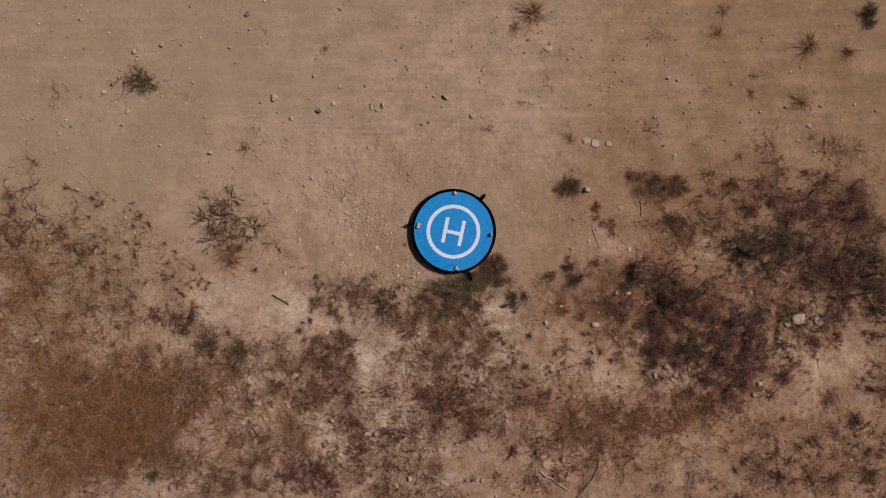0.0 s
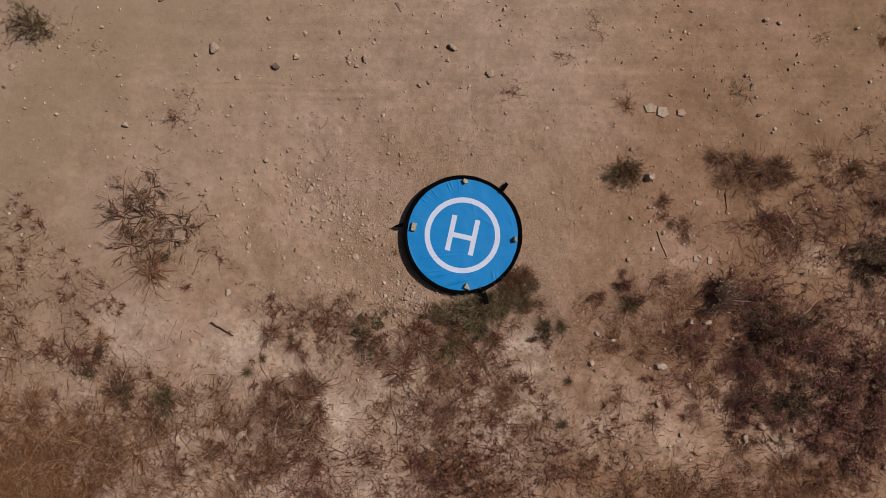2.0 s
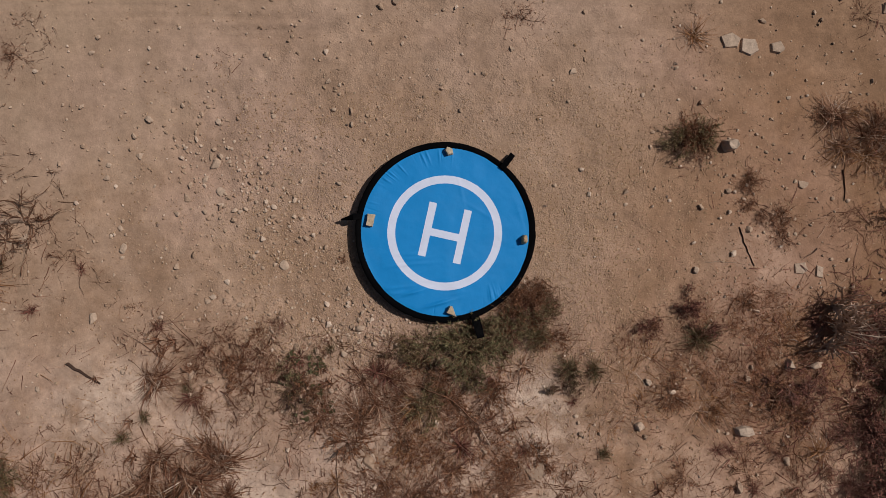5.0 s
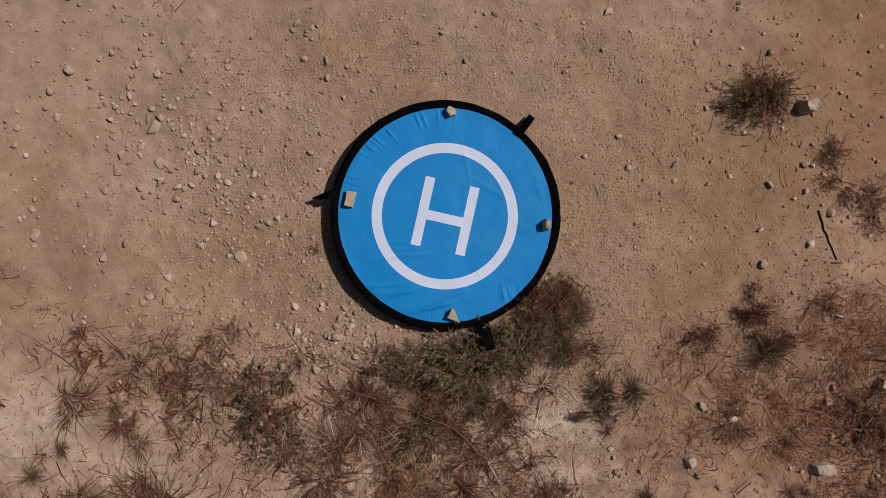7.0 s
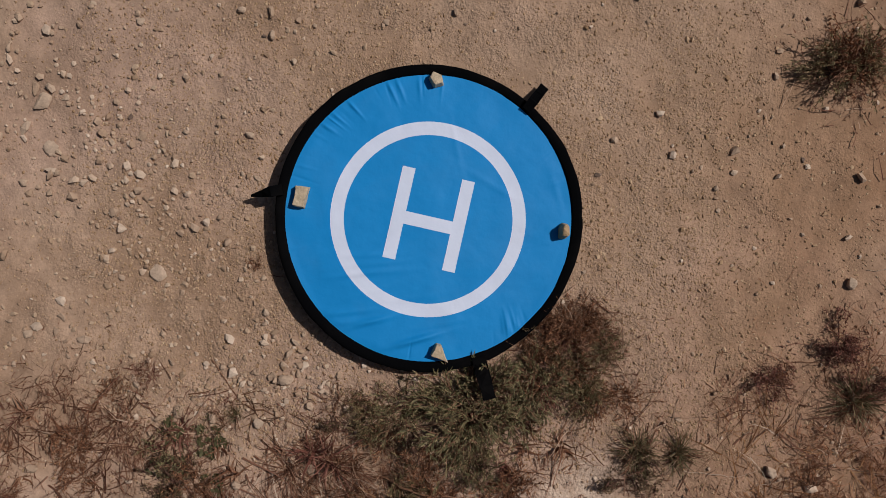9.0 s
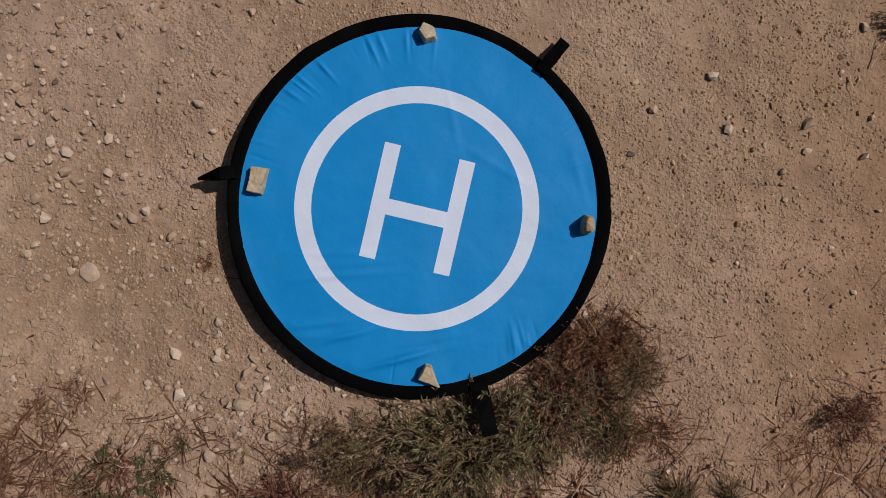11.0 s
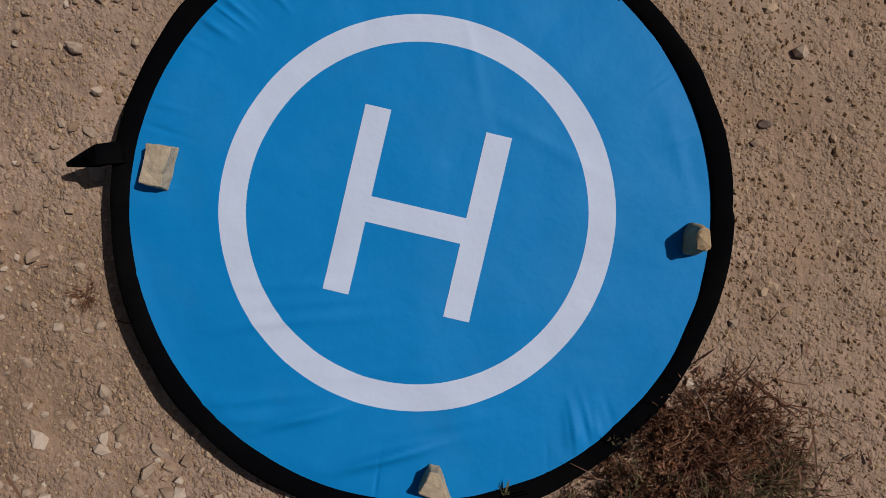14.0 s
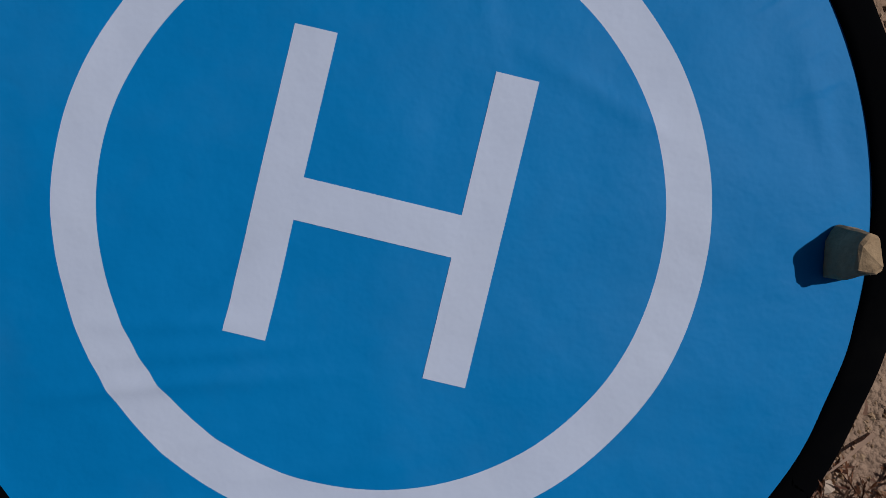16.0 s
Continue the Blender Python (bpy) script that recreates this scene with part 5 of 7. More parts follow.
# ---- sticks ----
def stick(x0, y0, x1, y1, r, material, label, seed=0, lift=0.0, k=9):
    """A fallen stick, slightly bent."""
    rng = np.random.default_rng(seed)
    t = np.linspace(0, 1, k)
    side = np.array([-(y1 - y0), x1 - x0])
    bend = 0.035 * np.sin(t * math.pi) * rng.uniform(-1, 1) + 0.012 * rng.normal(size=k)
    x, y = x0 + (x1 - x0) * t + side[0] * bend, y0 + (y1 - y0) * t + side[1] * bend
    p = np.stack([x, y, ground_height(x, y) + r * 0.8 + lift * np.sin(t * math.pi)], -1)[None]
    s = Soup()
    s.tubes(p, np.linspace(r, r * 0.55, k)[None] * rng.uniform(0.85, 1.15, (1, k)))
    return tagged(new("stick", s.mesh("stick", material)), label, "stick", "fallen sticks")

stick(-1.576, -0.523, -1.437, -0.607, 0.008, BARK, "short dark brown stick on bare dirt", 1)
stick(-1.904, 0.066, -1.748, 0.077, 0.017, PALE_TWIG, "short weathered piece of wood in the bare bush", 30)
stick(0.714, -2.105, 0.959, -2.280, 0.013, PALE_TWIG, "weathered pale stick lying on dirt", 2)
stick(1.012, -2.380, 1.250, -2.065, 0.013, PALE_TWIG, "weathered pale stick lying on dirt", 3)
stick(-0.131, -0.632, 0.021, -0.693, 0.0042, TWIG, "thin brown stick among dry litter", 4, 0.03)
stick(0.009, -0.686, 0.137, -0.810, 0.0042, TWIG, "thin brown stick among dry litter", 5, 0.03)
stick(0.132, -0.805, 0.178, -0.888, 0.0042, PALE_TWIG, "thin pale stick among dry litter", 6, 0.03)
stick(-0.463, -0.902, -0.458, -1.094, 0.0035, PALE_TWIG, "thin pale stick among dry litter", 7)
stick(1.234, 0.011, 1.288, -0.155, 0.004, BARK, "thin dark stick on bare dirt", 8)
stick(1.089, -0.134, 1.255, -0.145, 0.0018, PALE_TWIG, "thin pale dry stem on dirt", 9)
stick(1.676, 0.246, 1.678, 0.116, 0.004, BARK, "thin dark stick on bare dirt", 10)
stick(-0.326, -0.623, -0.285, -0.764, 0.003, PALE_TWIG, "thin pale stick among dry litter", 11)
stick(-0.169, -0.859, -0.113, -1.071, 0.003, PALE_TWIG, "thin pale stick among dry litter", 12)
stick(1.439, -0.459, 1.557, -0.515, 0.004, PALE_TWIG, "thin bleached stick beside the scrub", 13)
stick(-0.459, -0.973, -0.422, -1.365, 0.005, PALE_TWIG, "long pale dry stem on dirt", 14)
stick(0.624, -0.628, 0.750, -0.643, 0.0018, PALE_TWIG, "thin pale dry stem on dirt", 15)
stick(0.886, -0.365, 0.991, -0.362, 0.002, TWIG, "thin dark stick on bare dirt", 16)
stick(-0.599, -0.426, -0.488, -0.413, 0.002, TWIG, "thin dark stick on bare dirt", 17)
stick(-0.467, -0.427, -0.405, -0.417, 0.002, TWIG, "thin dark stick on bare dirt", 18)
stick(-0.786, -0.442, -0.748, -0.432, 0.0025, TWIG, "thin dark stick on bare dirt", 19)
stick(-0.543, -0.343, -0.447, -0.469, 0.0022, TWIG, "thin dark stick on bare dirt", 20)
stick(-0.461, -0.455, -0.281, -0.526, 0.0022, TWIG, "thin dark stick on bare dirt", 21)
stick(-0.116, -0.639, -0.046, -0.665, 0.004, PALE_TWIG, "thin pale stick among dry litter", 22)


# ---- plants ----
plant("olive", -1.864, -0.994, 0.121, 0.5)
plant("olive", -2.102, -0.935, 0.094, 0.45)
plant("bare", -1.983, 0.265, 0.138, 0.45)
plant("bare", -1.903, 0.132, 0.175, 0.45)
plant("straw", 0.750, 1.936, 0.200, 0.492)
plant("straw", 0.579, 1.804, 0.104, 0.328)
plant("grey", 2.476, 1.981, 0.105, 0.492)
plant("straw", 2.437, 1.765, 0.120, 0.41)
plant("grey", 1.855, 1.741, 0.105, 0.328)
plant("straw", 3.274, 1.659, 0.192, 0.492)
plant("straw", 3.632, 1.591, 0.144, 0.492)
plant("dark_green", 3.842, 1.929, 0.114, 0.84)
plant("grey", 2.754, 1.378, 0.075, 0.492)
plant("straw", 2.711, 1.198, 0.112, 0.328)
plant("straw", 3.191, 1.107, 0.168, 0.41)
plant("grey", 2.322, 1.237, 0.075, 0.492)
plant("wiry", 3.259, 0.798, 0.105, 0.41)
plant("grey", 3.439, 0.693, 0.180, 0.328)
plant("grey", 3.641, 0.701, 0.150, 0.328)
plant("wiry", 2.759, 0.741, 0.112, 0.328)
plant("grey", 2.891, 0.638, 0.180, 0.328)
plant("wiry", 2.599, 0.646, 0.091, 0.492)
plant("grey", 1.759, 0.904, 0.068, 0.492)
plant("wiry", 0.871, 1.281, 0.096, 0.328)
plant("grey", 0.665, 1.121, 0.090, 0.492)
plant("grey", -1.099, 1.598, 0.068, 0.492)
plant("wiry", -1.778, 0.760, 0.108, 0.246)
plant("wiry", -2.265, 1.192, 0.078, 0.246)
plant("sparse_green", -2.643, 1.342, 0.203, 0.574)
plant("lanky", -2.408, 1.331, 0.132, 0.246)
plant("wiry", -3.393, 1.274, 0.102, 0.328)
plant("wiry", -1.606, 1.784, 0.060, 0.246)
plant("wiry", -3.574, 0.643, 0.144, 0.246)
plant("wiry", -1.791, 0.757, 0.100, 0.246)
plant("wiry", -1.638, 0.814, 0.056, 0.246)
plant("wiry", -1.743, 0.910, 0.071, 0.328)
plant("wiry", -0.925, 0.701, 0.062, 0.164)
plant("straw", 1.051, 0.802, 0.114, 0.287)
plant("lanky", 1.022, 0.904, 0.085, 0.328)
plant("wiry", 1.769, 0.885, 0.085, 0.41)
plant("wiry", 0.336, 0.900, 0.080, 0.205)
plant("wiry", 0.313, 0.912, 0.102, 0.205)
plant("olive", -2.665, 1.345, 0.110, 0.4)
plant("green_tuft", 3.842, 1.929, 0.130, 0.6)
plant("bare", -1.929, 0.319, 0.182, 0.5)
plant("bare", -1.984, 0.155, 0.215, 0.5)
plant("bare", -1.741, 0.070, 0.177, 0.45)
plant("bare", -2.107, 0.143, 0.193, 0.5)
plant("bare", -1.823, -0.011, 0.177, 0.45)
plant("bare", -2.067, -0.035, 0.177, 0.4)
plant("bare", -1.959, -0.009, 0.138, 0.4)
plant("lanky", -1.604, 0.123, 0.166, 0.3)
plant("lanky", -2.065, 0.266, 0.193, 0.3)
plant("lanky", -1.525, -0.125, 0.138, 0.3)
plant("lanky", -1.873, 0.510, 0.138, 0.3)
plant("lanky", -1.987, -0.146, 0.166, 0.3)
plant("lanky", -1.657, 0.261, 0.166, 0.3)
plant("lanky", -1.901, 0.428, 0.152, 0.3)
plant("lanky", -1.738, 0.344, 0.138, 0.3)
plant("wiry", -1.593, -0.083, 0.094, 0.5)
plant("dark_tuft", -1.511, -0.125, 0.050, 0.5)
plant("lanky", -1.634, -0.151, 0.166, 0.3)
plant("green_tuft", -1.846, -0.107, 0.047, 0.6)
plant("green_tuft", -1.979, 0.114, 0.044, 0.6)
plant("grey", -1.920, -0.201, 0.171, 0.4)
plant("straw", -1.933, -0.215, 0.171, 0.35)
plant("dark_tuft", -1.730, -0.300, 0.055, 0.5)
plant("wiry", -1.659, 0.069, 0.124, 0.4)
plant("lanky", -1.594, -0.233, 0.083, 0.3)
plant("wiry", -1.200, -0.363, 0.077, 0.5)
plant("dark_tuft", -1.195, -0.382, 0.044, 0.6)
plant("wiry", -1.295, -0.293, 0.066, 0.5)
plant("lanky", -1.445, -0.331, 0.083, 0.3)
plant("lanky", -1.336, -0.265, 0.110, 0.3)
plant("wiry", -0.928, -0.435, 0.127, 0.4)
plant("wiry", -0.860, -0.519, 0.116, 0.4)
plant("rust", -0.875, -0.559, 0.083, 0.4)
plant("grey", -1.038, -0.529, 0.105, 0.4)
plant("tussock", -1.216, -0.595, 0.116, 0.5)
plant("dark_tuft", -1.062, -0.666, 0.072, 0.6)
plant("rust", -0.862, -0.628, 0.072, 0.4)
plant("wiry", -0.708, -0.384, 0.061, 0.4)
plant("dark_tuft", -0.689, -0.378, 0.033, 0.6)
plant("lanky", -0.983, -0.489, 0.166, 0.3)
plant("lanky", -0.791, -0.465, 0.138, 0.3)
plant("wiry", -0.968, -0.393, 0.083, 0.4)
plant("lanky", -1.106, -0.460, 0.110, 0.3)
plant("green_tuft", -1.259, -0.750, 0.055, 0.6)
plant("green_tuft", -1.347, -0.831, 0.055, 0.6)
plant("wiry", -1.640, -0.785, 0.055, 0.4)
plant("tussock", -1.013, -0.735, 0.072, 0.4)
plant("grey", -0.877, -0.738, 0.083, 0.3)
plant("tussock", -1.206, -0.937, 0.127, 0.55)
plant("tussock", -1.071, -1.008, 0.182, 0.6)
plant("tussock", -0.947, -0.942, 0.143, 0.6)
plant("tussock", -0.922, -1.106, 0.160, 0.5)
plant("tussock", -1.127, -1.130, 0.171, 0.55)
plant("tussock", -0.991, -1.214, 0.155, 0.5)
plant("tussock", -1.262, -1.032, 0.143, 0.5)
plant("green_tuft", -1.105, -1.122, 0.077, 0.5)
plant("tussock", -1.015, -0.872, 0.110, 0.5)
plant("wiry", -1.478, -0.946, 0.127, 0.4)
plant("grey", -1.506, -0.959, 0.121, 0.4)
plant("tussock", -1.507, -1.123, 0.110, 0.45)
plant("grey", -1.669, -0.984, 0.121, 0.35)
plant("wiry", -1.710, -1.024, 0.110, 0.35)
plant("tussock", -1.386, -1.193, 0.127, 0.45)
plant("lanky", -1.588, -1.026, 0.166, 0.3)
plant("dark_green", -2.107, -0.940, 0.116, 0.5)
plant("wiry", -1.912, -0.870, 0.127, 0.45)
plant("sparse_green", -1.872, -0.993, 0.143, 0.6)
plant("green_tuft", -1.858, -0.966, 0.094, 0.6)
plant("tussock", -1.928, -1.156, 0.143, 0.5)
plant("wiry", -2.076, -1.099, 0.127, 0.4)
plant("grey", -1.806, -1.191, 0.099, 0.35)
plant("wiry", -1.992, -0.779, 0.094, 0.4)
plant("dark_tuft", -1.952, -0.842, 0.061, 0.5)
plant("rust", -0.588, -0.646, 0.094, 0.45)
plant("dark_green", -0.629, -0.659, 0.110, 0.5)
plant("weed", -0.546, -0.537, 0.050, 0.5)
plant("weed", -0.670, -0.604, 0.039, 0.5)
plant("weed", -0.603, -0.742, 0.041, 0.5)
plant("weed", -0.493, -0.717, 0.033, 0.5)
plant("sparse_green", -0.650, -0.555, 0.099, 0.5)
plant("tussock", -0.507, -0.744, 0.121, 0.45)
plant("tussock", -0.370, -0.746, 0.121, 0.45)
plant("tussock", -0.268, -0.720, 0.116, 0.5)
plant("rust", -0.412, -0.861, 0.121, 0.35)
plant("tussock", -0.211, -0.611, 0.105, 0.5)
plant("wiry", -0.243, -0.479, 0.099, 0.45)
plant("wiry", -0.271, -0.542, 0.083, 0.4)
plant("lanky", -0.620, -1.043, 0.138, 0.3)
plant("grey", -0.595, -1.181, 0.094, 0.3)
plant("grey", -0.660, -0.933, 0.083, 0.3)
plant("lanky", -0.408, -0.498, 0.166, 0.3)
plant("lanky", -0.462, -0.470, 0.138, 0.3)
plant("wiry", -0.518, -0.497, 0.083, 0.4)
plant("olive", -0.067, -0.737, 0.110, 0.5)
plant("straw_flat", -0.110, -0.888, 0.143, 0.3)
plant("tussock", -0.164, -0.750, 0.083, 0.5)
plant("rust", -0.250, -1.064, 0.094, 0.3)
plant("grey", -0.183, -1.161, 0.166, 0.3)
plant("tussock", -0.142, -1.175, 0.094, 0.35)
plant("grey", -0.361, -1.158, 0.143, 0.3)
plant("rust", -0.356, -0.774, 0.094, 0.35)
plant("rust", -0.193, -0.859, 0.110, 0.35)
plant("grey", -0.058, -1.053, 0.110, 0.3)
plant("rust", -0.056, -0.944, 0.083, 0.3)
plant("rust", 0.030, -0.703, 0.110, 0.35)
plant("rust", 0.190, -0.678, 0.110, 0.4)
plant("grey", 0.166, -0.838, 0.110, 0.3)
plant("lanky", 0.139, -0.782, 0.138, 0.3)
plant("rust", 0.084, -0.781, 0.094, 0.35)
plant("straw_flat", 0.055, -0.891, 0.127, 0.3)
plant("rust", 0.026, -1.000, 0.083, 0.3)
plant("grey", 0.218, -1.058, 0.127, 0.3)
plant("rust", 0.161, -1.167, 0.088, 0.3)
plant("green_tuft", 0.515, -0.575, 0.094, 0.6)
plant("dark_green", 0.520, -0.600, 0.077, 0.5)
plant("dark_green", 0.500, -0.650, 0.077, 0.5)
plant("dark_tuft", 0.521, -0.711, 0.050, 0.5)
plant("green_tuft", 0.615, -0.585, 0.077, 0.6)
plant("lanky", 0.376, -0.593, 0.099, 0.2)
plant("purple", 1.019, -0.313, 0.088, 0.6)
plant("purple", 1.019, -0.321, 0.072, 0.5)
plant("purple", 0.837, -0.407, 0.077, 0.6)
plant("dry", 0.842, -0.407, 0.072, 0.45)
plant("green_tuft", 1.053, -0.460, 0.110, 0.6)
plant("purple", 1.093, -0.411, 0.088, 0.6)
plant("lanky", 1.006, -0.243, 0.069, 0.3)
plant("wiry", 1.016, -0.479, 0.127, 0.35)
plant("lanky", 0.919, -0.491, 0.110, 0.3)
plant("straw_flat", 0.805, -0.628, 0.166, 0.25)
plant("straw_flat", 1.083, -0.660, 0.171, 0.25)
plant("rust", 0.943, -0.685, 0.121, 0.25)
plant("rust", 1.095, -0.771, 0.094, 0.25)
plant("purple", 1.390, -0.637, 0.127, 0.3)
plant("rust", 1.347, -0.692, 0.132, 0.3)
plant("purple", 1.501, -0.694, 0.121, 0.3)
plant("straw_flat", 1.393, -0.443, 0.138, 0.2)
plant("rust", 1.256, -0.289, 0.094, 0.3)
plant("grey", 1.368, -0.304, 0.094, 0.25)
plant("dark_tuft", 1.176, -0.916, 0.050, 0.5)
plant("dark_tuft", 1.128, -0.931, 0.055, 0.5)
plant("dry", 1.385, -0.919, 0.072, 0.4)
plant("dark_tuft", 1.498, -0.819, 0.055, 0.5)
plant("purple", 1.543, -0.640, 0.099, 0.35)
plant("grey", 0.753, -0.461, 0.094, 0.25)
plant("straw_flat", 0.665, -0.763, 0.110, 0.2)
plant("grey", 1.252, -0.524, 0.110, 0.2)
plant("rust", 0.372, -0.929, 0.099, 0.4)
plant("dark_tuft", 0.317, -0.909, 0.055, 0.5)
plant("grey", 0.549, -1.078, 0.127, 0.25)
plant("green_tuft", 0.648, -0.923, 0.050, 0.55)
plant("green_tuft", 0.616, -1.203, 0.061, 0.6)
plant("dark_tuft", 0.810, -1.207, 0.044, 0.5)
plant("dry", 0.299, -1.197, 0.110, 0.3)
plant("rust", 0.247, -0.976, 0.099, 0.3)
plant("grey", 0.464, -1.200, 0.099, 0.25)
plant("dry", 0.993, -1.045, 0.110, 0.2)
plant("grey", 1.271, -1.077, 0.127, 0.2)
plant("dry", 1.130, -1.185, 0.127, 0.2)
plant("lanky", 1.268, -1.215, 0.110, 0.3)
plant("dry", 1.466, -1.081, 0.110, 0.3)
plant("woody", 1.631, -0.419, 0.171, 1.5)
plant("woody", 1.702, -0.378, 0.121, 1.5)
plant("woody", 1.602, -0.488, 0.109, 1.5)
plant("purple", 1.540, -0.376, 0.099, 0.28)
plant("purple", 1.703, -0.309, 0.083, 0.28)
plant("purple", 1.841, -0.436, 0.143, 0.28)
plant("purple", 1.894, -0.617, 0.166, 0.6)
plant("dark_green", 1.879, -0.645, 0.155, 0.6)
plant("purple", 1.807, -0.782, 0.138, 0.5)
plant("purple", 2.090, -0.648, 0.143, 0.5)
plant("dark_green", 1.833, -0.880, 0.127, 0.45)
plant("rust", 2.029, -0.869, 0.143, 0.4)
plant("dark_green", 1.886, -1.047, 0.166, 0.5)
plant("dark_green", 2.095, -1.106, 0.155, 0.5)
plant("purple", 1.689, -1.071, 0.099, 0.4)
plant("purple", 1.771, -1.211, 0.121, 0.4)
plant("purple", 1.966, -1.228, 0.127, 0.4)
plant("dry", 1.564, -1.055, 0.072, 0.4)
plant("purple", 1.671, -0.863, 0.094, 0.4)
plant("dark_green", 2.035, -0.564, 0.127, 0.5)
plant("purple", 1.947, -0.785, 0.121, 0.5)
plant("woody", 2.147, -0.566, 0.091, 1.5)
plant("rust", 1.050, 0.372, 0.127, 0.5)
plant("rust", 1.044, 0.353, 0.083, 0.55)
plant("olive", 1.095, 0.399, 0.094, 0.55)
plant("olive", 1.002, 0.361, 0.099, 0.5)
plant("wiry", 1.050, 0.380, 0.132, 0.5)
plant("wiry", 1.085, 0.310, 0.099, 0.4)
plant("rust", 1.045, 0.417, 0.094, 0.5)
plant("lanky", 1.043, 0.255, 0.072, 0.3)
plant("lanky", 1.199, 0.415, 0.066, 0.3)
plant("tussock", 1.790, 0.408, 0.121, 0.55)
plant("rust", 1.817, 0.357, 0.094, 0.4)
plant("rust", 2.039, 0.383, 0.116, 0.5)
plant("tussock", 2.012, 0.405, 0.127, 0.55)
plant("rust", 2.053, 0.341, 0.094, 0.45)
plant("wiry", 2.053, 0.355, 0.138, 0.5)
plant("rust", 1.829, 0.413, 0.110, 0.45)
plant("straw", 1.913, 0.370, 0.121, 0.45)
plant("straw", 1.996, 0.314, 0.110, 0.4)
plant("straw", 1.771, 0.302, 0.110, 0.4)
plant("wiry", 1.773, 0.414, 0.121, 0.5)
plant("rust", 1.968, 0.356, 0.099, 0.4)
plant("tussock", 1.648, 0.471, 0.116, 0.5)
plant("straw", 1.665, 0.326, 0.116, 0.4)
plant("tussock", 1.673, 0.345, 0.094, 0.5)
plant("dry", 1.900, 0.426, 0.099, 0.4)
plant("rust", 1.854, 0.268, 0.099, 0.35)
plant("rust", 1.578, 0.477, 0.061, 0.4)
plant("purple", 1.940, 0.342, 0.083, 0.5)
plant("straw", 1.732, 0.484, 0.072, 0.5)
plant("lanky", 1.685, 0.220, 0.110, 0.3)
plant("dry", 1.279, 0.211, 0.072, 0.45)
plant("rust", 1.270, 0.183, 0.066, 0.4)
plant("rust", 1.288, 0.225, 0.044, 0.5)
plant("dry", 1.324, 0.085, 0.077, 0.4)
plant("rust", 1.407, 0.042, 0.077, 0.4)
plant("rust", 1.418, 0.001, 0.050, 0.5)
plant("dry", 1.415, -0.027, 0.072, 0.35)
plant("rust", 1.263, 0.114, 0.055, 0.3)
plant("purple", 1.936, 0.105, 0.121, 0.3)
plant("purple", 2.032, 0.020, 0.138, 0.3)
plant("grey", 1.654, 0.039, 0.110, 0.2)
plant("grey", 1.821, -0.033, 0.138, 0.2)
plant("rust", 1.988, -0.091, 0.110, 0.25)
plant("dry", 2.117, 0.033, 0.099, 0.3)
plant("wiry", -0.119, -0.470, 0.083, 0.4)
plant("olive", -0.147, -0.502, 0.077, 0.5)
plant("lanky", -0.872, -0.340, 0.083, 0.3)
plant("grey", -0.738, -0.603, 0.110, 0.2)
plant("grey", -0.631, -0.824, 0.127, 0.25)
plant("lanky", -0.740, -0.767, 0.166, 0.25)
plant("lanky", -0.798, -1.040, 0.138, 0.25)
plant("green", 0.114, -0.467, 0.181, 0.38)
plant("green", 0.268, -0.410, 0.135, 0.38)
plant("green", 0.195, -0.438, 0.117, 0.35)
plant("rust", 0.336, -0.301, 0.097, 0.5)
plant("rust", 0.314, -0.257, 0.073, 0.45)
plant("olive", 0.284, -0.344, 0.091, 0.4)
plant("rust", 0.276, -0.381, 0.088, 0.5)
plant("rust", 0.407, -0.456, 0.085, 0.45)
plant("olive", 0.363, -0.440, 0.091, 0.5)
plant("green", -0.069, -0.457, 0.105, 0.4)
plant("olive", 0.011, -0.465, 0.088, 0.35)
plant("dark_green", -0.187, -0.514, 0.073, 0.45)
plant("green", 0.090, -0.598, 0.108, 0.45)
plant("olive", -0.079, -0.669, 0.076, 0.5)
plant("tussock", -0.196, -0.682, 0.073, 0.6)
plant("rust", 0.192, -0.658, 0.067, 0.45)
plant("rust", -0.121, -0.551, 0.088, 0.4)
plant("rust", -0.019, -0.597, 0.088, 0.35)
plant("wiry", 0.188, -0.424, 0.088, 0.3)
plant("rust", -0.312, -0.680, 0.064, 0.4)
plant("wiry", -0.193, -0.448, 0.073, 0.4)
plant("lanky", -0.222, -0.433, 0.088, 0.3)
plant("lanky", -0.311, -0.593, 0.088, 0.3)
plant("lanky", 0.467, -0.383, 0.059, 0.3)
plant("olive", -0.164, -0.448, 0.059, 0.5)
plant("green", 0.079, -0.400, 0.035, 0.3)
plant("rust", 0.380, -0.265, 0.059, 0.5)
plant("weed", -0.638, -0.515, 0.038, 0.5)
plant("weed", -0.551, -0.560, 0.032, 0.5)
plant("weed", -0.538, -0.648, 0.035, 0.5)
plant("weed", -0.617, -0.603, 0.035, 0.5)
plant("dark_green", -0.647, -0.646, 0.067, 0.4)
plant("tussock", -0.545, -0.662, 0.073, 0.4)
plant("lanky", -0.572, -0.487, 0.088, 0.3)
plant("lanky", -0.513, -0.386, 0.102, 0.25)
plant("lanky", -0.427, -0.460, 0.088, 0.25)
plant("lanky", -0.904, -0.308, 0.073, 0.25)
plant("lanky", -0.832, -0.324, 0.059, 0.25)
plant("green_tuft", -0.485, -0.481, 0.038, 0.6)
plant("dark_tuft", -0.499, -0.444, 0.035, 0.5)
plant("wiry", -0.891, -0.439, 0.073, 0.4)
plant("wiry", -0.834, -0.484, 0.073, 0.4)
plant("rust", -0.863, -0.527, 0.053, 0.4)
plant("dark_tuft", -1.022, -0.481, 0.035, 0.5)
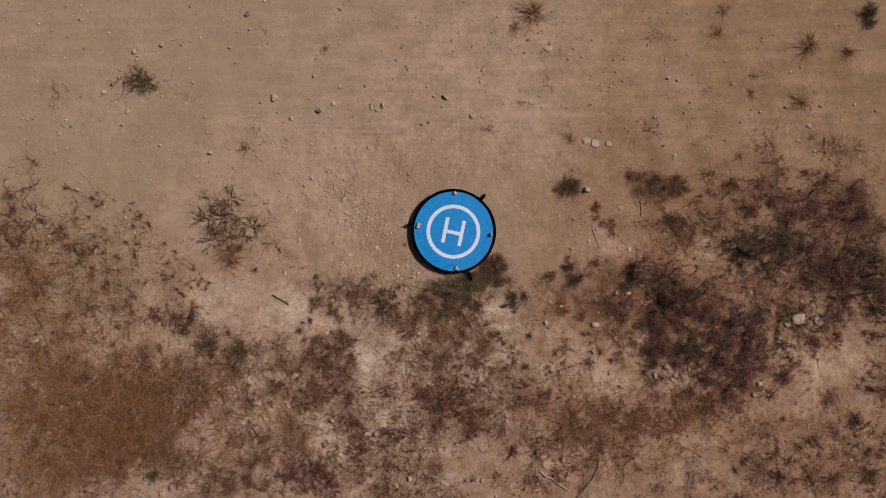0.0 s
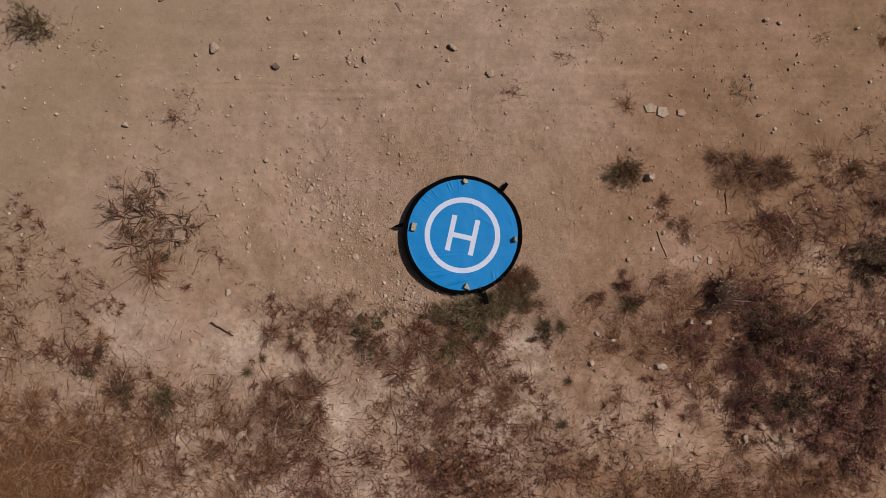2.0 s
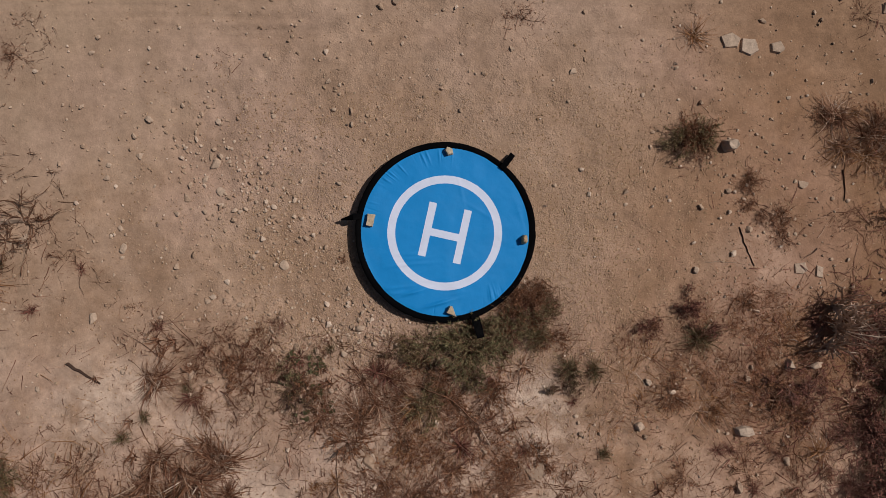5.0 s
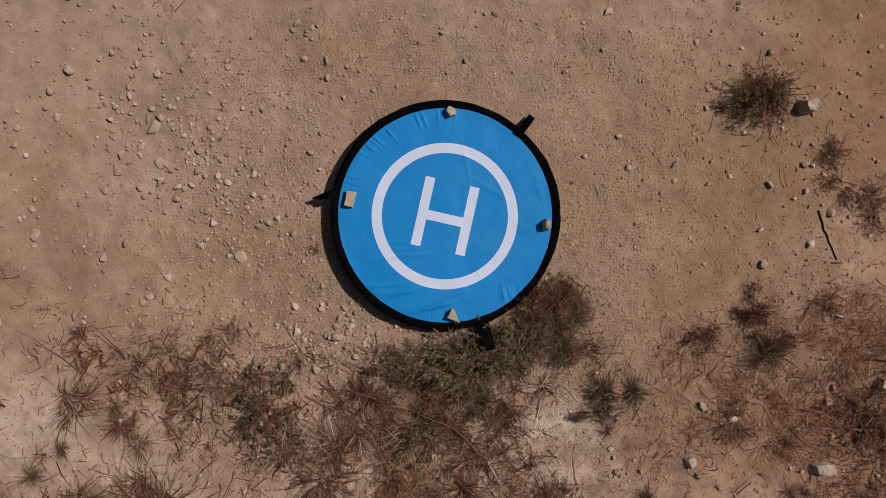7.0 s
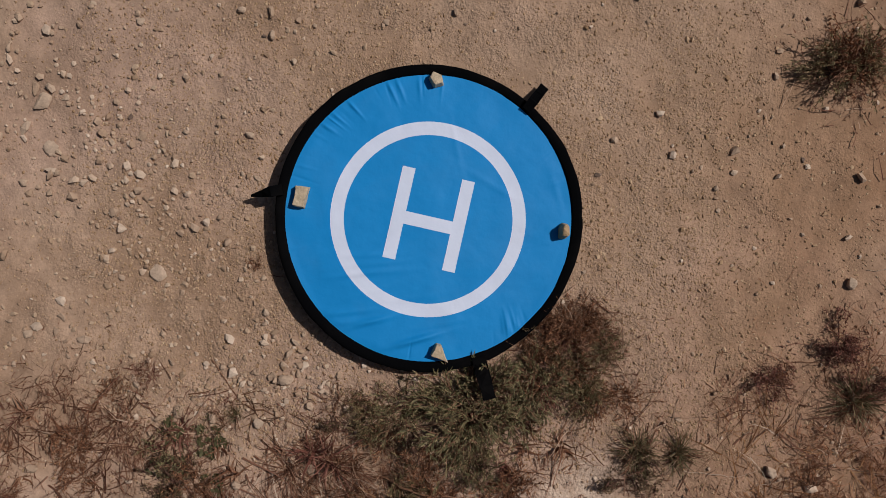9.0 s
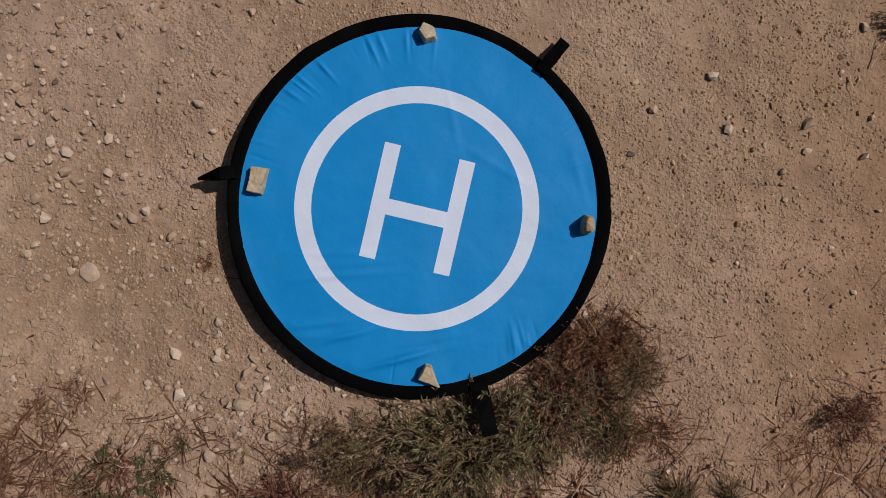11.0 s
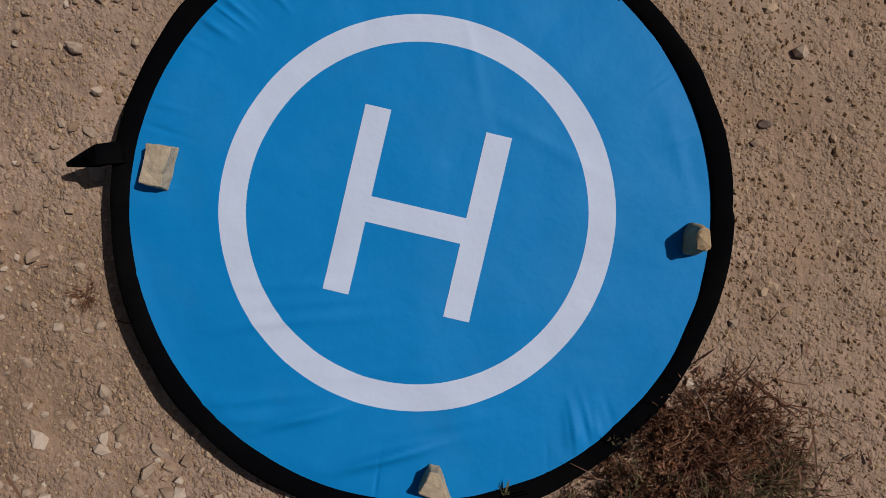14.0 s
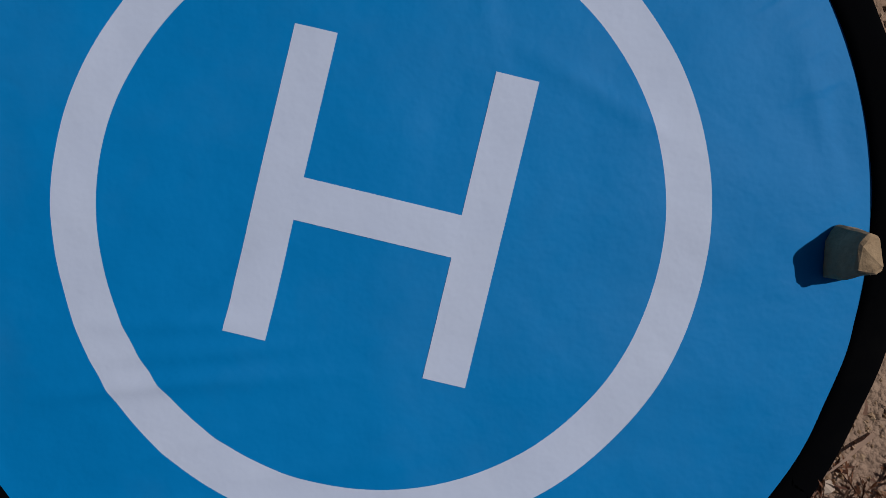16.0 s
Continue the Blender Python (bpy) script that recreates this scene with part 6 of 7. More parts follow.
plant("wiry", -1.079, -0.437, 0.059, 0.4)
plant("green_tuft", -1.081, -0.626, 0.044, 0.5)
plant("tussock", -1.038, -0.670, 0.059, 0.5)
plant("rust", -0.789, -0.411, 0.059, 0.3)
plant("wiry", -0.702, -0.369, 0.059, 0.4)
plant("grey", -0.776, -0.557, 0.073, 0.3)
plant("wiry", -0.835, -0.658, 0.088, 0.4)
plant("dark_tuft", -0.731, -0.368, 0.029, 0.5)
plant("lanky", -0.674, -0.442, 0.044, 0.4)
plant("lanky", -0.630, -0.457, 0.044, 0.4)
plant("rust", -0.429, -0.102, 0.032, 0.5)
plant("lanky", -0.429, -0.102, 0.038, 0.4)
plant("dark_tuft", -0.429, -0.098, 0.015, 0.6)
plant("lanky", 0.850, -0.388, 0.059, 0.3)
plant("lanky", 0.774, -0.563, 0.073, 0.2)
plant("lanky", 0.969, -0.360, 0.073, 0.3)
plant("wiry", -3.762, 0.394, 0.168, 0.4)
plant("wiry", -3.771, 0.356, 0.079, 0.5)
plant("wiry", -3.612, 0.440, 0.158, 0.4)
plant("dark_tuft", -3.739, 0.249, 0.079, 0.5)
plant("bare", -3.575, 0.184, 0.208, 0.4)
plant("bare", -3.762, 0.163, 0.178, 0.4)
plant("dry", -3.332, 0.011, 0.109, 0.5)
plant("dark_tuft", -3.286, -0.086, 0.079, 0.5)
plant("wiry", -3.154, -0.040, 0.148, 0.4)
plant("dark_tuft", -3.085, -0.331, 0.064, 0.5)
plant("wiry", -3.249, -0.279, 0.188, 0.35)
plant("lanky", -2.988, 0.175, 0.168, 0.3)
plant("lanky", -2.940, 0.344, 0.128, 0.3)
plant("wiry", -2.445, -0.237, 0.109, 0.3)
plant("wiry", -2.803, -0.554, 0.128, 0.3)
plant("dry", -2.521, -0.719, 0.138, 0.45)
plant("dark_green", -2.317, -0.772, 0.128, 0.5)
plant("dark_tuft", -2.601, -0.679, 0.069, 0.5)
plant("dark_tuft", -2.307, -0.758, 0.074, 0.6)
plant("bare", -2.449, -0.682, 0.158, 0.4)
plant("tussock", -2.142, -0.922, 0.148, 0.5)
plant("grey", -2.780, -0.675, 0.148, 0.3)
plant("dry", -2.898, -0.576, 0.099, 0.3)
plant("wiry", -3.110, -0.571, 0.198, 0.3)
plant("dry", -3.716, -0.078, 0.168, 0.35)
plant("lanky", -3.388, 0.109, 0.198, 0.3)
plant("dark_tuft", -3.365, 0.084, 0.069, 0.5)
plant("dry", -3.202, -0.160, 0.128, 0.4)
plant("dark_tuft", -3.298, -0.663, 0.069, 0.5)
plant("wiry", -3.437, -0.468, 0.178, 0.3)
plant("straw", -2.852, -1.227, 0.144, 0.4)
plant("straw", -2.669, -0.975, 0.140, 0.4)
plant("straw", -2.889, -1.034, 0.129, 0.4)
plant("straw", -2.377, -1.095, 0.104, 0.4)
plant("straw", -2.476, -1.100, 0.110, 0.4)
plant("straw", -2.367, -1.244, 0.131, 0.4)
plant("straw", -3.009, -1.215, 0.123, 0.35)
plant("straw", -3.144, -1.262, 0.133, 0.35)
plant("straw", -2.990, -1.174, 0.139, 0.35)
plant("tussock", -2.475, -1.333, 0.130, 0.4)
plant("tussock", -2.688, -1.298, 0.104, 0.4)
plant("tussock", -2.659, -1.072, 0.147, 0.4)
plant("straw", -2.263, -1.174, 0.111, 0.35)
plant("straw", -2.173, -1.161, 0.087, 0.35)
plant("straw", -2.236, -1.257, 0.110, 0.35)
plant("straw", -2.774, -1.548, 0.168, 0.35)
plant("straw", -2.717, -1.382, 0.192, 0.35)
plant("straw", -2.636, -1.423, 0.172, 0.35)
plant("straw", -2.356, -1.580, 0.141, 0.35)
plant("straw", -2.241, -1.666, 0.112, 0.35)
plant("straw", -2.231, -1.422, 0.126, 0.35)
plant("straw", -2.997, -1.779, 0.144, 0.35)
plant("straw", -2.928, -1.515, 0.158, 0.35)
plant("straw", -2.993, -1.712, 0.127, 0.35)
plant("tussock", -3.156, -1.430, 0.121, 0.35)
plant("tussock", -3.192, -1.394, 0.105, 0.35)
plant("tussock", -3.261, -1.424, 0.105, 0.35)
plant("tussock", -2.567, -1.843, 0.139, 0.35)
plant("tussock", -2.459, -1.724, 0.143, 0.35)
plant("tussock", -2.527, -1.790, 0.116, 0.35)
plant("straw", -2.250, -1.952, 0.103, 0.3)
plant("straw", -2.479, -1.776, 0.139, 0.3)
plant("straw", -2.467, -1.719, 0.094, 0.3)
plant("tussock", -2.848, -2.020, 0.132, 0.4)
plant("tussock", -2.797, -1.851, 0.098, 0.4)
plant("tussock", -2.966, -1.794, 0.114, 0.4)
plant("straw_flat", -3.442, -1.163, 0.137, 0.3)
plant("straw_flat", -3.558, -0.904, 0.164, 0.3)
plant("straw_flat", -3.279, -1.137, 0.149, 0.3)
plant("straw_flat", -3.602, -0.820, 0.137, 0.3)
plant("straw_flat", -3.674, -0.581, 0.154, 0.3)
plant("straw_flat", -3.495, -0.604, 0.127, 0.3)
plant("straw_flat", -3.685, -1.358, 0.156, 0.3)
plant("straw_flat", -3.677, -1.432, 0.187, 0.3)
plant("straw_flat", -3.736, -1.412, 0.183, 0.3)
plant("straw_flat", -3.470, -1.925, 0.173, 0.3)
plant("straw_flat", -3.464, -1.907, 0.224, 0.3)
plant("straw_flat", -3.268, -1.920, 0.209, 0.3)
plant("straw_flat", -3.528, -2.158, 0.186, 0.3)
plant("straw_flat", -3.665, -2.008, 0.191, 0.3)
plant("straw_flat", -3.608, -1.947, 0.146, 0.3)
plant("green_tuft", -2.602, -2.030, 0.099, 0.5)
plant("tussock", -2.390, -2.064, 0.112, 0.4)
plant("tussock", -2.445, -1.951, 0.111, 0.4)
plant("tussock", -2.364, -1.937, 0.129, 0.4)
plant("dark_tuft", -2.859, -1.892, 0.128, 0.5)
plant("straw_flat", -3.774, -0.256, 0.137, 0.3)
plant("straw_flat", -3.642, -0.121, 0.134, 0.3)
plant("straw_flat", -3.577, -0.323, 0.177, 0.3)
plant("straw", -3.712, -0.131, 0.104, 0.3)
plant("straw", -3.651, -0.327, 0.097, 0.3)
plant("straw", -3.621, -0.255, 0.105, 0.3)
plant("straw", -3.154, -1.088, 0.115, 0.35)
plant("straw", -3.330, -1.021, 0.084, 0.35)
plant("straw", -3.154, -1.157, 0.098, 0.35)
plant("tussock", -2.173, -1.401, 0.123, 0.35)
plant("tussock", -2.304, -1.459, 0.122, 0.35)
plant("tussock", -2.170, -1.288, 0.127, 0.35)
plant("straw", -2.027, -1.320, 0.168, 0.3)
plant("lanky", -3.395, -1.709, 0.247, 0.3)
plant("tussock", -1.572, -1.333, 0.099, 0.5)
plant("dark_tuft", -1.509, -1.296, 0.069, 0.5)
plant("dark_tuft", -1.229, -1.314, 0.109, 0.5)
plant("dark_tuft", -0.921, -1.420, 0.109, 0.5)
plant("grey", -1.438, -1.733, 0.122, 0.35)
plant("grey", -1.429, -1.647, 0.158, 0.35)
plant("grey", -1.516, -1.829, 0.115, 0.35)
plant("tussock", -1.643, -1.754, 0.089, 0.4)
plant("tussock", -1.693, -1.900, 0.110, 0.4)
plant("tussock", -1.648, -1.899, 0.134, 0.4)
plant("grey", -1.916, -1.714, 0.104, 0.35)
plant("grey", -1.717, -1.759, 0.143, 0.35)
plant("grey", -1.921, -1.778, 0.108, 0.35)
plant("purple", -1.220, -2.029, 0.198, 0.4)
plant("purple", -1.116, -2.144, 0.188, 0.4)
plant("purple", -1.414, -2.085, 0.168, 0.35)
plant("tussock", -1.842, -1.946, 0.096, 0.4)
plant("tussock", -1.945, -2.142, 0.128, 0.4)
plant("tussock", -1.798, -2.096, 0.136, 0.4)
plant("tussock", -1.966, -2.157, 0.088, 0.4)
plant("tussock", -2.135, -2.160, 0.124, 0.4)
plant("tussock", -1.939, -2.047, 0.107, 0.4)
plant("wiry", -0.639, -2.040, 0.178, 0.4)
plant("grey", -0.859, -2.091, 0.120, 0.3)
plant("grey", -0.812, -2.001, 0.095, 0.3)
plant("grey", -0.941, -2.068, 0.114, 0.3)
plant("straw", -0.154, -2.044, 0.122, 0.3)
plant("straw", -0.232, -2.045, 0.106, 0.3)
plant("straw", -0.348, -2.035, 0.103, 0.3)
plant("tussock", -0.642, -2.194, 0.148, 0.4)
plant("dark_tuft", -0.325, -1.427, 0.109, 0.5)
plant("purple", -0.180, -1.529, 0.128, 0.4)
plant("rust", -0.039, -1.387, 0.208, 0.35)
plant("rust", 0.116, -1.538, 0.198, 0.35)
plant("purple", 0.112, -1.734, 0.148, 0.3)
plant("grey", -0.206, -1.878, 0.106, 0.3)
plant("grey", -0.163, -1.694, 0.124, 0.3)
plant("grey", -0.159, -1.695, 0.098, 0.3)
plant("dark_tuft", 0.607, -1.356, 0.069, 0.5)
plant("dark_tuft", 0.545, -1.453, 0.059, 0.5)
plant("grey", 0.365, -2.172, 0.128, 0.3)
plant("grey", -0.915, -1.622, 0.106, 0.25)
plant("grey", -0.831, -1.782, 0.129, 0.25)
plant("grey", -0.995, -1.660, 0.115, 0.25)
plant("grey", -1.814, -1.369, 0.109, 0.3)
plant("grey", -1.656, -1.434, 0.091, 0.3)
plant("grey", -1.807, -1.445, 0.103, 0.3)
plant("dark_tuft", -0.261, -1.419, 0.079, 0.5)
plant("dry", -1.066, -1.396, 0.198, 0.35)
plant("grey", -1.355, -1.453, 0.128, 0.3)
plant("grey", -1.315, -1.433, 0.122, 0.3)
plant("grey", -1.423, -1.646, 0.112, 0.3)
plant("dry", -0.390, -1.757, 0.168, 0.25)
plant("grey", 0.333, -1.753, 0.140, 0.25)
plant("grey", 0.468, -1.894, 0.099, 0.25)
plant("grey", 0.326, -1.770, 0.098, 0.25)
plant("dry", 0.702, -1.546, 0.168, 0.2)
plant("purple", -0.585, -1.751, 0.148, 0.3)
plant("dry", -1.655, -2.197, 0.198, 0.3)
plant("purple", -0.831, -1.888, 0.148, 0.3)
plant("straw", -1.316, -1.842, 0.119, 0.3)
plant("straw", -1.315, -1.720, 0.130, 0.3)
plant("straw", -1.300, -1.711, 0.095, 0.3)
plant("straw", 2.487, 0.387, 0.168, 0.45)
plant("dark_green", 2.517, 0.377, 0.089, 0.6)
plant("straw", 2.323, 0.460, 0.138, 0.4)
plant("tussock", 2.782, 0.420, 0.123, 0.4)
plant("tussock", 2.769, 0.340, 0.094, 0.4)
plant("tussock", 2.762, 0.262, 0.081, 0.4)
plant("straw", 2.959, 0.503, 0.128, 0.4)
plant("purple", 2.687, 0.150, 0.109, 0.5)
plant("tussock", 2.677, 0.161, 0.128, 0.5)
plant("purple", 3.060, 0.094, 0.128, 0.5)
plant("tussock", 3.050, 0.104, 0.158, 0.5)
plant("purple", 3.223, 0.244, 0.178, 0.35)
plant("purple", 3.483, 0.169, 0.208, 0.35)
plant("tussock", 3.679, -0.022, 0.090, 0.55)
plant("tussock", 3.620, 0.015, 0.120, 0.55)
plant("tussock", 3.699, 0.137, 0.125, 0.55)
plant("purple", 3.669, 0.074, 0.138, 0.6)
plant("purple", 3.861, -0.022, 0.158, 0.5)
plant("wiry", 3.855, 0.503, 0.069, 0.5)
plant("rust", 1.919, 0.046, 0.178, 0.3)
plant("tussock", 2.123, -0.008, 0.148, 0.4)
plant("grey", 2.330, 0.034, 0.168, 0.3)
plant("grey", 2.051, -0.137, 0.101, 0.25)
plant("grey", 1.897, -0.186, 0.084, 0.25)
plant("grey", 2.106, -0.151, 0.103, 0.25)
plant("purple", 2.899, 0.259, 0.168, 0.3)
plant("rust", 3.310, 0.049, 0.178, 0.3)
plant("dry", 3.428, 0.405, 0.178, 0.3)
plant("purple", 3.634, 0.249, 0.178, 0.35)
plant("dark_green", 2.729, -0.145, 0.227, 0.55)
plant("dark_green", 2.581, -0.223, 0.188, 0.5)
plant("dark_green", 2.961, -0.210, 0.208, 0.5)
plant("dark_green", 2.774, -0.338, 0.178, 0.5)
plant("purple", 2.963, -0.149, 0.198, 0.4)
plant("purple", 3.205, -0.265, 0.208, 0.5)
plant("dark_green", 3.240, -0.449, 0.188, 0.5)
plant("purple", 3.461, -0.413, 0.198, 0.45)
plant("dark_green", 3.715, -0.377, 0.257, 0.6)
plant("dark_green", 3.717, -0.622, 0.227, 0.5)
plant("dark_green", 3.615, -0.253, 0.178, 0.5)
plant("dark_green", 3.868, -0.523, 0.208, 0.5)
plant("dark_green", 3.018, -0.059, 0.148, 0.5)
plant("purple", 3.499, -0.541, 0.178, 0.4)
plant("dark_green", 3.400, -0.361, 0.148, 0.5)
plant("purple", 3.860, -0.727, 0.148, 0.4)
plant("dark_green", 3.801, -0.215, 0.138, 0.5)
plant("woody", 1.632, -0.326, 0.120, 1.5)
plant("purple", 1.905, -0.432, 0.178, 0.5)
plant("dark_green", 1.899, -0.633, 0.198, 0.5)
plant("purple", 1.740, -0.479, 0.168, 0.4)
plant("dark_green", 2.198, -0.589, 0.109, 0.8)
plant("purple", 2.194, -0.715, 0.168, 0.4)
plant("purple", 2.040, -0.711, 0.217, 0.45)
plant("purple", 2.303, -0.843, 0.217, 0.45)
plant("purple", 2.550, -0.859, 0.217, 0.5)
plant("dark_green", 2.706, -0.812, 0.178, 0.5)
plant("purple", 1.781, -0.830, 0.178, 0.4)
plant("purple", 1.826, -1.031, 0.198, 0.5)
plant("dark_green", 2.091, -1.048, 0.178, 0.5)
plant("purple", 2.346, -1.105, 0.227, 0.45)
plant("purple", 2.227, -1.292, 0.208, 0.4)
plant("purple", 2.439, -1.408, 0.217, 0.4)
plant("purple", 2.693, -1.214, 0.198, 0.4)
plant("purple", 2.959, -1.322, 0.168, 0.35)
plant("dark_green", 2.977, -0.808, 0.148, 0.4)
plant("purple", 3.077, -0.922, 0.138, 0.4)
plant("dark_green", 3.340, -0.867, 0.128, 0.4)
plant("purple", 3.228, -1.077, 0.119, 0.4)
plant("purple", 3.503, -0.693, 0.198, 0.45)
plant("dry", 3.745, -0.978, 0.109, 0.4)
plant("purple", 2.648, -1.002, 0.198, 0.45)
plant("purple", 2.416, -0.996, 0.198, 0.45)
plant("purple", 2.906, -1.059, 0.148, 0.35)
plant("purple", 2.537, -1.250, 0.198, 0.35)
plant("dark_tuft", 1.375, -1.169, 0.059, 0.5)
plant("dark_tuft", 1.276, -1.097, 0.059, 0.5)
plant("rust", 1.436, -0.772, 0.148, 0.3)
plant("purple", 3.428, -1.021, 0.119, 0.3)
plant("dark_tuft", 2.787, -1.508, 0.099, 0.4)
plant("purple", 2.095, -1.438, 0.148, 0.3)
plant("tussock", 1.737, -1.362, 0.111, 0.4)
plant("tussock", 1.761, -1.487, 0.098, 0.4)
plant("tussock", 1.781, -1.327, 0.089, 0.4)
plant("straw", 1.975, -1.494, 0.158, 0.35)
plant("straw", 2.560, -1.551, 0.086, 0.3)
plant("straw", 2.376, -1.556, 0.114, 0.3)
plant("straw", 2.479, -1.639, 0.084, 0.3)
plant("rust", 2.219, -1.566, 0.168, 0.3)
plant("rust", 0.999, -1.678, 0.178, 0.25)
plant("straw_flat", 1.170, -1.514, 0.151, 0.25)
plant("straw_flat", 1.134, -1.792, 0.124, 0.25)
plant("straw_flat", 1.355, -1.685, 0.132, 0.25)
plant("straw_flat", 1.634, -1.665, 0.173, 0.25)
plant("straw_flat", 1.615, -1.583, 0.179, 0.25)
plant("straw_flat", 1.678, -1.605, 0.117, 0.25)
plant("straw_flat", 2.138, -1.754, 0.145, 0.25)
plant("straw_flat", 2.130, -1.700, 0.129, 0.25)
plant("straw_flat", 2.228, -1.595, 0.137, 0.25)
plant("wiry", 0.647, -1.751, 0.138, 0.4)
plant("wiry", 1.440, -2.121, 0.198, 0.3)
plant("grey", 2.054, -2.139, 0.134, 0.25)
plant("grey", 2.103, -2.022, 0.116, 0.25)
plant("grey", 2.170, -2.229, 0.115, 0.25)
plant("grey", 1.211, -2.193, 0.084, 0.25)
plant("grey", 1.128, -2.134, 0.117, 0.25)
plant("grey", 1.193, -2.000, 0.090, 0.25)
plant("rust", 3.569, -1.742, 0.128, 0.5)
plant("dark_tuft", 3.558, -1.757, 0.109, 0.5)
plant("purple", 3.841, -1.488, 0.148, 0.4)
plant("grey", 2.604, -2.195, 0.117, 0.25)
plant("grey", 2.593, -2.032, 0.115, 0.25)
plant("grey", 2.786, -2.112, 0.137, 0.25)
plant("straw_flat", 2.655, -1.869, 0.131, 0.2)
plant("straw_flat", 2.742, -1.717, 0.138, 0.2)
plant("straw_flat", 2.587, -1.826, 0.149, 0.2)
plant("straw_flat", 3.216, -1.770, 0.193, 0.2)
plant("straw_flat", 3.200, -1.855, 0.143, 0.2)
plant("straw_flat", 3.323, -1.885, 0.155, 0.2)
plant("grey", 1.798, -2.252, 0.102, 0.25)
plant("grey", 1.820, -2.318, 0.087, 0.25)
plant("grey", 1.725, -2.331, 0.108, 0.25)
plant("straw_flat", 3.501, -2.125, 0.185, 0.2)
plant("straw_flat", 3.573, -2.150, 0.151, 0.2)
plant("straw_flat", 3.333, -2.306, 0.147, 0.2)
plant("grey", 2.290, -2.224, 0.084, 0.25)
plant("grey", 2.360, -2.292, 0.087, 0.25)
plant("grey", 2.343, -2.393, 0.102, 0.25)
plant("dark_tuft", 2.456, -2.146, 0.079, 0.4)
plant("dark_tuft", 1.592, -2.116, 0.069, 0.4)
plant("dry", 0.845, -1.845, 0.178, 0.25)
plant("dry", 3.172, -2.320, 0.198, 0.25)
plant("rust", 3.696, -2.239, 0.168, 0.3)

# small tufts all over the overgrown side
BARE = [(0.62, -0.95, 0.30), (1.29, -1.24, 0.27), (-0.81, -0.92, 0.12), (-0.82, -1.21, 0.12), (-0.82, -1.50, 0.11), (-1.64, -1.16, 0.20), (-1.83, -0.62, 0.35), (2.99, -1.61, 0.35), (2.47, -1.72, 0.30), (-1.22, -1.68, 0.15), (-2.69, -0.92, 0.10), (-1.40, -0.71, 0.30), (-1.60, -1.52, 0.15), (0.32, -0.99, 0.20), (3.42, -1.22, 0.30), (1.02, -0.96, 0.20), (3.53, -1.07, 0.20), (0.36, -0.74, 0.16)]


def overgrown(n):
    count = 0
    while count < n:
        x, y = scatter.uniform(-3.7, 3.7), scatter.uniform(-2.35, -0.5)
        if any(math.hypot(x - bx, y - by) < br for bx, by, br in BARE) or math.hypot(x, y) < 0.6:
            continue
        if float(value_noise(x, y, 0.5, 61)) + 0.7 * float(value_noise(x, y, 0.2, 62)) < scatter.uniform(-0.4, 0.3):
            continue
        count += 1
        kind = scatter.choices(("grey", "dark_tuft", "straw", "lanky", "wiry"), (30, 26, 14, 16, 14))[0]
        plant(kind, x, y, scatter.uniform(0.05, 0.13), scatter.uniform(0.3, 0.55))


overgrown(170)


def outskirts(n):
    """The scrub runs on, sparser, past the overgrown strip."""
    count = 0
    while count < n:
        x, y = scatter.uniform(-7.5, 7.5), scatter.uniform(-6.0, 0.2)
        if (abs(x) < 4.0 and y > -2.5) or float(value_noise(x, y, 1.3, 63)) < scatter.uniform(-0.5, 0.5):
            continue
        count += 1
        kind = scatter.choices(("grey", "dark_tuft", "wiry", "straw"), (35, 15, 30, 20))[0]
        plant(kind, x, y, 0.6 * scatter.uniform(0.12, 0.38), scatter.uniform(0.35, 0.6))


outskirts(100)

plant("rust", 0.370, -0.285, 0.080, .5)
plant("dark_green", -0.063, -0.559, 0.075, 0.45)
plant("dark_green", 0.112, -0.598, 0.085, 0.45)
plant("dark_green", 0.025, -0.509, 0.060, 0.5)
plant("tussock", -0.108, -0.639, 0.070, 0.5)
plant("dark_tuft", 0.185, -0.629, 0.050, 0.6)
plant("rust", -0.020, -0.626, 0.070, 0.45)
plant("dark_green", 0.289, -0.339, 0.086, .45)
plant("olive", 0.405, -0.425, 0.070, .4)
plant("wiry", 0.36, -0.26, 0.11, 0.4)
plant("wiry", 0.43, -0.33, 0.09, 0.4)
plant("lanky", 0.42, -0.30, 0.11, 0.25)
plant("dark_tuft", 0.33, -0.30, 0.05, 0.9)
plant("green", 0.44, -0.315, 0.052, 0.4, 0.5)
plant("olive", 0.419, -0.337, 0.064, .4)
plant("rust", 0.333, -0.244, 0.064, .7)
plant("rust", 0.392, -0.235, 0.056, .7)
plant("rust", 0.289, -0.270, 0.050, .8)
plant("green", 0.361, -0.370, 0.085, .42)
plant("rust", 0.465, -0.442, 0.077, .35)
plant("dark_tuft", 0.455, -0.296, 0.041, .5)
plant("lanky", 0.459, -0.305, 0.064, .2)
plant("lanky", 0.469, -0.355, 0.064, .2)
plant("rust", 0.428, -0.269, 0.050, .7)
plant("rust", 0.235, -0.399, 0.055, .45)
plant("green", 0.433, -0.310, 0.056, .35)
plant("rust", 0.244, -0.298, 0.046, .35)
plant("purple", 0.271, -0.445, 0.073, .4)
plant("wiry", 0.438, -0.369, 0.055, .3)
plant("wiry", 0.497, -0.451, 0.055, .3)
plant("dark_green", 0.125, -0.446, 0.082, .4)
plant("dark_green", 0.198, -0.362, 0.064, .4)
plant("green", 0.105, -0.478, 0.125, 0.55)
plant("rust", 0.36, -0.37, 0.07, 0.75)
plant("rust", 0.25, -0.33, 0.06, 0.8)
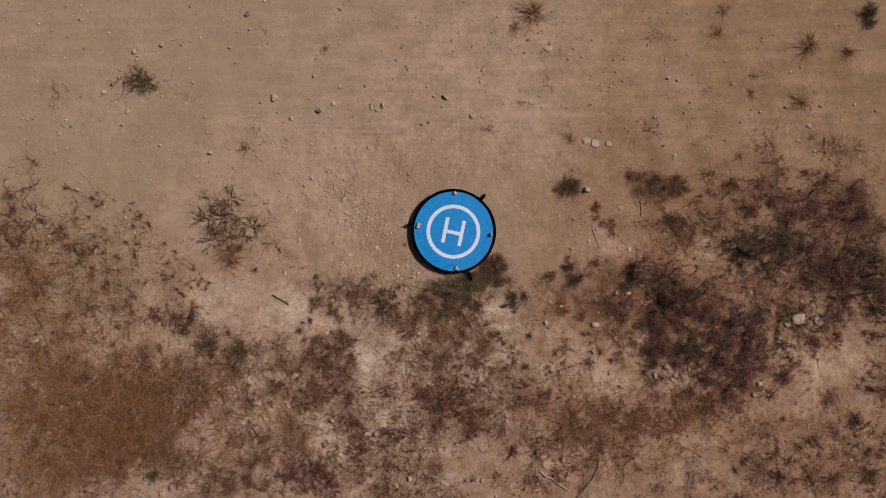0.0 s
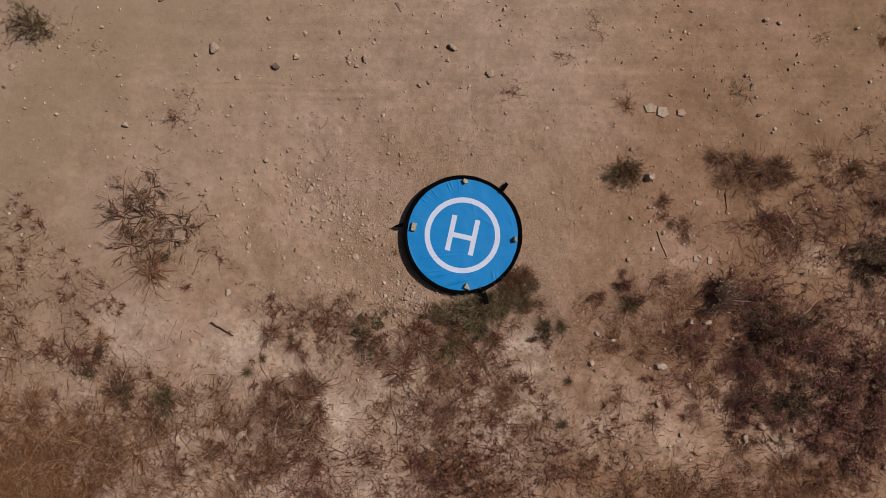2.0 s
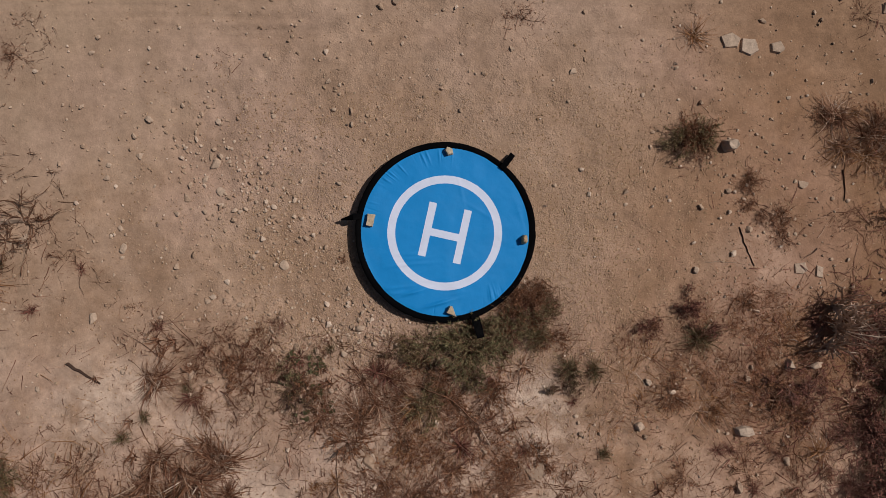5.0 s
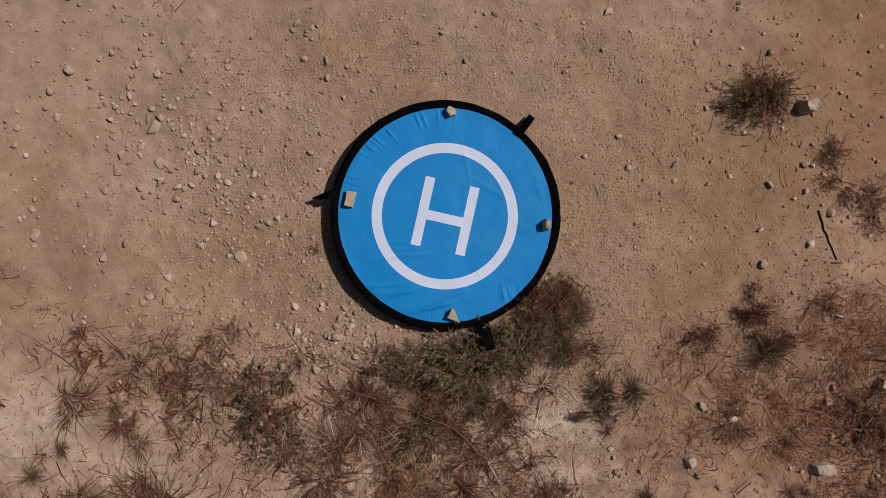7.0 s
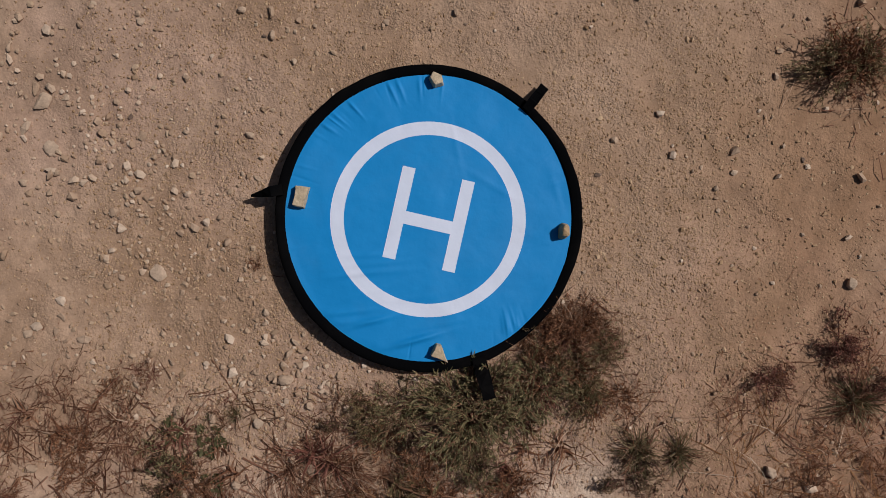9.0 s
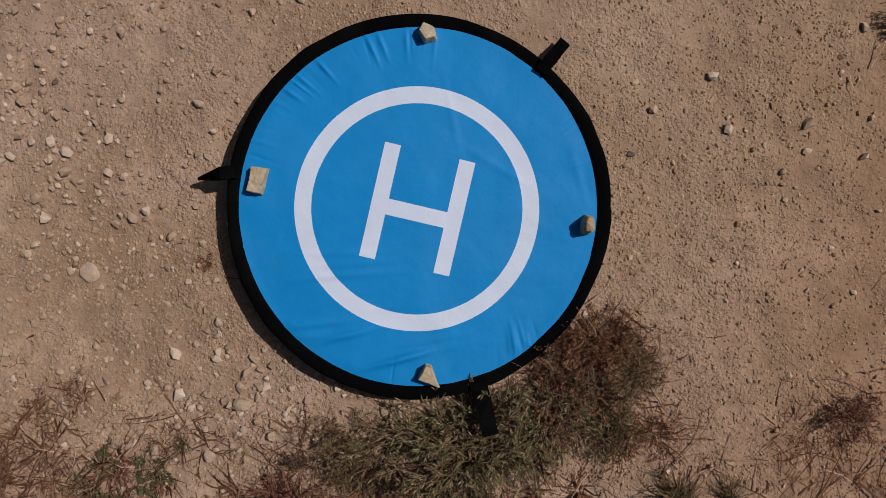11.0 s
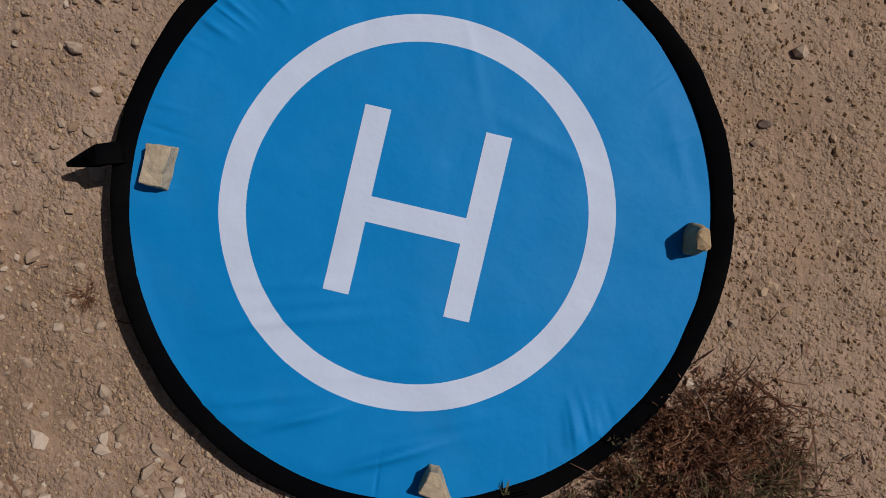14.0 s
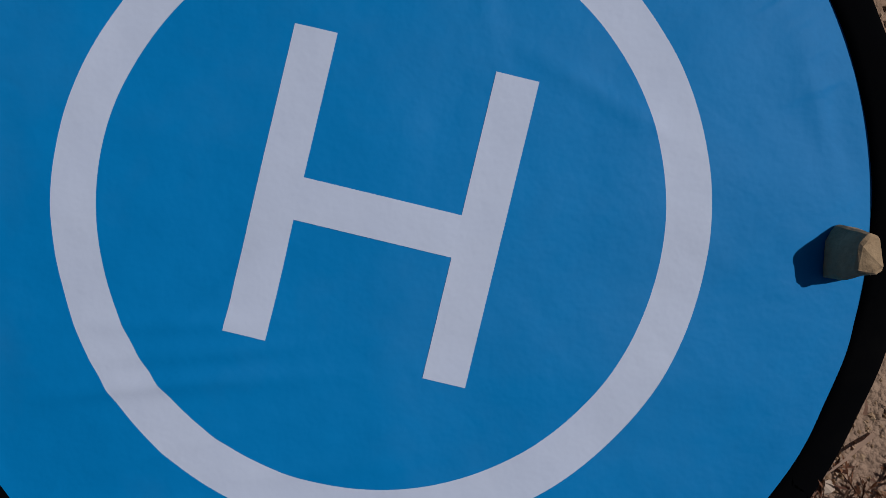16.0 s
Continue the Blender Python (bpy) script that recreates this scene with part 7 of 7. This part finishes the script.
stone(-1.040, -0.240, 0.017, 0, 0.75)
stone(-1.065, -0.578, 0.048, 73, 0.90, flat=True)
stone(-0.480, -0.649, 0.026, 146, 1.05)
stone(-1.092, -0.335, 0.018, 219, 0.75)
stone(-0.436, -0.444, 0.024, 292, 0.90)
stone(-0.727, -0.482, 0.018, 5, 1.05)
outskirts(90)


# ---- litter of dead stems round the plants ----
def strewn(name, material, label, category, rng, xy, low, high, length, width, k=4, wiggle=0.22, sag=0.06):
    """Thin stems lying about at the points xy."""
    s, n = Soup(), len(xy)
    start = np.stack([xy[:, 0], xy[:, 1], 0.002 + 0.006 * rng.random(n)], 1)
    p = paths(rng, start, fan(rng, n, low, high), length, k, wiggle, sag)
    p[..., 2] += ground_height(p[..., 0], p[..., 1])
    s.blades(p, width * 1.6, rng)
    return tagged(new(name, s.mesh(name, material)), label, category, kind="stuff")


def litter(name, seed, per_area, most, length, width, reach, label, k=4):
    """Dead stems lying about under and round the plants."""
    rng, spots = np.random.default_rng(seed), []
    for x, y, r in rooted:
        n = int(min(most, per_area * r * r * 6))
        spots.append(np.stack([rng.normal(x, r * reach, n), rng.normal(y, r * reach, n)], 1))
    xy = off_pad(np.concatenate(spots))
    n = len(xy)
    return strewn(name, LITTER, label, "litter", rng, xy, -4, 20, length * rng.uniform(0.25, 1.3, n), width * rng.uniform(0.5, 1.3, n), k)


litter("dry_litter", 91, 170, 34, 0.080, 0.0009, 0.65, "dead brown grass stems lying on dirt", 5)
litter("chaff", 92, 420, 80, 0.016, 0.0010, 0.8, "short broken bits of dead stems on dirt", 3)


def cover(x, y):
    """How thickly the overgrown side is covered, about -2 to 2."""
    u, v = 0.8 * x + 0.6 * y, 0.8 * y - 0.6 * x
    return value_noise(u, v, 0.42, 72) + 0.8 * value_noise(v, u, 0.15, 73) + 0.4 * value_noise(u, v, 0.06, 74)


def overgrown_points(rng, n, level, bare):
    """Points on the overgrown side, patchy, few of them on the bare spots."""
    n = int(n * 2.5)
    x, y = rng.uniform(-6.2, 6.2, n), rng.uniform(-4.75, 0.9, n)
    edge = -0.45 + 0.9 * np.clip((x - 1.4) / 1.0, 0, 1) + 0.9 * np.clip((-2.0 - x) / 1.0, 0, 1) + 0.15 * value_noise(x, y, 0.4, 71)
    ok = (cover(x, y) + rng.uniform(-0.5, 0.5, n) > level) & (y < edge) & (np.hypot(x, y) > 0.5)
    beyond = np.maximum(np.abs(x) - 4.1, -2.6 - y) + 0.5 * value_noise(x, y, 0.7, 76)   # it thins out further off
    ok &= rng.random(n) > np.clip(beyond / 1.4, 0, 1) ** 0.5
    for bx, by, br in BARE:
        ok &= (np.hypot(x - bx, y - by) > br * 0.9) | (rng.random(n) < bare)
    return np.stack([x, y], 1)[ok]


def ground_cover(n, seed):
    """Fine dead stems that cover the overgrown side in patches, with bare dirt between."""
    rng = np.random.default_rng(seed)
    xy = overgrown_points(rng, n, 0.0, 0.12)
    n = len(xy)
    strewn("dry_ground_cover", LITTER, "low cover of fine dead brown stems", "dry grass", rng, xy, 3, 40, rng.uniform(0.012, 0.06, n), rng.uniform(0.0005, 0.0012, n) * (1 + 0.8 * np.clip((-xy[:, 1] - 0.9) / 0.6, 0, 1)), 3, 0.3, 0.10)


ground_cover(80000, 95)


def long_stems(n, seed):
    """Long thin dead stems trailing over the ground."""
    rng = np.random.default_rng(seed)
    xy = overgrown_points(rng, n, -0.3, 0.3)
    n = len(xy)
    strewn("trailing_stems", LITTER, "long thin dead stems trailing over dirt", "litter", rng, xy, 0, 12, rng.uniform(0.06, 0.26, n), rng.uniform(0.0007, 0.0016, n), 8, 0.14, 0.03)


long_stems(4200, 96)


def seedlings(n, seed):
    """Small dark dried-up tufts, a few centimetres wide, dotted over the overgrown side."""
    rng = np.random.default_rng(seed)
    xy = overgrown_points(rng, n, 0.05, 0.15)
    m, k = len(xy), 16
    size = rng.uniform(0.015, 0.050, m).repeat(k)
    xy = xy.repeat(k, 0) + disc(rng, m * k, 1.0)[:, :2] * size[:, None] * 0.3
    strewn("small_dry_tufts", TUSSOCK, "many small dark dried tufts in dirt", "dry grass", rng, xy, 12, 70, size * rng.uniform(0.5, 1.4, m * k), size * rng.uniform(0.025, 0.06, m * k), 3, 0.25, 0.2)


seedlings(4200, 97)


def thatch(n, seed, cx, cy, rx, ry, low, high, lengths, width, material, label):
    """A matted patch of fine stems with a ragged edge."""
    rng = np.random.default_rng(seed)
    d = rng.normal(size=(n, 2)) * 0.62
    x, y = cx + d[:, 0] * rx, cy + d[:, 1] * ry
    u, v = 0.8 * x + 0.6 * y, 0.8 * y - 0.6 * x
    clump = 0.5 * value_noise(u, v, 0.31, seed) + 0.6 * value_noise(v + 7, u, 0.13, seed + 1) + 0.5 * value_noise(u, v, 0.055, seed + 2)
    ok = (clump + rng.uniform(-0.4, 0.4, n) > -0.05) & (np.hypot(x, y) > 0.5)
    n = int(ok.sum())
    return strewn("dry_thatch", material, label, "dry grass", rng, np.stack([x, y], 1)[ok], low, high, rng.uniform(*lengths, n), width * rng.uniform(0.5, 1.3, n), 4, 0.2, 0.10)


thatch(15000, 201, -2.76, -1.51, 1.05, 0.55, 3, 40, (0.05, 0.20), 0.0011, STRAW, "thick mat of rust-brown dry grass on dirt")
thatch(7000, 203, -3.58, -0.66, 0.65, 0.65, 3, 30, (0.04, 0.16), 0.0010, STRAW, "thin mat of dry brown grass on dirt")
thatch(5500, 204, -3.40, -1.75, 0.60, 0.50, 3, 30, (0.04, 0.16), 0.0010, STRAW, "thin mat of dry brown grass on dirt")
thatch(6500, 205, 2.30, -0.85, 0.75, 0.45, 3, 40, (0.03, 0.10), 0.0014, PURPLE, "low reddish brown dry growth under the scrub")
thatch(6000, 207, 3.00, -0.05, 0.85, 0.50, 3, 40, (0.03, 0.10), 0.0014, PURPLE, "low reddish brown dry growth under the scrub")
thatch(4500, 211, 0.15, -0.95, 0.45, 0.22, 3, 35, (0.015, 0.05), 0.0008, RUST_LEAF, "fine rust-brown growth between the plants")
thatch(11000, 213, 1.22, -0.58, 0.40, 0.28, 3, 35, (0.012, 0.045), 0.0006, RUST_LEAF, "fine rust-brown growth between the plants")
thatch(3000, 215, -0.34, -1.51, 0.75, 0.30, 3, 40, (0.03, 0.09), 0.0014, PURPLE, "low reddish brown dry growth on dirt")
thatch(6000, 217, 1.70, -1.72, 1.10, 0.25, 3, 40, (0.03, 0.09), 0.0014, RUST_LEAF, "low rust-brown dry growth on dirt")
